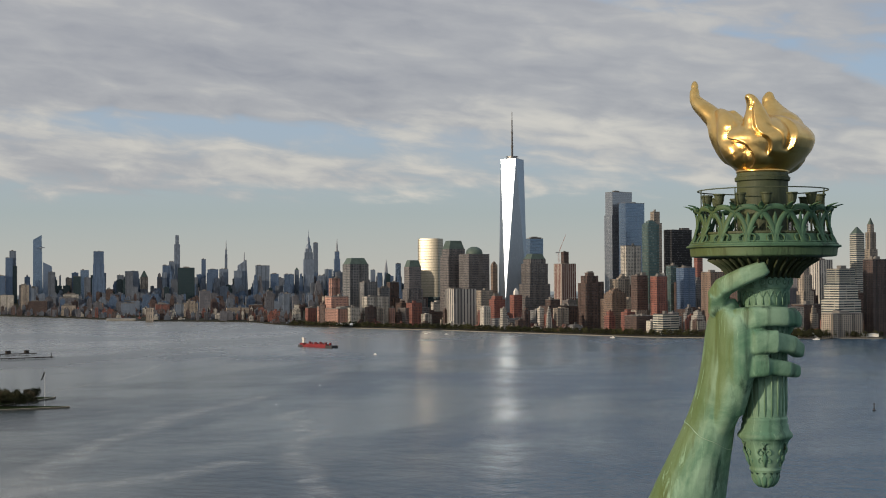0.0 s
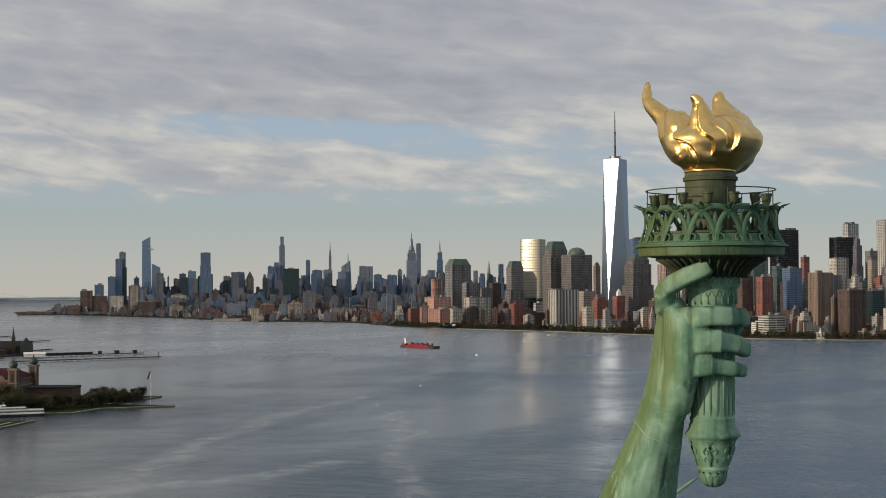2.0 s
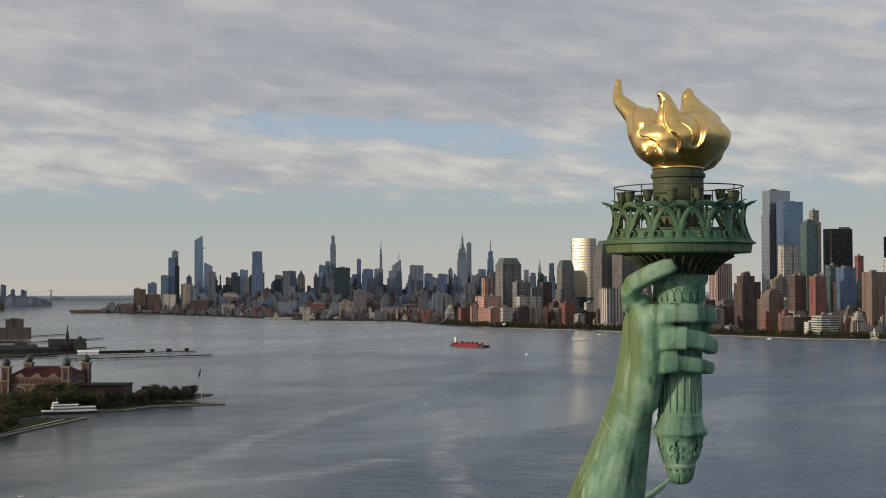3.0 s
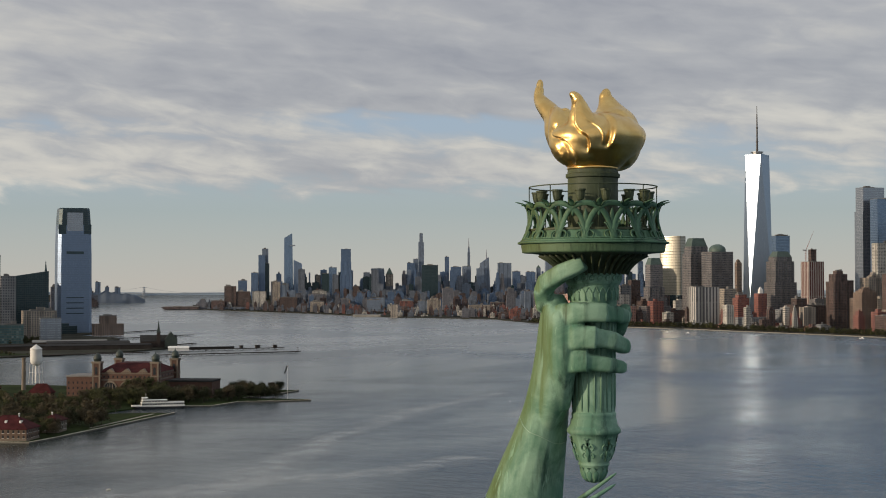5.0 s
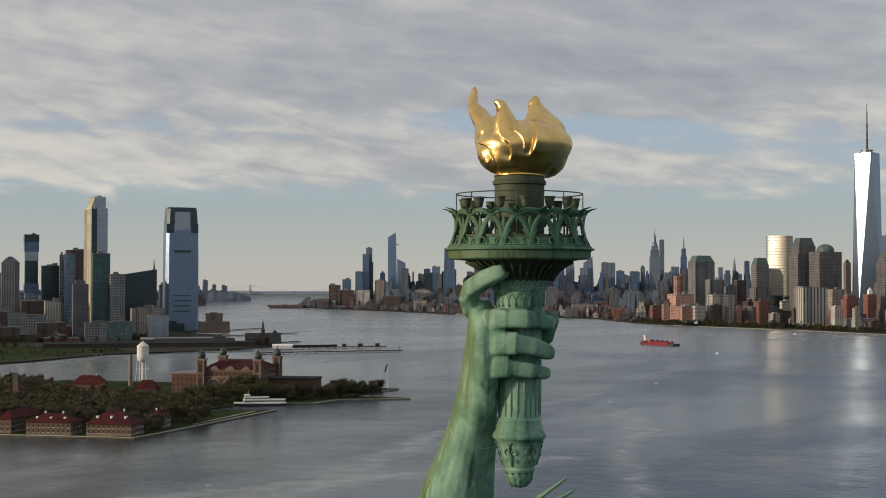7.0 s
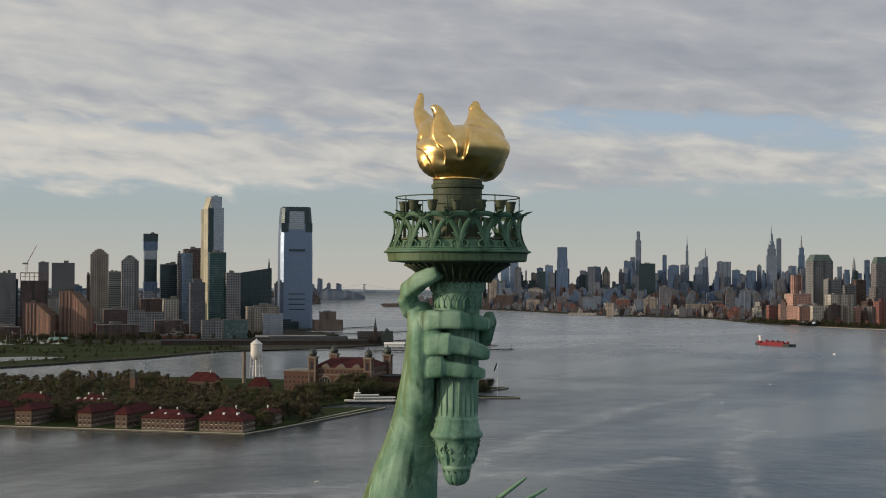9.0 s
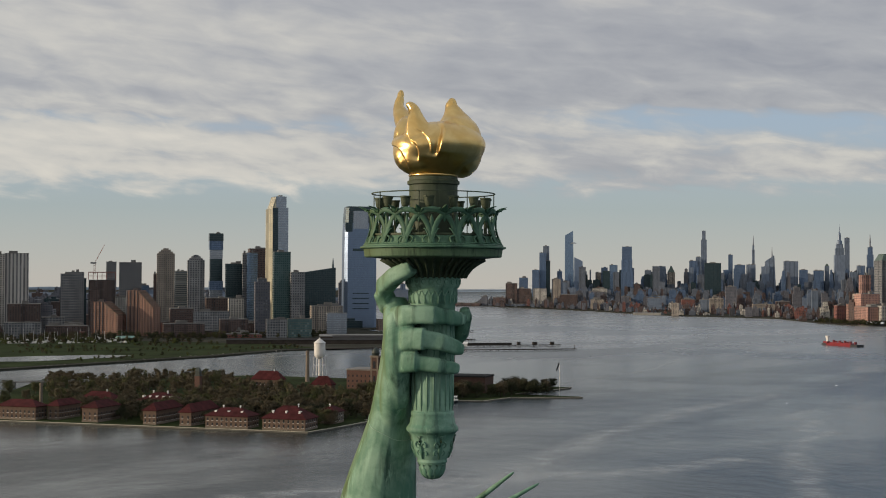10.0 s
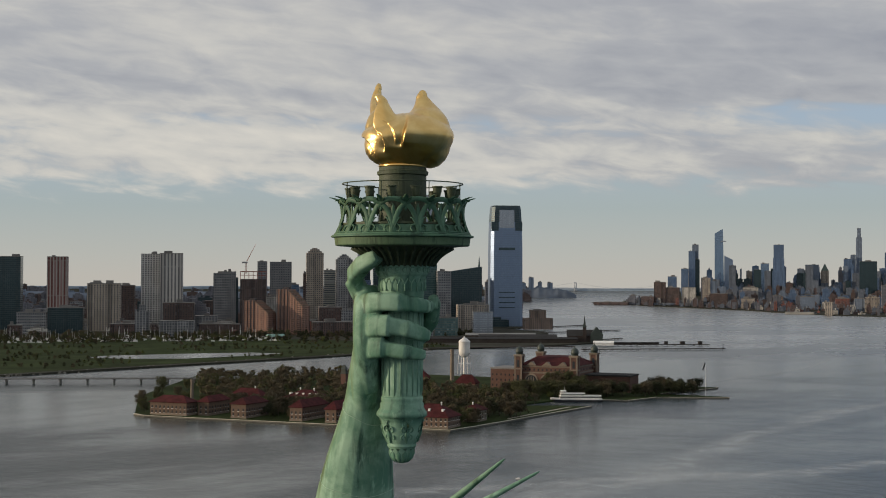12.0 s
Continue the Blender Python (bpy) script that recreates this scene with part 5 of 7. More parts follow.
def harbour_tower():
    """The tall waterfront tower with clipped corners, drawn in towards a dark, notched crown."""
    w, d, c = 64.0, 50.0, 6.0
    plan = [(-w / 2 + c, -d / 2), (w / 2 - c, -d / 2), (w / 2, -d / 2 + c), (w / 2, d / 2 - c), (w / 2 - c, d / 2), (-w / 2 + c, d / 2), (-w / 2, d / 2 - c), (-w / 2, -d / 2 + c)]

    def loft(rows, mat, name, label="", parent=None):
        bm = bmesh.new()
        rings = [[bm.verts.new((x * k, y * k, z)) for x, y in plan] for z, k in rows]
        for a, b in zip(rings, rings[1:]):
            for i in range(8):
                bm.faces.new((a[i], a[(i + 1) % 8], b[(i + 1) % 8], b[i]))
        bm.faces.new(rings[0][::-1])
        bm.faces.new(rings[-1])
        metres(bm)
        if parent:
            return part(name, bm, mat, parent, label)
        return thing(name, bm, mat, place(872, 2671, 0, 190), label, "skyscraper")

    ob = loft(((2, 1.02), (30, 1.0), (150, 0.99), (185, 0.97), (207, 0.945)), M["glass_clear"], "harbour_tower", "tall pale blue glass tower with a dark notched crown")
    crown = loft(((207, 0.945), (225, 0.915), (237, 0.88), (240, 0.85)), M["glass_dark"], "crown", "dark glass crown", ob)
    bm = bmesh.new()
    box(bm, -15, 15, -24.4, -10, 196, 231, 0.98)
    metres(bm)
    part("crown_panel", bm, M["glass_slate"], crown, "pale glass panel set in the dark crown")
    for s in (-1, 1):
        bm = bmesh.new()
        box(bm, s * 23.5 - 7, s * 23.5 + 7, -24.2, -8, 190, 208)
        metres(bm)
        part("shoulder", bm, M["glass_dark"], crown, "dark shoulder of the crown")
    for z0, z1 in ((152, 157), (38, 40), (48, 50), (58, 60), (68, 70)):
        bm = bmesh.new()
        box(bm, -16, 16, -25.6, -24.0, z0, z1)
        part("louvre", bm, M["glass_dark"], ob, "dark louvre band")


def split_tower():
    """The slim tower with a cream sunlit flank, a dark glass groove and a slate glass front."""
    ob = thing("split_tower", None, None, place(644.7, 2446.7, 0, 176), "slim tower with a cream flank and dark and slate glass front", "skyscraper", "city buildings")
    bm = bmesh.new()
    box(bm, -14, 14, -20, 20, 2, 221)
    metres(bm)
    part("body", bm, M["cream_panel"], ob, "cream panelled body")
    bm = bmesh.new()
    box(bm, -14.3, -4.5, -20.5, -19.9, 60, 222)
    metres(bm)
    part("groove", bm, M["glass_dark"], ob, "dark glass groove")
    bm = bmesh.new()
    box(bm, -4.5, 14.3, -20.8, -19.9, 60, 223)
    metres(bm)
    part("glass_front", bm, M["glass_slate"], ob, "slate glass front")
    bm = bmesh.new()
    box(bm, -6, 13, -14, 14, 221, 243)
    metres(bm)
    top = part("upper_block", bm, M["glass_slate"], ob)
    bm = bmesh.new()
    v = [bm.verts.new(p) for p in ((-13, -14, 221), (-6.1, -14, 221), (-6.1, 14, 221), (-13, 14, 221), (-6.1, -14, 242), (-6.1, 14, 242))]
    for f in ((3, 2, 1, 0), (0, 1, 4), (2, 3, 5), (1, 2, 5, 4), (0, 4, 5, 3)):
        bm.faces.new([v[i] for i in f])
    metres(bm)
    part("sloping_crown", bm, M["cream_panel"], top)
    bm = bmesh.new()
    box(bm, 3, 9, -4, 4, 243, 245.5)
    part("roof_unit", bm, M["roof_grey"], top)


def stepped_block(x, y, wide, top):
    """A brick block whose roof comes down in steps to one side."""
    n = 9
    w = wide / 1.16
    bm = bmesh.new()
    box(bm, -w / 2, -w * 0.05, -w * 0.33, w * 0.33, 2, top)
    metres(bm)
    ob = thing("stepped_block", bm, M["brick_orange"], place(x, y, 0, 214), "orange-brown brick block with a stair-stepped roof", "building", "stepped brick blocks")
    for k in range(n):
        x0 = -w * 0.05 + w * 0.55 * k / n
        bm = bmesh.new()
        box(bm, x0, x0 + w * 0.55 / n, -w * 0.33, w * 0.33, 2, top - (k + 1) * (top * 0.36) / n)
        metres(bm)
        bay = part("bay", bm, M["brick_orange"], ob)
        bm = bmesh.new()
        box(bm, x0, x0 + w * 0.55 / n, -w * 0.335, w * 0.335, top - (k + 1) * (top * 0.36) / n, top - (k + 1) * (top * 0.36) / n + 1.0)
        part("parapet", bm, M["limestone"], bay)
    for k in range(4):
        bm = bmesh.new()
        cx = -w * 0.47 + w * 0.40 * k / 3
        box(bm, cx - 0.8, cx + 0.8, -w * 0.33 - 0.7, -w * 0.33, 2, top)
        part("pier", bm, M["brick_orange"], ob)
    bm = bmesh.new()
    box(bm, -w * 0.35, -w * 0.15, -w * 0.1, w * 0.1, top, top + 4)
    part("roof", bm, M["brick_orange"], ob)


def stacked_tower():
    ob = tower(614, 2802, 26, 184, "glass_dark", grid=188, deep=0.9, name="stacked_tower", label="dark glass tower of shifted stacked boxes")
    for z0, z1, s, mt in ((52, 74, 1.1, "glass_slate"), (74, 92, 1.2, "steel_blue"), (136, 154, 1.12, "glass_slate"), (154, 172, 1.2, "steel_blue"), (172, 187, 1.24, "glass_dark")):
        bm = bmesh.new()
        box(bm, -11.2 * s, 11.2 * s, -10.2 * s, 10.2 * s, z0, z1)
        metres(bm)
        part("shifted_box", bm, M[mt], ob)


def crane(x, y, base, top, reach, az):
    """A luffing tower crane: mast, slewing cab and a raised jib."""
    bm = bmesh.new()
    for sx in (-1, 1):
        for sy in (-1, 1):
            box(bm, sx * 1.2 - 0.3, sx * 1.2 + 0.3, sy * 1.2 - 0.3, sy * 1.2 + 0.3, base, base + (top - base) * 0.35)
    z = base
    while z < base + (top - base) * 0.35:
        box(bm, -1.3, 1.3, -1.3, 1.3, z, z + 0.4)
        z += 3
    ob = thing("crane", bm, M["rust_red"], place(x, y, 0, az), "lattice tower crane with its jib raised", "crane")
    zc = base + (top - base) * 0.35
    bm = bmesh.new()
    box(bm, -7, 3, -1.5, 1.5, zc, zc + 3)
    part("cab", bm, M["steel"], ob)
    bm = bmesh.new()
    for off in (-0.6, 0.6):
        sweep(bm, [(Vector((1, off, zc + 2)), 0.35, 0.35), (Vector((reach, off * 0.4, top)), 0.25, 0.25)], 6)
    sweep(bm, [(Vector((1, 0, zc + 4)), 0.3, 0.3), (Vector((reach, 0, top + 0.5)), 0.2, 0.2)], 6)
    part("jib", bm, M["rust_red"], ob)


M["glass_tall"] = facade("glass_tall", (0.20, 0.25, 0.31), (0.26, 0.32, 0.40), 1.5, 4.0, 0.96, 0.97, 0.36, 0.92, 0.4, 0.1)
great_tower()
empire()
curved_tower(2541, 2838, 62.5, 218)
harbour_tower()
split_tower()
stacked_tower()
stepped_block(340, 2365, 54, 58)
stepped_block(395, 2356, 55, 77)
wedge_tower(3604, 7201, 52, 372, 345, "glass_blue", 300, name="slant_tower", label="tall blue glass tower with a slanting top and jutting deck", lean=0.3)
wedge_tower(3603, 7085, 50, 200, 222, "glass_clear", name="slant_tower", label="pale glass tower with a slanting roof", lean=0.2)
tower(3703, 6719, 64, 274, "steel_blue", tiers=((1, 0.5), (0.9, 0.75), (0.82, 1)), label="tapering dark blue glass tower")
tower(5319, 8552, 40, 440, "haze_grey", tiers=((1, 0.86), (0.6, 1)), label="very slim supertall tower, distance haze in its colour", deep=0.6)
mast(tower(5601, 8369, 19, 340, "haze_grey", tiers=((1, 0.9), (0.7, 1)), deep=0.8, label="needle-thin tower, distance haze in its colour"), 340, 408, 4, 1)
mast(wedge_tower(4679, 6820, 60, 240, 205, "haze_grey", name="slant_tower", label="faceted grey glass tower with a thin spire", lean=0.35), 222, 285, 4, 0.8, 8, 0)
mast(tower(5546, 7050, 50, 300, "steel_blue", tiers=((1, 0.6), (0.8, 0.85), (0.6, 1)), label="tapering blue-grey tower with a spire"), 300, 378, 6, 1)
mast(tower(5823, 6901, 34, 165, "haze_grey", tiers=((1, 0.75), (0.7, 1)), label="stepped tower with a tapering crown"), 165, 250, 11, 0.5)
tower(2125, 2425, 72, 42, "granite", deep=0.6)
tower(2140, 2445, 59, 136, "granite", tiers=((1, 0.45), (0.8, 0.62), (0.66, 1)), roof="mansard", cap=15, label="stepped brown granite and glass office tower")
tower(2790, 2382, 74, 328, "glass_slate", deep=0.5, tiers=((1, 0.82), (0.92, 1)), label="tall grey glass office tower")
tower(2773, 2325, 64, 297, "glass_blue", deep=0.5, label="sheer blue glass office tower")
mast(wedge_tower(739, 2514, 64, 118, 108, "glass_dark", grid=190, name="slant_block", label="dark glass block with a pointed fin"), 100, 137, 3, 0.3, 30, 0, "fin", "glass_dark")
crane(341, 2546, 104, 156, 17, 190)
crane(2526, 2348, 145, 215, 18, 225)
# ---- the islet with brick halls, trees and a sea wall ----
ISLE = [(54, 1000), (60, 985), (179, 891), (240, 842), (262, 860), (389, 979), (372, 992), (330, 1000), (396, 1046), (436, 1019), (470, 1042), (527, 1026), (530, 1034), (490, 1075), (562, 1120), (568, 1128), (480, 1235), (338, 1372), (134, 1380), (66, 1150)]
# fits islet buildings and trees to the camera's view, scaled out onto lower ground
SET_BACK = Matrix.Translation(HOME) @ Matrix.Scale(1.0147, 4) @ Matrix.Translation(-HOME)
islet = land("ground_islet", ISLE, 0.9, M["grass"], "grassy islet behind a low stone sea wall")


def wall_along(name, pts, width, z0, z1, mat, label, category="wall", parent=None, kind="structure"):
    bm = bmesh.new()
    for (x0, y0), (x1, y1) in zip(pts, pts[1:]):
        d = Vector((x1 - x0, y1 - y0, 0)).normalized()
        s = Vector((-d.y, d.x, 0)) * width / 2
        a, b = Vector((x0, y0, 0)) - d * width / 2, Vector((x1, y1, 0)) + d * width / 2
        v = [bm.verts.new((*p.xy, z)) for z in (z0, z1) for p in (a - s, b - s, b + s, a + s)]
        for f in ((3, 2, 1, 0), (4, 5, 6, 7), (0, 1, 5, 4), (1, 2, 6, 5), (2, 3, 7, 6), (3, 0, 4, 7)):
            bm.faces.new([v[i] for i in f])
    return thing(name, bm, mat, label=label, category=category, kind=kind)


M["coping"] = plain("coping", (0.36, 0.33, 0.27), 0.9, scale=0.15)
M["wall_stone"] = plain("wall_stone", (0.10, 0.095, 0.08), 0.95, scale=0.2, vary=0.35)
for run in (ISLE[:6], ISLE[8:12], ISLE[13:16]):
    wall_along("wall_coping", run, 1.3, 0.95, 1.25, M["coping"], "pale stone coping on the sea wall")
wall_along("sea_wall", ISLE[:6], 1.1, -2, 0.95, M["wall_stone"], "long pale stone sea wall round the islet")
wall_along("sea_wall", [ISLE[8], ISLE[9], ISLE[10], ISLE[11]], 1.1, -2, 0.95, M["wall_stone"], "pale stone quay wall beside the ferry slip")
wall_along("sea_wall", [ISLE[13], ISLE[14], ISLE[15]], 1.1, -2, 0.95, M["wall_stone"], "pale stone breakwater at the islet's end")
wall_along("path", [(300, 905), (330, 935), (372, 978)], 2.2, 0.8, 1.0, M["coping"], "pale gravel path across the lawn", "path")

bm = bmesh.new()
box(bm, -0.55, 0.55, -0.06, 0.0, 0, 1.75)
WINDOW = mesh_of("window", bm, M["window_dark"])
bm = bmesh.new()
box(bm, -0.75, 0.75, -0.14, 0.0, -0.18, 0.0)
SILL = mesh_of("sill", bm, M["white_paint"])


def hall(x, y, w, d, eave, ridge, wall="brick_plain", az=219, dormers=0, vents=0, label="tan brick hall with a hipped red tile roof", every=3.1):
    """A two-storey hall: its near corner, front, depth, eaves and ridge."""
    ob = thing("brick_hall", None, None, SET_BACK @ place(x, y, 0, az), label, "building", "halls on the islet")
    bm = bmesh.new()
    box(bm, -w, 0, 0, d, 2.3, eave)
    wl = part("wall", bm, M[wall], ob)
    bm = bmesh.new()
    box(bm, -w - 0.12, 0.12, -0.12, d + 0.12, 2.3, 3.5)
    part("plinth", bm, M["limestone"], ob)
    bm = bmesh.new()
    o, run = 0.9, min(w, d) / 2
    lo = [bm.verts.new(v) for v in ((-w - o, -o, eave), (o, -o, eave), (o, d + o, eave), (-w - o, d + o, eave))]
    und = [bm.verts.new((v.co.x, v.co.y, eave - 0.35)) for v in lo]
    hi = [bm.verts.new(v) for v in (((-w + run, d / 2, ridge), (-run, d / 2, ridge)) if w >= d else ((-w / 2, run, ridge), (-w / 2, d - run, ridge)))]
    if w >= d:
        fs = ((lo[0], lo[1], hi[1], hi[0]), (lo[1], lo[2], hi[1]), (lo[2], lo[3], hi[0], hi[1]), (lo[3], lo[0], hi[0]))
    else:
        fs = ((lo[0], lo[1], hi[0]), (lo[1], lo[2], hi[1], hi[0]), (lo[2], lo[3], hi[1]), (lo[3], lo[0], hi[0], hi[1]))
    for f in fs:
        bm.faces.new(f)
    for i in range(4):
        bm.faces.new((und[i], und[(i + 1) % 4], lo[(i + 1) % 4], lo[i]))
    bm.faces.new(und[::-1])
    rf = part("roof", bm, M["roof_red"], ob, "hipped red tile roof with wide eaves")
    for base in ((3.9, 7.0) if eave > 8.8 else (4.2,)):
        for n, length, turn in ((int(w / every), w, 0), (int(d / every), d, 1)):
            for k in range(n):
                p = (k + 0.5) * length / n
                m4 = pose(-p, -0.005, base) if not turn else pose(0.005, p, base, 0, 0, 90)
                wn = part("window", WINDOW, None, wl, m=m4)
                part("sill", SILL, None, wl, m=m4)
    rnd = random.Random(int(x + y))
    for k in range(dormers):
        bm = bmesh.new()
        cx = -w * (k + 0.6) / (dormers + 0.2)
        zt = eave + (ridge - eave) * 0.62
        yb = d / 2 * 0.40
        box(bm, cx - 0.65, cx + 0.65, yb - 0.3, yb + 2.6, eave + (ridge - eave) * 0.2, zt)
        part("dormer", bm, M["white_paint"], rf, "small pale dormer")
    for k in range(vents):
        bm = bmesh.new()
        cx = -w * (0.3 + 0.4 * k) if w >= d else -w / 2
        cy = d / 2 if w >= d else d * (0.3 + 0.4 * k)
        lathe(bm, [(0.35, ridge - 1.2), (0.35, ridge + 0.5), (0.6, ridge + 0.55), (0.6, ridge + 1.0), (0.2, ridge + 1.4), (0, ridge + 1.45)], 10, cx, cy)
        part("ventilator", bm, M["white_paint"], rf, "white roof ventilator")
    return ob


M["brick_plain"] = plain("brick_plain", (0.118, 0.078, 0.056), 0.9, scale=0.6, vary=0.2)
M["brick_grey"] = plain("brick_grey", (0.20, 0.17, 0.135), 0.9, scale=0.6, vary=0.2)
hall(86.2, 961, 29.7, 13.5, 11.4, 15.6, label="long tan brick hall with a low red hipped roof")
hall(101, 959, 8.4, 27, 11.8, 15.6)
hall(123, 933, 11.7, 29, 12.0, 16.1)
hall(156.5, 905.5, 9.4, 36, 11.6, 16.2)
hall(176, 889, 8.2, 39, 11.3, 16.4)
hall(206, 860, 29.5, 16.5, 10.2, 15.0, dormers=3, vents=2, label="tan brick hall with red roof, dormers and white ventilators")
hall(237, 836.5, 29.2, 20, 9.6, 17.0, dormers=3, vents=1, label="tan brick hall with a steep red roof and pale dormers")
hall(268, 874, 10.8, 16, 9.8, 13.6, "brick_grey", vents=1, label="square grey-brown brick house with a dull roof")
hall(180, 976, 28, 20, 11.0, 16.4, dormers=5, vents=2, label="brick hall among trees with a red roof and white dormers")
hall(307, 1157, 27, 10, 11.5, 18.5, vents=1)
hall(335, 1102, 17.5, 9, 10.2, 17.2)
hall(144, 1010, 26, 12, 11.0, 16.0, vents=1)


def arch_shape(bm, cx, w, z0, spring, y0, y1, seg=12):
    """A round-headed block standing on a wall."""
    pts = [(cx - w / 2, z0), (cx + w / 2, z0)] + [(cx + w / 2 * math.cos(a), spring + w / 2 * math.sin(a)) for a in (math.pi * k / seg for k in range(seg + 1))]
    fr, bk = [bm.verts.new((x, y0, z)) for x, z in pts], [bm.verts.new((x, y1, z)) for x, z in pts]
    bm.faces.new(fr)
    bm.faces.new(bk[::-1])
    for i in range(len(pts)):
        j = (i + 1) % len(pts)
        bm.faces.new((fr[i], bk[i], bk[j], fr[j]))


def great_hall():
    ob = thing("great_hall", None, None, SET_BACK @ place(416.6, 1085.4, 0, 219), "ornate red brick and limestone hall with four domed towers", "building")
    w, d, eave, ridge = 49.0, 54.0, 24.0, 31.0
    M["hall_brick"] = plain("hall_brick", (0.095, 0.05, 0.038), 0.9, scale=0.4, vary=0.2)
    bm = bmesh.new()
    box(bm, -w, 0, 0, d, 2.3, eave)
    wl = part("wall", bm, M["hall_brick"], ob, "red brick wall with limestone bands")
    for z0, z1 in ((2.3, 7.2), (17.4, 18.6), (22.6, 24.2)):
        bm = bmesh.new()
        box(bm, -w - 0.25, 0.25, -0.25, d + 0.25, z0, z1)
        part("stone_band", bm, M["limestone"], wl)
    bm = bmesh.new()
    lo = [bm.verts.new(v) for v in ((-w - 0.8, -0.8, eave), (0.8, -0.8, eave), (0.8, d + 0.8, eave), (-w - 0.8, d + 0.8, eave))]
    hi = [bm.verts.new(v) for v in ((-w * 0.78, d * 0.28, ridge), (-w * 0.22, d * 0.28, ridge), (-w * 0.22, d * 0.72, ridge), (-w * 0.78, d * 0.72, ridge))]
    for i in range(4):
        j = (i + 1) % 4
        bm.faces.new((lo[i], lo[j], hi[j], hi[i]))
    bm.faces.new(hi)
    bm.faces.new(lo[::-1])
    rf = part("roof", bm, M["roof_red"], ob, "dark red hipped roof")
    for k in range(3):
        bm = bmesh.new()
        cx = -w * (0.22 + 0.28 * k)
        v = [bm.verts.new(p) for p in ((cx - 4.5, -0.6, eave), (cx + 4.5, -0.6, eave), (cx, -0.6, eave + 3.2), (cx, 9, eave + 3.0))]
        for f in ((0, 1, 2), (1, 3, 2), (0, 2, 3), (0, 3, 1)):
            bm.faces.new([v[i] for i in f])
        part("gable", bm, M["limestone"], rf, "pale stone gable")
        bm = bmesh.new()
        arch_shape(bm, cx, 11.4, 7.2, 11.6, -0.55, 0.4, 16)
        part("arch_surround", bm, M["limestone"], wl, "limestone arch surround")
        bm = bmesh.new()
        arch_shape(bm, cx, 9.0, 7.2, 11.4, -0.75, 0.2, 16)
        part("arched_window", bm, M["window_dark"], wl, "great dark arched window")
        for off in (-2.2, 0, 2.2):
            bm = bmesh.new()
            box(bm, cx + off - 0.2, cx + off + 0.2, -0.95, -0.7, 7.2, 15.2 if off == 0 else 14.4)
            part("mullion", bm, M["limestone"], wl)
    for k in range(13):
        wn = part("window", WINDOW, None, wl, m=pose(-w * (k + 0.5) / 13, -0.02, 19.6))
        part("window", WINDOW, None, wl, m=pose(0.02, d * (k + 0.5) / 13, 19.6, 0, 0, 90))
        if k % 2:
            part("window", WINDOW, None, wl, m=pose(0.02, d * (k + 0.5) / 13, 11.0, 0, 0, 90))
    for cx, cy in ((-w, 0), (0, 0), (-w, d), (0, d)):
        bm = bmesh.new()
        box(bm, cx - 3.2, cx + 3.2, cy - 3.2, cy + 3.2, 2.3, 31.5)
        tw = part("corner_tower", bm, M["hall_brick"], ob, "square brick tower with limestone corners")
        for sx in (-1, 1):
            for sy in (-1, 1):
                bm = bmesh.new()
                box(bm, cx + sx * 2.75 - 0.6, cx + sx * 2.75 + 0.6, cy + sy * 2.75 - 0.6, cy + sy * 2.75 + 0.6, 2.4, 32.0)
                part("quoin", bm, M["limestone"], tw)
        for z0, z1, o in ((20.5, 21.6, 0.45), (31.5, 33.0, 0.7)):
            bm = bmesh.new()
            box(bm, cx - 3.2 - o, cx + 3.2 + o, cy - 3.2 - o, cy + 3.2 + o, z0, z1)
            part("cornice", bm, M["limestone"], tw)
        bm = bmesh.new()
        arch_shape(bm, cx, 2.2, 22.5, 27.5, cy - 3.32, cy - 3.1, 10)
        part("arched_window", bm, M["window_dark"], tw)
        bm = bmesh.new()
        arch_shape(bm, cx, 2.0, 9.0, 15.0, cy - 3.32, cy - 3.1, 10)
        part("arched_window", bm, M["window_dark"], tw)
        bm = bmesh.new()
        lathe(bm, [(2.9, 33), (2.9, 34.4), (3.3, 34.6), (3.35, 35.2)] + [(3.3 * math.cos(a), 35.4 + 4.2 * math.sin(a)) for a in (0.1, 0.35, 0.6, 0.85, 1.1, 1.3)] + [(0.5, 39.7), (0.4, 40.6), (0.15, 41.0), (0, 43)], 18, cx, cy)
        part("dome", bm, M["copper_dark"], tw, "dark copper dome with a finial", smooth=True)
    # lower wings
    for x0, x1, y0, y1, z1, nm in ((-w - 30, -w - 3.3, 10, 40, 19.5, "west"), (3.3, 42, 18, 44, 15.5, "east")):
        bm = bmesh.new()
        box(bm, x0, x1, y0, y1, 2.3, z1)
        wg = part("wing", bm, M["hall_brick"], ob, "lower side wing with a flat roof")
        bm = bmesh.new()
        box(bm, x0 - 0.6, x1 + 0.6, y0 - 0.6, y1 + 0.6, z1, z1 + 1.2)
        part("roof", bm, M["roof_grey" if nm == "west" else "roof_dark"], wg)
        n = int((x1 - x0) / 3.4)
        for k in range(n):
            for z in (5.0, 9.5, 14.0):
                if z < z1 - 2.5:
                    part("window", WINDOW, None, wg, m=pose(x0 + (x1 - x0) * (k + 0.5) / n, y0 - 0.01, z))


M["copper_dark"] = plain("copper_dark", (0.03, 0.043, 0.037), 0.55, scale=0.3)
great_hall()


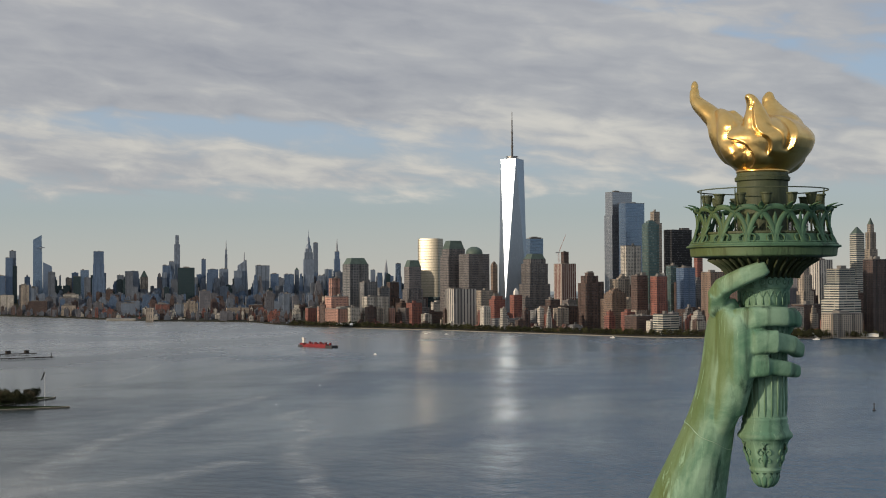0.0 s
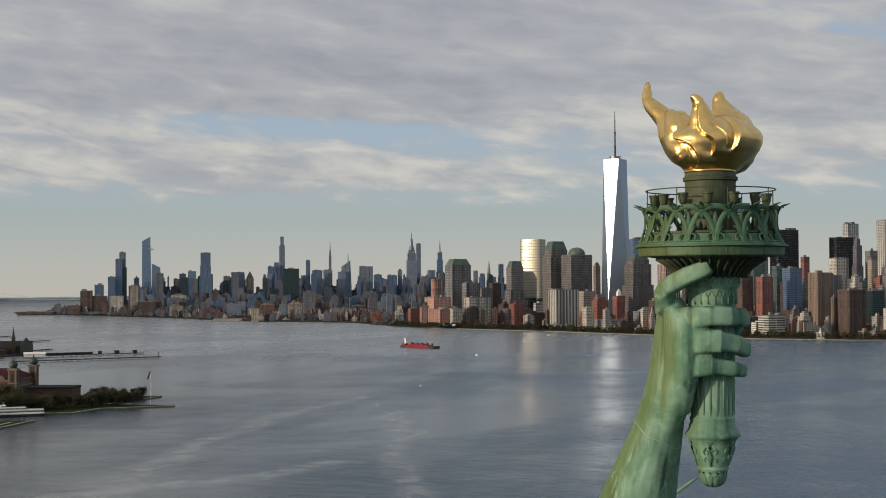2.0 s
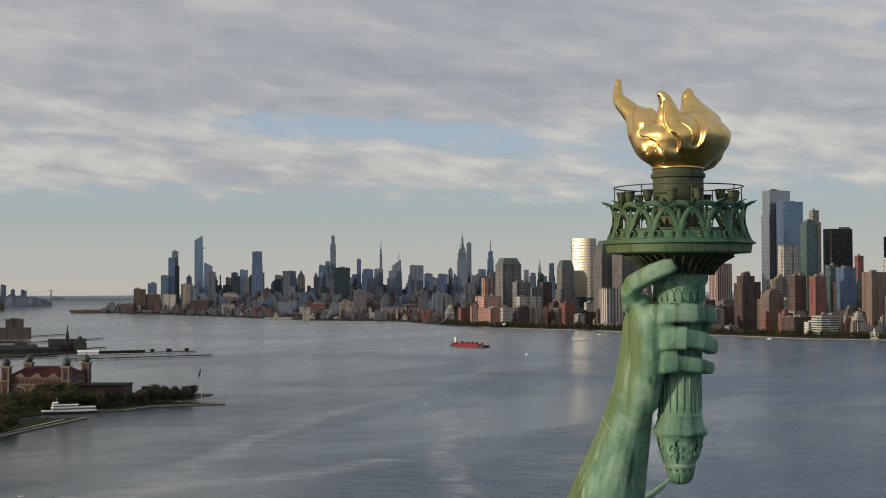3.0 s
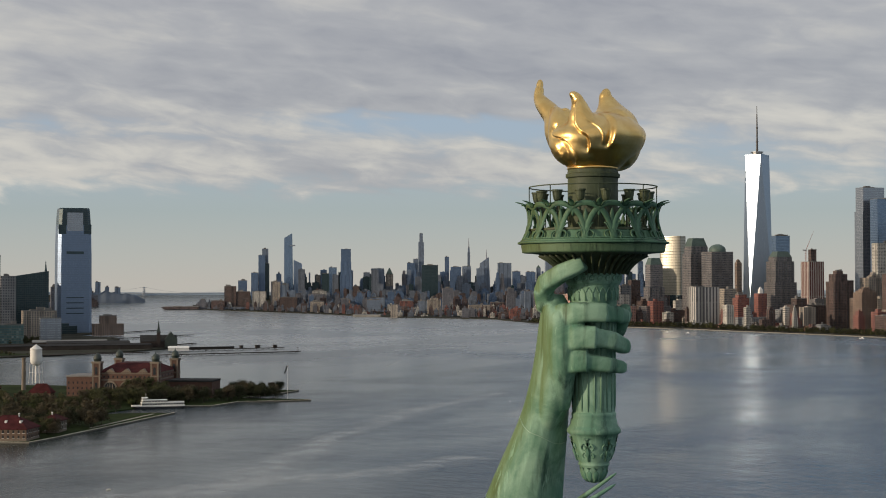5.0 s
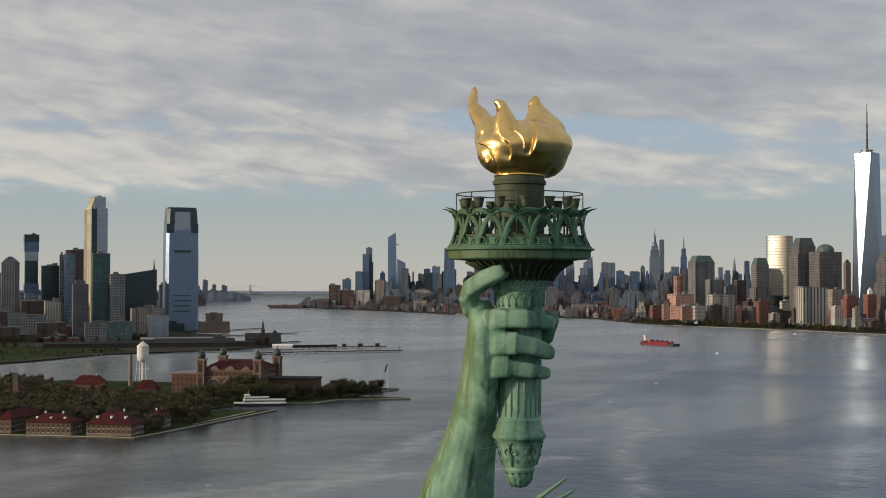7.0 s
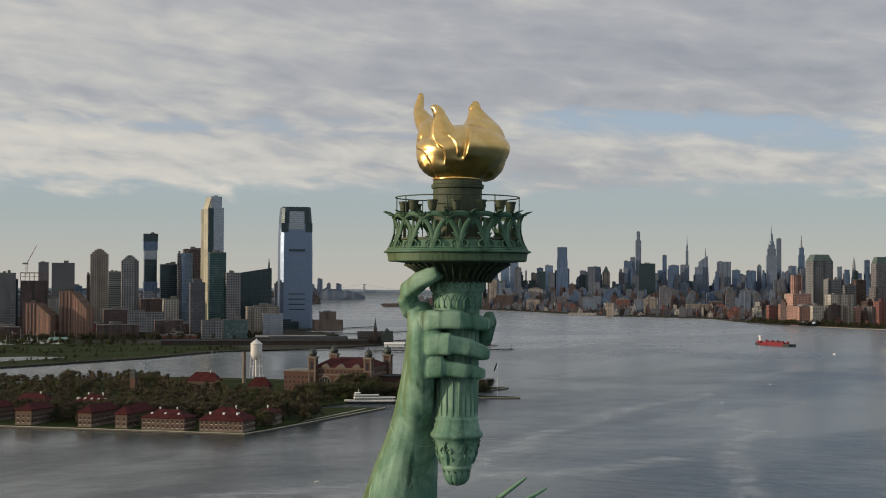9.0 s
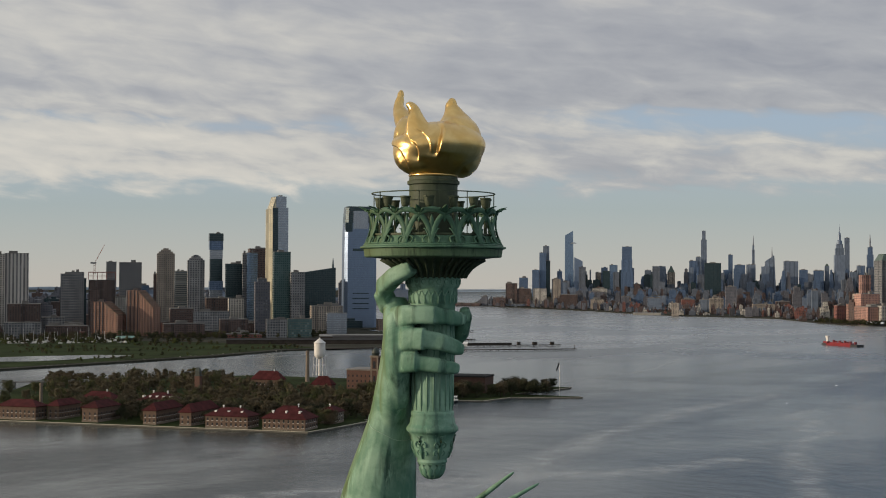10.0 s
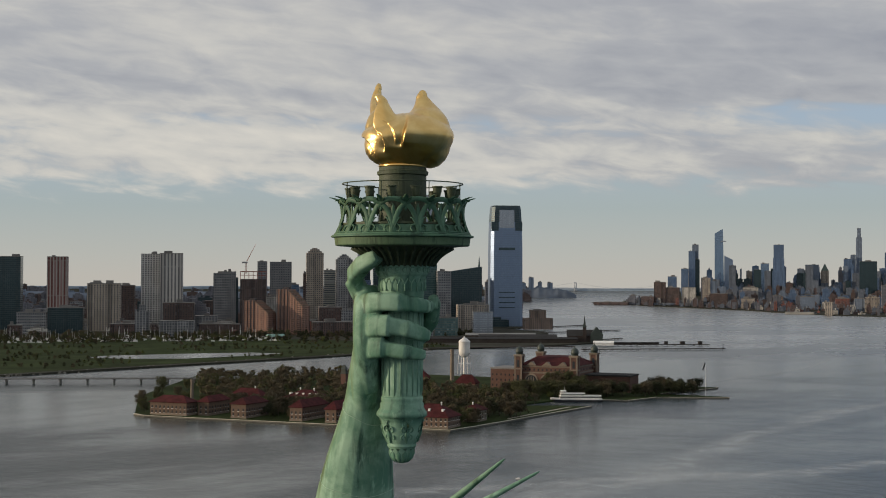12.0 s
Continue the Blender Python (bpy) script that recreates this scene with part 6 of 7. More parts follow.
def water_tower(x, y):
    ob = thing("water_tower", None, None, SET_BACK @ place(x, y, 0, 219), "white steel water tower with a conical cap", "water tower")
    bm = bmesh.new()
    lathe(bm, [(0, 18.4), (2.2, 18.8), (4.4, 20.4), (5.4, 22.6), (5.6, 24.2), (5.6, 34.0), (6.0, 34.1), (6.0, 34.5), (3.0, 37.0), (0.6, 38.6), (0.4, 39.4), (0, 39.6)], 28)
    part("tank", bm, M["white_paint"], ob, "white steel tank", smooth=False)
    bm = bmesh.new()
    lathe(bm, [(1.1, 2.2), (1.1, 18.9)], 14)
    part("riser", bm, M["white_paint"], ob, smooth=True)
    for k in range(6):
        bm = bmesh.new()
        a = radians(60 * k + 20)
        sweep(bm, [(Vector((6.6 * math.cos(a), 6.6 * math.sin(a), 2.2)), 0.22, 0.22), (Vector((5.3 * math.cos(a), 5.3 * math.sin(a), 23)), 0.2, 0.2)], 6)
        part("leg", bm, M["white_paint"], ob)
    bm = bmesh.new()
    sweep(bm, [(Vector((6.0 * math.cos(a), 6.0 * math.sin(a), 12.5)), 0.1, 0.1) for a in (2 * math.pi * k / 24 for k in range(25))], 4, caps=False)
    part("tie_ring", bm, M["white_paint"], ob)


water_tower(393, 1330)


def chimney(x, y, top, r, mat, label):
    bm = bmesh.new()
    lathe(bm, [(r * 1.25, 2.2), (r * 1.2, 5), (r, top - 1.6), (r * 1.12, top - 1.5), (r * 1.12, top), (r * 0.7, top), (r * 0.7, top - 1)], 16)
    thing("chimney", bm, M[mat], SET_BACK @ place(x, y, 0), label, "chimney")


chimney(357, 1248, 31, 1.6, "limestone", "tall round tan brick chimney")
chimney(95, 1013, 23.5, 1.05, "limestone", "tall slim pale brick chimney beside the hall")


def turret(x, y):
    bm = bmesh.new()
    box(bm, -2.3, 2.3, -2.3, 2.3, 2.3, 17)
    ob = thing("turret", bm, M["hall_brick"], SET_BACK @ place(x, y, 0, 219), "small dark brick turret rising from the trees", "turret")
    bm = bmesh.new()
    box(bm, -2.6, 2.6, -2.6, 2.6, 17, 18)
    box(bm, -1.9, 1.9, -1.9, 1.9, 18, 21)
    box(bm, -2.3, 2.3, -2.3, 2.3, 21, 24, 0.25)
    part("cap", bm, M["copper_dark"], ob)


turret(234, 1145)


# ---- trees ----
def tree_mesh(seed, tall, spread, leaf, clumps=15, leaves=46, size=0.62):
    """A tapered trunk with limbs, and a crown of many small leaf sprays in uneven clumps."""
    rnd = random.Random(seed)
    wood = bmesh.new()
    fork = tall * rnd.uniform(0.2, 0.28)
    sweep(wood, [(Vector((0, 0, -0.3)), 0.32, 0.32), (Vector((0.1, 0, fork)), 0.22, 0.22), (Vector((0.2, 0.1, tall * 0.7)), 0.09, 0.09)], 7)
    crown = bmesh.new()
    for k in range(clumps):
        a = 2 * math.pi * k / clumps * 2.4 + rnd.uniform(-0.5, 0.5)
        h = tall * rnd.uniform(0.26, 0.90)
        rad = spread * rnd.uniform(0.15, 1.0) * (1.25 - 0.75 * (h / tall))
        c = Vector((rad * math.cos(a), rad * math.sin(a), h))
        sweep(wood, [(Vector((0.1, 0, fork * rnd.uniform(0.8, 1.5))), 0.11, 0.11), (c * 0.6 + Vector((0, 0, h * 0.36)), 0.06, 0.06), (c, 0.025, 0.025)], 5)
        cs = spread * rnd.uniform(0.28, 0.5)
        for _ in range(leaves):
            o = Vector((rnd.gauss(0, 1), rnd.gauss(0, 1), rnd.gauss(0, 0.75)))
            o = o.normalized() * cs * rnd.uniform(0.35, 1.0)
            p = c + o
            nrm = (o.normalized() + Vector((rnd.uniform(-0.7, 0.7), rnd.uniform(-0.7, 0.7), rnd.uniform(-0.2, 0.9)))).normalized()
            s = nrm.orthogonal().normalized() * size * rnd.uniform(0.5, 1.2)
            u = nrm.cross(s).normalized() * size * rnd.uniform(0.4, 1.0)
            crown.faces.new([crown.verts.new(q) for q in (p - s, p - u * 0.9, p + s * 0.9, p + u)])
    return mesh_of("trunk", wood, M["bark"], True), mesh_of("crown", crown, M[leaf])


def tree_kind(seed, tall, spread, leaf, label, group, **kw):
    tr, cr = tree_mesh(seed, tall, spread, leaf, **kw)
    ob = tagged(new("tree", None), label, "tree", group)
    part("trunk", tr, None, ob)
    part("crown", cr, None, ob)
    return ob


def inside(x, y, poly):
    c = False
    for (x0, y0), (x1, y1) in zip(poly, poly[1:] + poly[:1]):
        if (y0 > y) != (y1 > y) and x < (x1 - x0) * (y - y0) / (y1 - y0) + x0:
            c = not c
    return c


FINE = dict(clumps=24, leaves=64, size=0.40)
KINDS = [tree_kind(1, 11.5, 5.4, "leaf_brown", "bare-brown budding tree on the islet", "trees", **FINE), tree_kind(2, 12.5, 5.8, "leaf_olive", "olive-green tree in early leaf", "trees", **FINE),
         tree_kind(3, 10.5, 5.2, "leaf_dark", "dense dark green tree", "trees", **FINE), tree_kind(4, 9.5, 4.8, "leaf_spring", "fresh yellow-green spring tree", "trees", **FINE),
         tree_kind(5, 13.0, 5.0, "leaf_brown", "tall brown budding tree", "trees", **FINE)]
# plainer trees for the far shores
FAR_KINDS = [tree_mesh(11 + k, tall, wide, leaf, clumps=12, leaves=26, size=0.8) for k, (tall, wide, leaf) in enumerate(((11.5, 5.2, "leaf_brown"), (12.0, 5.6, "leaf_olive"), (10.5, 5.0, "leaf_dark"), (9.5, 4.6, "leaf_spring"), (12.5, 4.8, "leaf_brown")))]
USED = [False] * len(KINDS)


def plant(k, x, y, z, scale, turn):
    m4 = SET_BACK @ Matrix.Translation((x, y, z)) @ Matrix.Rotation(turn, 4, "Z") @ Matrix.Scale(scale, 4)
    if USED[k]:
        copy_thing(KINDS[k], m4)
    else:
        KINDS[k].matrix_world = m4
        USED[k] = True


HALLS = [(86, 961, 30, 14), (101, 959, 9, 27), (123, 933, 12, 29), (156, 905, 10, 36), (176, 889, 9, 39), (206, 860, 30, 17), (237, 836, 30, 20), (268, 874, 11, 16), (180, 976, 28, 20), (307, 1157, 27, 10), (335, 1102, 18, 9), (144, 1010, 26, 12), (459, 1052, 125, 60)]


def clear(x, y, gap=4.0):
    for hx, hy, w, d in HALLS:
        a, b = (x - hx) * 0.777 - (y - hy) * 0.629, (x - hx) * 0.629 + (y - hy) * 0.777
        if -w - gap < a < gap and -gap < b < d + gap:
            return False
    return True


rnd = random.Random(11)
spots = []


def grow(count, test, kinds, lo, hi, gap):
    tries = 0
    while count and tries < 6000:
        tries += 1
        x, y = rnd.uniform(50, 570), rnd.uniform(840, 1345)
        if not inside(x, y, ISLE) or not test(x, y) or not clear(x, y) or any((x - p) ** 2 + (y - q) ** 2 < gap * gap for p, q in spots):
            continue
        spots.append((x, y))
        plant(rnd.choice(kinds), x, y, 2.3, rnd.uniform(lo, hi), rnd.uniform(0, 6.3))
        count -= 1


def depth_in(x, y):
    """Metres behind the long sea wall."""
    return (x - 60) * 0.629 + (y - 985) * 0.777


grow(150, lambda x, y: 34 < depth_in(x, y) < 105 and x + y * 0.2 < 570 and 118 < x < 350, [0, 0, 4, 1, 0, 2, 4], 0.75, 1.15, 4.6)
grow(9, lambda x, y: depth_in(x, y) > 30 and x < 118, [1, 1, 0], 0.6, 0.85, 7.0)
grow(30, lambda x, y: 8 < depth_in(x, y) < 40 and x < 300, [0, 1, 2], 0.5, 0.9, 7.0)
grow(30, lambda x, y: 345 < x < 440 and 1046 < y < 1090, [1, 0, 1, 4], 0.85, 1.15, 4.4)
grow(46, lambda x, y: 395 < x < 505 and 1035 < y < 1112, [2, 2, 0, 2], 0.75, 1.05, 4.6)
grow(22, lambda x, y: 295 < x < 400 and 1000 < y < 1060, [1, 3, 0], 0.75, 1.05, 5.5)
# tall trees before the great hall
for k, along, off, size in ((1, -7, 10, 1.3), (3, -2, 14, 1.6), (1, 5, 11, 1.6), (0, 10, 15, 1.5), (1, 16, 12, 1.45), (4, 22, 15, 1.1), (0, 36, 12, 0.75), (1, 44, 11, 0.8)):
    plant(k, 416.6 - 0.777 * along - 0.629 * off, 1085.4 + 0.629 * along - 0.777 * off, 2.3, size, along)
grow(8, lambda x, y: 490 < x < 545 and 1050 < y < 1120, [2, 0], 0.5, 0.8, 6.0)


def bent_pole(x, y, top, name, label):
    bm = bmesh.new()
    lathe(bm, [(0.14, 2.3), (0.1, top * 0.6), (0.06, top), (0, top + 0.2)], 8)
    ob = thing(name, bm, M["white_paint"], SET_BACK @ place(x, y, 0), label, "flagpole")
    bm = bmesh.new()
    rows = [(0.1, top - 0.3), (0.6, top - 2.0), (1.6, top - 4.5), (2.4, top - 6.5)]
    for (x0, z0), (x1, z1) in zip(rows, rows[1:]):
        bm.faces.new([bm.verts.new(p) for p in ((x0, 0, z0), (x1, 0.2, z1), (x1 + 0.8, -0.2, z1 + 0.8), (x0 + 0.9, 0, z0 + 0.6))])
    bmesh.ops.solidify(bm, geom=bm.faces[:], thickness=0.06)
    part("flag", bm, M["roof_dark"], ob, "small drooping dark flag")


bent_pole(510, 1033, 29, "flagpole", "slim white flagpole with a drooping flag on the breakwater")


def ferry(x, y, az):
    """A long low excursion boat: dark hull, two white decks open aft."""
    ob = thing("ferry", None, None, place(x, y, 0, az), "white two-deck excursion ferry with a dark hull at the quay", "boat")

    def hull(name, rows, mat, label):
        bm = bmesh.new()
        pts = [(-21, 0), (-18.5, -2.6), (-13, -4.2), (-6, -4.6), (17, -4.6), (19.5, -3.8), (19.5, 3.8), (17, 4.6), (-6, 4.6), (-13, 4.2), (-18.5, 2.6)]
        rings = [[bm.verts.new((px * s, py * s, z + (0.7 * max(0, -px - 10) / 11 if k else 0))) for px, py in pts] for k, (z, s) in enumerate(rows)]
        for a, b in zip(rings, rings[1:]):
            for i in range(len(pts)):
                bm.faces.new((a[i], a[(i + 1) % len(pts)], b[(i + 1) % len(pts)], b[i]))
        bm.faces.new(rings[-1])
        return part(name, bm, mat, ob, label)

    hull("hull", ((-0.5, 0.93), (0.6, 0.97), (1.7, 1.0)), M["ship_black"], "black steel hull")
    hull("bulwark", ((1.6, 1.004), (2.3, 1.015)), M["white_paint"], "white bulwark stripe")
    for x0, x1, z0, z1, nm, gap in ((-13.5, 18.5, 2.3, 4.5, "lower_deck", 2.0), (-13, 5.5, 4.7, 6.5, "upper_deck", 2.3), (-12.6, -9.2, 6.7, 8.3, "wheelhouse", 1.6)):
        bm = bmesh.new()
        box(bm, x0, x1, -3.8, 3.8, z0, z1)
        dk = part(nm, bm, M["white_paint"], ob)
        bm = bmesh.new()
        box(bm, x0 - 0.7, x1 + 0.7, -4.2, 4.2, z1, z1 + 0.2)
        part("canopy", bm, M["white_paint"], dk)
        n = max(2, int((x1 - x0) / gap))
        for k in range(n):
            bm = bmesh.new()
            cx = x0 + (x1 - x0) * (k + 0.5) / n
            box(bm, cx - gap * 0.36, cx + gap * 0.36, -3.86, -3.78, z0 + 0.75, z1 - 0.45)
            part("pane", bm, M["window_dark"], dk)
    bm = bmesh.new()
    for k in range(16):
        box(bm, 6.2 + k * 0.8 - 0.05, 6.2 + k * 0.8 + 0.05, -4.05, -3.95, 4.7, 5.7)
    box(bm, 6.0, 19.0, -4.06, -3.94, 5.62, 5.74)
    part("railing", bm, M["white_paint"], ob)
    mast(ob, 8.4, 12, 0.15, 0.05, -10, 0, "mast", "white_paint")


ferry(398, 1031, 197)


def thicket(name, spots_of, label):
    """Many far trees as one mass of trunks and leaf sprays."""
    verts, faces, mats = [], [], []
    slots = [M["bark"], M["leaf_brown"], M["leaf_olive"], M["leaf_dark"], M["leaf_spring"]]
    index = {m.name: i for i, m in enumerate(slots)}
    for kind, x, y, z, s, turn in spots_of:
        m4 = Matrix.Translation(drawn(x, y, z)) @ Matrix.Rotation(turn, 4, "Z") @ Matrix.Scale(s * shrink(x, y), 4)
        for me in FAR_KINDS[kind]:
            base = len(verts)
            verts += [m4 @ v.co for v in me.vertices]
            for p in me.polygons:
                faces.append([base + i for i in p.vertices])
                mats.append(index[me.materials[0].name])
    me = bpy.data.meshes.new(name)
    me.from_pydata(verts, [], faces)
    for m in slots:
        me.materials.append(m)
    me.polygons.foreach_set("material_index", mats)
    tagged(new(name, me), label, "trees", kind="stuff")
# ---- piers, bridge, boats and the railway terminal ----
def jetty(name, pts, width, top, label, every=9.0):
    """A timber pier on piles along the given line."""
    ob = wall_along(name, pts, width, top - 0.9, top, M["dark_timber"], label, "pier", kind="")
    bm = bmesh.new()
    lathe(bm, [(0.35, -2), (0.35, top - 0.9)], 6)
    pile = mesh_of("pile", bm, M["dark_timber"])
    for (x0, y0), (x1, y1) in zip(pts, pts[1:]):
        n = max(2, int(math.hypot(x1 - x0, y1 - y0) / every))
        d = Vector((x1 - x0, y1 - y0, 0)).normalized()
        for k in range(n + 1):
            for s in (-1, 1):
                p = Vector((x0, y0, 0)) + (Vector((x1 - x0, y1 - y0, 0))) * k / n + Vector((-d.y, d.x, 0)) * s * (width / 2 - 0.5)
                part("pile", pile, None, ob, m=Matrix.Translation(p))
    return ob


jetty("pier", [(690, 1765), (880, 1745)], 9, 2.6, "long low dark timber pier over the water")
jetty("pier", [(770, 1893), (918, 1868)], 7, 2.2, "old dark timber breakwater pier")
jetty("pier", [(830, 2330), (1010, 2420)], 6, 2.5, "thin dark pier running into the river")
jetty("pier", [(880, 2560), (1045, 2690)], 7, 2.5, "thin dark pier running into the river")
jetty("pier", [(745, 1990), (870, 2080)], 8, 2.5, "dark timber ferry pier")
rnd = random.Random(5)


def shed(x, y, w, d, h, mat, az, label, rise=2.0, roof="roof_grey", z=2.0, name="shed"):
    """A long low building with a shallow gable."""
    bm = bmesh.new()
    box(bm, -w / 2, w / 2, -d / 2, d / 2, z, z + h)
    ob = thing(name, bm, M[mat], place(x, y, 0, az), label, "building", "waterfront sheds")
    bm = bmesh.new()
    v = [bm.verts.new(p) for p in ((-w / 2 - 0.6, -d / 2 - 0.6, z + h), (w / 2 + 0.6, -d / 2 - 0.6, z + h), (w / 2 + 0.6, d / 2 + 0.6, z + h), (-w / 2 - 0.6, d / 2 + 0.6, z + h), (-w / 2 - 0.6, 0, z + h + rise), (w / 2 + 0.6, 0, z + h + rise))]
    for f in ((0, 1, 5, 4), (2, 3, 4, 5), (1, 2, 5), (3, 0, 4), (3, 2, 1, 0)):
        bm.faces.new([v[i] for i in f])
    part("roof", bm, M[roof], ob)
    return ob


M["terminal_brick"] = plain("terminal_brick", (0.045, 0.034, 0.031), 0.9, scale=0.3)
M["roof_verdigris"] = plain("roof_verdigris", (0.20, 0.34, 0.29), 0.8, scale=0.2)
shed(337, 2174, 26, 16, 4, "dark_timber", 170, "low pavilion with a pale green roof", 3.5, "roof_verdigris", 2.0, "pavilion")
shed(757, 1866, 28, 10, 4, "white_paint", 200, "white marquee roof by the pier", 2.5, "white_paint")
for x, y, w in ((908, 1869, 5), (882, 1873, 6), (858, 1877, 4)):
    shed(x, y, w, 6, 3.4, "dark_timber", 189, "small dark hut on the old pier", 1.0, "roof_dark", 2.2, "pier_hut")
shed(806, 1887, 84, 7, 2.4, "dark_timber", 189, "long dark shed on the old pier", 0.8, "roof_dark", 2.2, "pier_shed")
shed(700, 2080, 120, 40, 5, "dark_timber", 196, "long train shed with a dark roof", 3.0, "roof_dark")
shed(690, 2135, 110, 36, 5, "dark_timber", 196, "long train shed with a pale roof", 3.0, "roof_pale")
shed(610, 2010, 300, 60, 6, "dark_timber", 195, "very long low dark train shed", 1.5, "roof_dark")
jetty("pier", [(560, 1850), (700, 1850)], 12, 2.4, "broad dark quay beside the shed")


def terminal():
    ob = shed(774, 1985, 52, 26, 9, "terminal_brick", 200, "dark brick railway terminal with a steep roof and clock spire", 9.0, "roof_dark", 2.0, "terminal")
    bm = bmesh.new()
    box(bm, -2.6, 2.6, -16, -10.8, 2, 24)
    tw = part("clock_tower", bm, M["terminal_brick"], ob)
    bm = bmesh.new()
    box(bm, -2.9, 2.9, -16.3, -10.5, 24, 27, 0.8)
    box(bm, -1.9, 1.9, -15.3, -11.5, 27, 42, 0.05)
    part("spire", bm, M["copper_dark"], tw, "thin dark spire")
    bm = bmesh.new()
    v = [bm.verts.new(p) for p in ((9, -18, 2), (27, -18, 2), (27, 12, 2), (9, 12, 2), (9, -18, 14), (27, -18, 14), (27, 12, 14), (9, 12, 14), (18, -18, 25), (18, 12, 25))]
    for f in ((3, 2, 1, 0), (0, 1, 5, 8, 4), (2, 3, 7, 9, 6), (1, 2, 6, 5), (3, 0, 4, 7), (4, 8, 9, 7), (5, 6, 9, 8)):
        bm.faces.new([v[i] for i in f])
    part("gable_block", bm, M["copper_dark"], ob, "tall gabled waiting room with a dark copper roof")


terminal()


def causeway():
    """A flat road bridge on low piers."""
    a, b = Vector((-260, 1370, 0)), Vector((165, 1283, 0))
    ob = wall_along("bridge", [a.xy[:], b.xy[:]], 7, 4.3, 5.2, M["roof_grey"], "long low concrete road bridge on short piers", "bridge", kind="")
    d = (b - a).normalized()
    for s in (-1, 1):
        bm = bmesh.new()
        off = Vector((-d.y, d.x, 0)) * 3.4 * s
        sweep(bm, [(a + off + Vector((0, 0, 6.1)), 0.1, 0.12), (b + off + Vector((0, 0, 6.1)), 0.1, 0.12)], 4)
        n = 90
        for k in range(n + 1):
            p = a + (b - a) * k / n + off
            box(bm, p.x - 0.1, p.x + 0.1, p.y - 0.1, p.y + 0.1, 5.2, 6.1)
        part("railing", bm, M["steel"], ob)
    for k in range(18):
        p = a + (b - a) * (k + 0.3) / 18
        for s in (-2.4, 0, 2.4):
            bm = bmesh.new()
            q = p + Vector((-d.y, d.x, 0)) * s
            lathe(bm, [(0.55, -2), (0.55, 3.5)], 8, q.x, q.y)
            part("pillar", bm, M["concrete"], ob)
        bm = bmesh.new()
        box(bm, -1.0, 1.0, -3.2, 3.2, 3.4, 4.35)
        part("crosshead", bm, M["concrete"], ob, m=Matrix.Translation(p) @ Matrix.Rotation(math.atan2(d.y, d.x), 4, "Z"))


causeway()


def tug_and_barge():
    """A red tank barge with a pusher tug."""
    a, b = Vector((1330, 1797, 0)), Vector((1330, 1697, 0))
    d = (b - a).normalized()
    m4 = Matrix.Translation((a + b) / 2) @ Matrix.Rotation(math.atan2(d.y, d.x), 4, "Z") @ Matrix.Diagonal((0.9, 1, 1, 1))
    ob = thing("tanker_barge", None, None, m4, "red tank barge pushed by a small tug", "ship")
    bm = bmesh.new()
    pts = [(-34, -6), (40, -6), (47, -3), (47, 3), (40, 6), (-34, 6)]
    rings = [[bm.verts.new((x, y, z)) for x, y in pts] for z in (-1, 3.0)]
    for i in range(6):
        bm.faces.new((rings[0][i], rings[0][(i + 1) % 6], rings[1][(i + 1) % 6], rings[1][i]))
    bm.faces.new(rings[1])
    part("hull", bm, M["ship_red"], ob, "red barge hull")
    bm = bmesh.new()
    box(bm, 30, 47.3, -6.2, 6.2, -0.8, 3.6)
    part("bow", bm, M["ship_black"], ob, "black bow")
    bm = bmesh.new()
    box(bm, -28, 30, -4.5, 4.5, 3.0, 5.0)
    part("deck_trunk", bm, M["ship_red"], ob)
    for x, h in ((-22, 3.4), (-16, 2), (-6, 3), (-1, 1.6), (8, 3.2), (14, 2.0), (22, 2.8), (35, 2.4)):
        bm = bmesh.new()
        box(bm, x - 1.5, x + 1.5, -1.5, 1.5, 5.0 if x < 30 else 3.6, 5.0 + h)
        part("deck_gear", bm, M["ship_red"], ob)
    bm = bmesh.new()
    box(bm, -50, -34, -4.2, 4.2, -1, 2.8, 0.95)
    part("tug_hull", bm, M["ship_black"], ob, "black tug hull")
    bm = bmesh.new()
    box(bm, -47, -37, -3, 3, 2.8, 6.0)
    tg = part("tug_house", bm, M["ship_red"], ob)
    bm = bmesh.new()
    box(bm, -41, -36.5, -1.6, 1.6, 6.0, 11.5)
    part("stalk", bm, M["white_paint"], tg, "white wheelhouse stalk")
    bm = bmesh.new()
    box(bm, -42, -36, -2.3, 2.3, 11.5, 14.2)
    part("wheelhouse", bm, M["white_paint"], tg, "raised white wheelhouse")


tug_and_barge()


def small_boat(x, y, az, length=9.0):
    bm = bmesh.new()
    w = length * 0.3
    pts = [(-length / 2, 0), (-length * 0.2, -w / 2), (length / 2, -w * 0.42), (length / 2, w * 0.42), (-length * 0.2, w / 2)]
    lo, hi = [bm.verts.new((px * 0.9, py * 0.8, -0.3)) for px, py in pts], [bm.verts.new((px, py, length * 0.12)) for px, py in pts]
    for i in range(5):
        bm.faces.new((lo[i], lo[(i + 1) % 5], hi[(i + 1) % 5], hi[i]))
    bm.faces.new(hi)
    ob = thing("motor_boat", bm, M["white_paint"], place(x, y, 0, az), "small white motor boat on the water", "boat", "small boats")
    bm = bmesh.new()
    box(bm, -length * 0.12, length * 0.3, -w * 0.3, w * 0.3, length * 0.12, length * 0.3, 0.85)
    part("cabin", bm, M["white_paint"], ob)


for x, y, az, ln in ((1834, 2000, 210, 7), (1240, 1500, 90, 6), (214, 629, 200, 2.4), (660, 930, 120, 2), (820, 1080, 60, 2), (2060, 1330, 225, 12), (1900, 1640, 225, 9)):
    small_boat(x, y, az, ln)


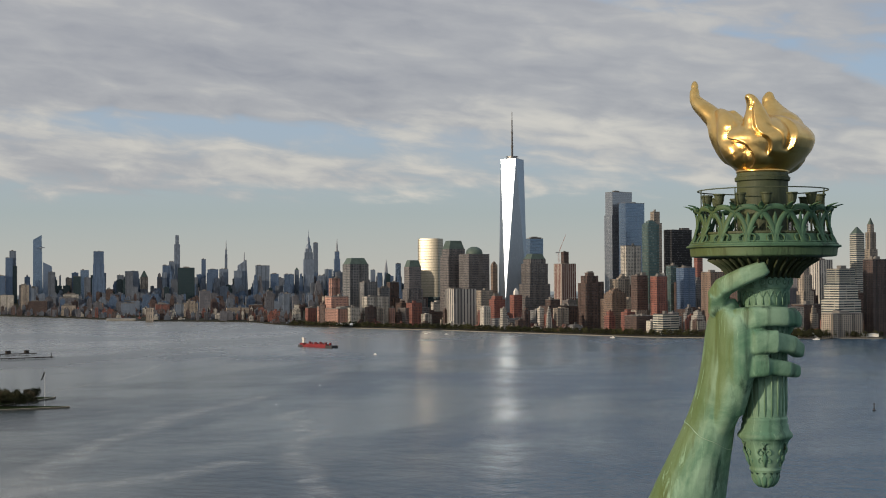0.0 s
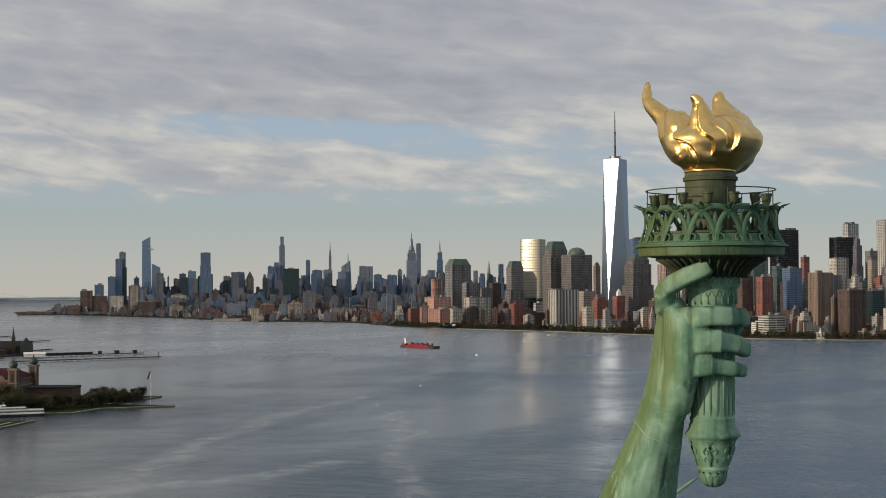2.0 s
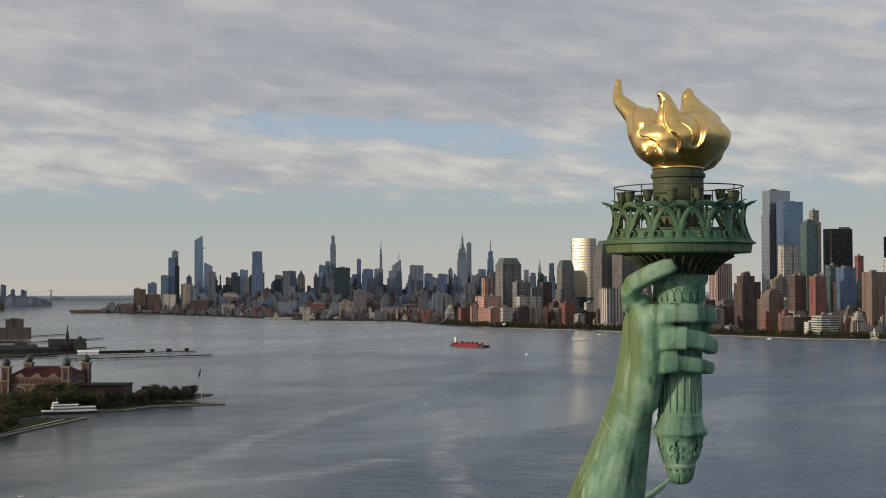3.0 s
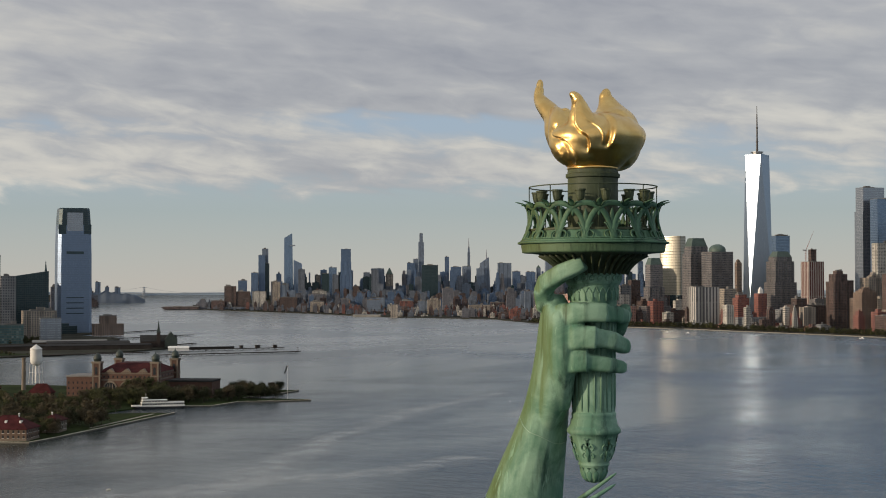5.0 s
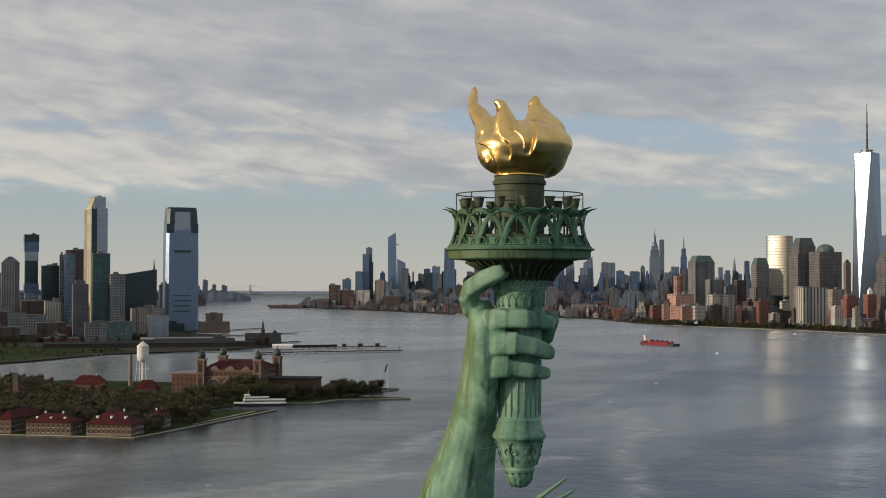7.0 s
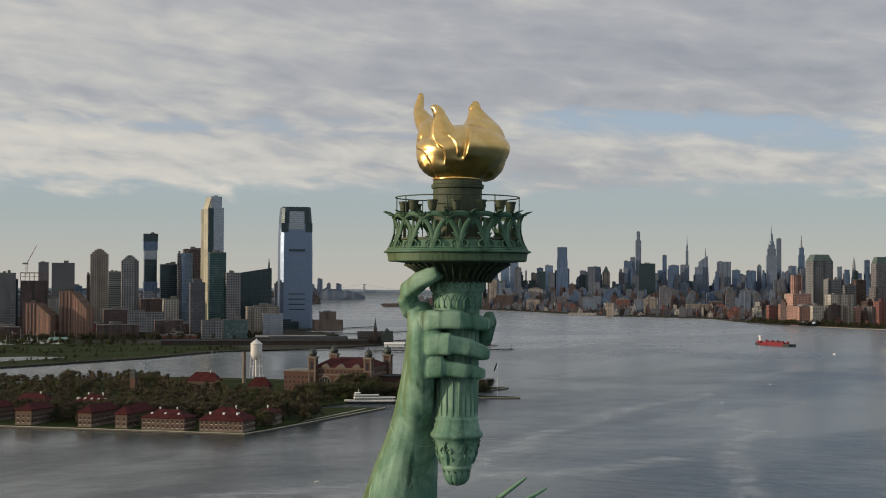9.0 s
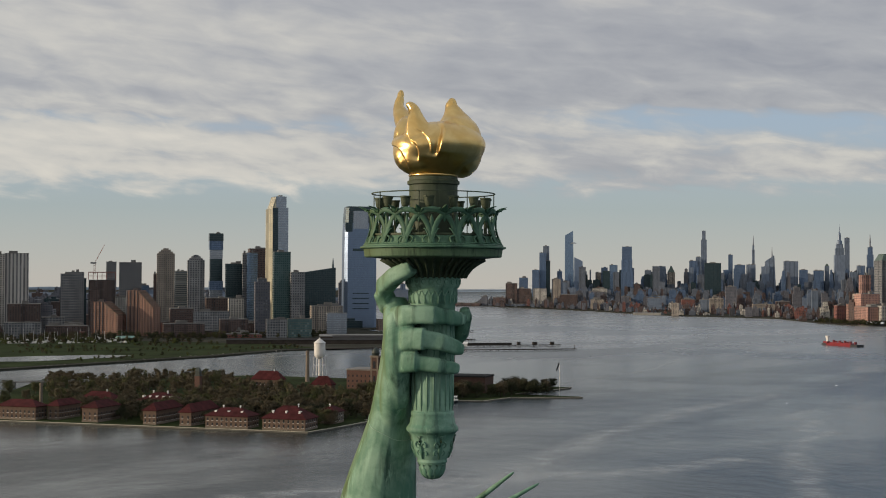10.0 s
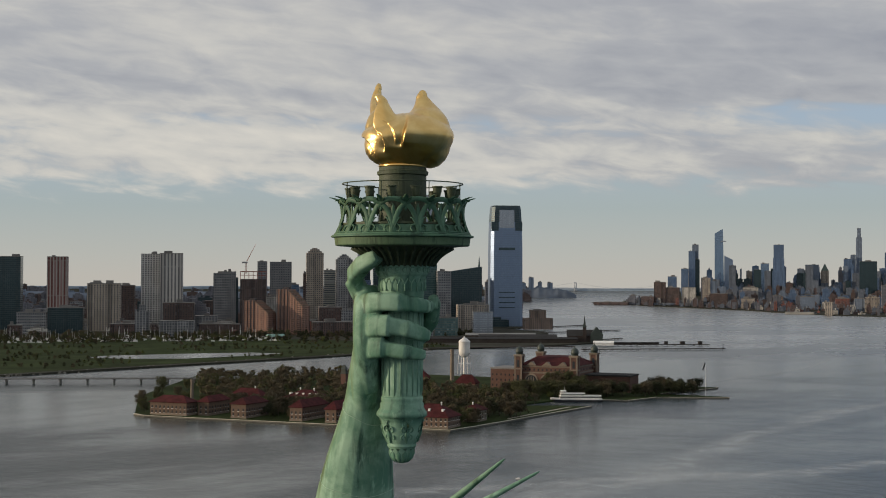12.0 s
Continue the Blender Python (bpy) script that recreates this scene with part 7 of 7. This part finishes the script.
def buoy(x, y):
    bm = bmesh.new()
    lathe(bm, [(0, -0.5), (1.3, -0.4), (1.4, 0.5), (1.1, 0.8), (0.5, 1.0), (0.35, 4.2), (0.7, 4.4), (0.7, 5.4), (0, 5.6)], 12)
    thing("buoy", bm, M["ship_black"], place(x, y, 0), "dark channel buoy with a lattice top", "buoy")


buoy(947, 561)
buoy(905, 1790)

# a white cupola hut and low sheds on the battery quay
ob = shed(2008, 1503, 13, 10, 8, "white_paint", 225, "white quay house with a small clock tower", 3, "white_paint", 2.2, "quay_house")
mast(ob, 10, 20, 1.6, 0.6, 0, 0, "cupola", "white_paint")
shed(2110, 1390, 50, 14, 5, "white_paint", 225, "long white ferry shed on the quay", 1.5, "white_paint", 2.2)
shed(2175, 1300, 30, 12, 5, "white_paint", 225, "long white ferry shed on the quay", 1.5, "white_paint", 2.2)
for k in range(4):
    shed(1975 + k * 0.5, 2505 - k * 15, 13, 12, 4, "window_dark", 225, "small glazed pavilion with a peaked white roof", 4.0, "white_paint", 2.2, "pavilion")
shed(1975, 3460, 80, 30, 6, "roof_pale", 225, "long pale pier shed at the river's edge", 1.0, "roof_pale", 0.5)
tower(1972, 3312, 20, 36, "beige", deep=0.8, name="vent_tower", label="squat tan stone ventilation tower standing in the water", ground=0.0)
wall_along("esplanade", [(1955, 2517), (1963, 2318), (1983, 2179), (1972, 2033), (1969, 1889), (1967, 1799), (1955, 1600), (2020, 1440), (2104, 1351), (2172, 1273)], 1.5, -2, 1.6, M["concrete"], "pale stone quay wall along the city shore")

# ---- hills and the far river bank ----
def ridge(az0, az1, r, tall, rough, seed, mat="hill", name="hill"):
    """A low wooded ridge along the skyline, seen from bearing az0 to az1."""
    bm = bmesh.new()
    n = 90
    rows = []
    for k in range(n + 1):
        az = az0 + (az1 - az0) * k / n
        edge = min(1.0, 6 * k / n, 6 * (n - k) / n)
        h = tall * (0.75 + rough * noise.noise(Vector((az * 0.9, seed, 0))) + rough * 0.5 * noise.noise(Vector((az * 5.1, seed, 3)))) * (0.25 + 0.75 * edge)
        row = []
        for dr, hh in ((0, 0.0), (0.01, 0.8), (0.03, 1.0), (0.08, 0.9)):
            p = HOME + toward(az) * r * (1 + dr)
            row.append(bm.verts.new(drawn(p.x, p.y, max(0.5, h * hh))))
        rows.append(row)
    for a, b in zip(rows, rows[1:]):
        for i in range(3):
            bm.faces.new((a[i], b[i], b[i + 1], a[i + 1]))
    bmesh.ops.recalc_face_normals(bm, faces=bm.faces)
    thing(name, bm, M[mat], label="low wooded ridge on the skyline, haze in its colour", category="hill", kind="structure", smooth=True)


ridge(-14, 19.2, 6000, 46, 0.35, 1)
ridge(-14, 24, 11600, 26, 0.25, 4, "hill_haze")
ridge(18.2, 21.0, 6900, 62, 0.3, 2)
ridge(19.5, 27, 10800, 22, 0.15, 3, "hill_haze")
ridge(22.0, 64, 11800, 30, 0.2, 6, "hill_haze")
for az, r, w, h in ((19.2, 7050, 26, 99), (19.55, 7100, 20, 76), (18.85, 7000, 34, 72), (19.95, 7100, 28, 73)):
    p = HOME + toward(az) * r
    tower(p.x, p.y, w, h, "haze_grey", grid=190)


def far_bridge():
    """The suspension bridge far up the river."""
    ob = thing("suspension_bridge", None, None, label="grey steel suspension bridge far up the river", category="bridge")
    p0, p1 = HOME + toward(20.96) * 10500, HOME + toward(24.7) * 10700
    pts = []
    for q in (p0, p1):
        s = shrink(q.x, q.y)
        bm = bmesh.new()
        for o in (-6, 6):
            box(bm, o - 2.5, o + 2.5, -5, 5, 0, 65)
        box(bm, -10, 10, -2, 2, 60, 65)
        box(bm, -10, 10, -2, 2, 28, 31)
        part("pylon", bm, M["steel_haze"], ob, m=place(q.x, q.y, 0, 190))
    bm = bmesh.new()
    rows = []
    for k in range(-8, 33):
        t = k / 24
        q = p0 + (p1 - p0) * t
        sag = 65 - 42 * (1 - (2 * t - 1) ** 2) if 0 <= t <= 1 else 65 - 120 * (abs(t - 0.5) - 0.5)
        rows.append((drawn(q.x, q.y, max(sag, 19)), 0.28, 0.28))
    sweep(bm, rows, 5)
    part("cable", bm, M["steel_haze"], ob)
    bm = bmesh.new()
    sweep(bm, [(drawn(*(p0 + (p1 - p0) * k / 24).xy, 19), 0.5, 0.9) for k in range(-8, 33)], 6)
    part("deck", bm, M["steel_haze"], ob)


# light steel colour makes the far bridge faint, as haze would
M["steel_haze"] = plain("steel_haze", (0.40, 0.42, 0.45), 0.8, scale=0.01)
far_bridge()

# ---- lesser city buildings ----
SHORE = [(20, 6200), (21.4, 5900), (24, 4950), (25.2, 4850), (27.7, 4400), (30.7, 3930), (33.7, 3790), (34.8, 3710), (35.9, 3420), (37.7, 3260), (40.2, 3110), (42.2, 3020), (44, 2905), (46, 2800), (47.4, 2740), (50.5, 2600), (57, 2580), (62, 2600)]


def shore_r(az):
    return float(np.interp(az, [a for a, _ in SHORE], [r for _, r in SHORE]))


def district(count, az0, az1, r_of, h_of, mats, grid, seed, wide=(18, 46), joined=""):
    """Lesser blocks scattered over a quarter; joined: a name under which far ones become one mass."""
    rnd = random.Random(seed)
    bm = bmesh.new()
    for _ in range(count):
        az = rnd.uniform(az0, az1)
        r = r_of(rnd, az)
        p = HOME + toward(az) * r
        h = h_of(rnd, r)
        t = rnd.random()
        tiers = ((1, 1),) if t < 0.5 else ((1, 0.8), (0.65, 1)) if t < 0.8 else ((1, 0.6), (0.8, 0.85), (0.5, 1))
        mat, w, deep = rnd.randrange(len(mats)), rnd.uniform(*wide), rnd.uniform(0.5, 1.1)
        if not joined:
            tower(p.x, p.y, w, h, mats[mat], grid=grid, deep=deep, tiers=tiers)
            continue
        one = bmesh.new()
        z = 2.2
        for share, up in tiers:
            z1 = 2.2 + (h - 2.2) * up
            box(one, -w * share / 2, w * share / 2, -w * deep * share / 2, w * deep * share / 2, z, z1)
            z = z1
        cx, s = rnd.uniform(-0.1, 0.1) * w, w * tiers[-1][0] * rnd.uniform(0.12, 0.22)
        box(one, cx - s, cx + s, -s, s, h, h + rnd.uniform(2, 6))
        metres(one)
        for f in one.faces:
            f.material_index = mat
        one.transform(place(p.x, p.y, 0, grid))
        tmp = bpy.data.meshes.new("block")
        one.to_mesh(tmp)
        one.free()
        bm.from_mesh(tmp)
        bpy.data.meshes.remove(tmp)
    if joined:
        ob = thing("city_blocks", bm, M[mats[0]], label=joined, category="buildings", kind="stuff")
        for m in mats[1:]:
            ob.data.materials.append(M[m])
    else:
        bm.free()


district(520, 23.0, 36.5, lambda q, a: shore_r(a) + q.uniform(25, 800), lambda q, r: 6 + 24 * q.random() ** 1.8, ["river_brick", "brick_dark", "haze_brown", "haze_slate", "river_brick", "haze_slate", "pale", "haze_brown", "brick_red"], 209, 21, (6, 20), "low brick blocks along the far river front")
district(480, 26.5, 42, lambda q, a: q.uniform(5000, 7600), lambda q, r: 18 + 46 * q.random() ** 1.6, ["haze_brown", "haze_slate", "river_brick", "steel_blue", "haze_slate", "haze_grey", "brick_dark", "haze_brown", "steel_blue"], 209, 22, (10, 30), "dense brick and stone city blocks")
district(330, 26.0, 41.5, lambda q, a: q.uniform(7400, 9600), lambda q, r: 45 + 130 * q.random() ** 2.2, ["haze_grey", "steel_blue", "haze_slate", "haze_brown", "glass_dark", "steel_blue", "haze_slate"], 209, 23, (16, 46), "blue-grey towers of the far city")
district(110, 36.5, 61, lambda q, a: shore_r(a) + q.uniform(140, 1100), lambda q, r: q.uniform(16, 62), ["brick_dark", "brick_red", "beige", "pale", "brick_dark", "grey", "granite"], 193, 24, (16, 44), "crowded brick and stone blocks behind the water front")
district(90, 37.5, 60, lambda q, a: shore_r(a) + q.uniform(45, 220), lambda q, r: 10 + 40 * q.random() ** 1.6, ["brick_red", "brick_dark", "pale", "grey", "brick_dark", "beige", "brick_red"], 193, 41, (9, 24), "narrow brick and stone houses close to the quay")
district(260, -3.5, 19, lambda q, a: q.uniform(4200, 8200), lambda q, r: q.uniform(16, 36) + 0.006 * (r - 4200), ["haze_brown", "haze_grey", "brick_dark", "haze_brown", "haze_brown"], 188, 42, (14, 60), "low roofs and blocks up to the far ridge, haze in their colour")
district(70, 49, 61, lambda q, a: shore_r(a) + q.uniform(350, 1100), lambda q, r: q.uniform(50, 115), ["brick_dark", "beige", "grey", "pale", "brick_dark", "brick_red"], 193, 25, (18, 36), "close-packed stone towers of the old city")
district(55, -3, 17.5, lambda q, a: q.uniform(2320, 2750), lambda q, r: q.uniform(7, 22), ["brick_dark", "grey", "brick_red", "pale", "brick_dark", "brick_dark"], 188, 26, (18, 60))
district(220, -3, 18, lambda q, a: q.uniform(2750, 4200), lambda q, r: q.uniform(12, 46), ["brick_dark", "grey", "brick_dark", "haze_brown", "glass_dark"], 188, 27, (16, 50), "low brick and concrete blocks behind the towers")

# ---- trees along the shores ----
rnd = random.Random(31)
QUAY = [(1968, 2690), (1962, 2517), (1970, 2318), (1990, 2179), (1979, 2033), (1976, 1889), (1974, 1799), (1962, 1600), (2027, 1443), (2110, 1355), (2180, 1278)]
some = []
for (x0, y0), (x1, y1) in zip(QUAY, QUAY[1:]):
    n = int(math.hypot(x1 - x0, y1 - y0) / 4.2)
    for k in range(n):
        off = rnd.uniform(0, 26) if rnd.random() < 0.6 else rnd.uniform(0, 6)
        t = (k + rnd.random()) / n
        some.append((rnd.choice([2, 2, 1, 2]), x0 + (x1 - x0) * t + off * 0.8, y0 + (y1 - y0) * t + off * 0.4, 1.2, rnd.uniform(0.75, 1.3), rnd.uniform(0, 6.3)))
for k in range(70):
    some.append((rnd.choice([2, 2, 1]), rnd.uniform(2060, 2200), rnd.uniform(1330, 1460), 1.2, rnd.uniform(1.0, 1.5), rnd.uniform(0, 6.3)))
thicket("quay_trees", some, "row of dark green trees along the city quay")
PARK = [(-300, 1330), (-49, 1430), (123, 1555), (374, 1730), (493, 1850), (560, 1870), (520, 2010), (300, 2200), (-400, 2230)]
some = []
POND = [(40, 1702), (80, 1672), (150, 1657), (255, 1715), (278, 1748), (240, 1776), (160, 1766), (60, 1738)]
land("pond", POND, 2.3, M["water"], "shallow tidal inlet in the park lawn", "water")
while len(some) < 900:
    x, y = rnd.uniform(-280, 560), rnd.uniform(1420, 2260)
    behind = y - 1416 - (x + 49) * 0.70
    if inside(x, y, PARK) and not inside(x, y, POND) and behind > 40 and (noise.noise(Vector((x * 0.012, y * 0.012, 5))) > -0.06 or (y > 2080 and behind > 90)):
        some.append((rnd.choice([3, 1, 2, 2, 0, 1]), x, y, 1.4, rnd.uniform(0.25, 0.55) + 0.35 * (y > 2060), rnd.uniform(0, 6.3)))
while len(some) < 1300:
    x, y = rnd.uniform(-150, 700), rnd.uniform(2200, 2330)
    some.append((rnd.choice([2, 2, 0, 1]), x, y, 1.4, rnd.uniform(0.6, 1.1), rnd.uniform(0, 6.3)))
thicket("park_trees", some, "scattered spring trees and shrubs on the park lawn")
land("park_lawn", [(x * 0.99, y + 6) for x, y in PARK], 2.15, M["grass"], "rough park lawn along the water", "lawn")
some = []
while len(some) < 430:
    x, y = rnd.uniform(100, 400), rnd.uniform(960, 1340)
    if inside(x, y, ISLE) and depth_in(x, y) > 62 and x > 102 + 0.094 * (y - 1000) and x + y * 0.2 < 548 and not (x > 245 and y < 985) and clear(x, y, 6.0):
        p = SET_BACK @ Vector((x, y, 2.3))
        some.append((rnd.choice([0, 4, 0, 1, 4]), p.x, p.y, p.z, rnd.uniform(0.65, 1.0), rnd.uniform(0, 6.3)))
thicket("islet_wood", some, "brown budding wood over the back of the islet")
# parked cars and pale stones on the edge of the park
bm = bmesh.new()
for k in range(150):
    t = rnd.random()
    x, y = -49 + (493 + 49) * t, 1416 + (1835 - 1416) * t + rnd.uniform(-4, 2)
    s = rnd.uniform(0.6, 1.8)
    box(bm, x - s, x + s, y - s, y + s, -1, rnd.uniform(0.8, 2.6), 0.6)
thing("shore_stones", bm, M["concrete"], label="pale boulders and rubble along the park shore", category="stones", kind="stuff")
# a marina: many small masts and pale hulls
bm = bmesh.new()
for k in range(260):
    x, y = rnd.uniform(-80, 330), rnd.uniform(2105, 2290)
    w = rnd.uniform(2.2, 5.0)
    box(bm, x - w, x + w, y - 1.4, y + 1.4, 2.0, rnd.uniform(3.2, 5.4), 0.8)
    if k % 3 == 0:
        box(bm, x - 0.12, x + 0.12, y - 0.12, y + 0.12, 2.0, rnd.uniform(11, 22))
thing("marina_boats", bm, M["white_paint"], label="crowded marina of pale hulls and thin masts", category="boats", kind="stuff")
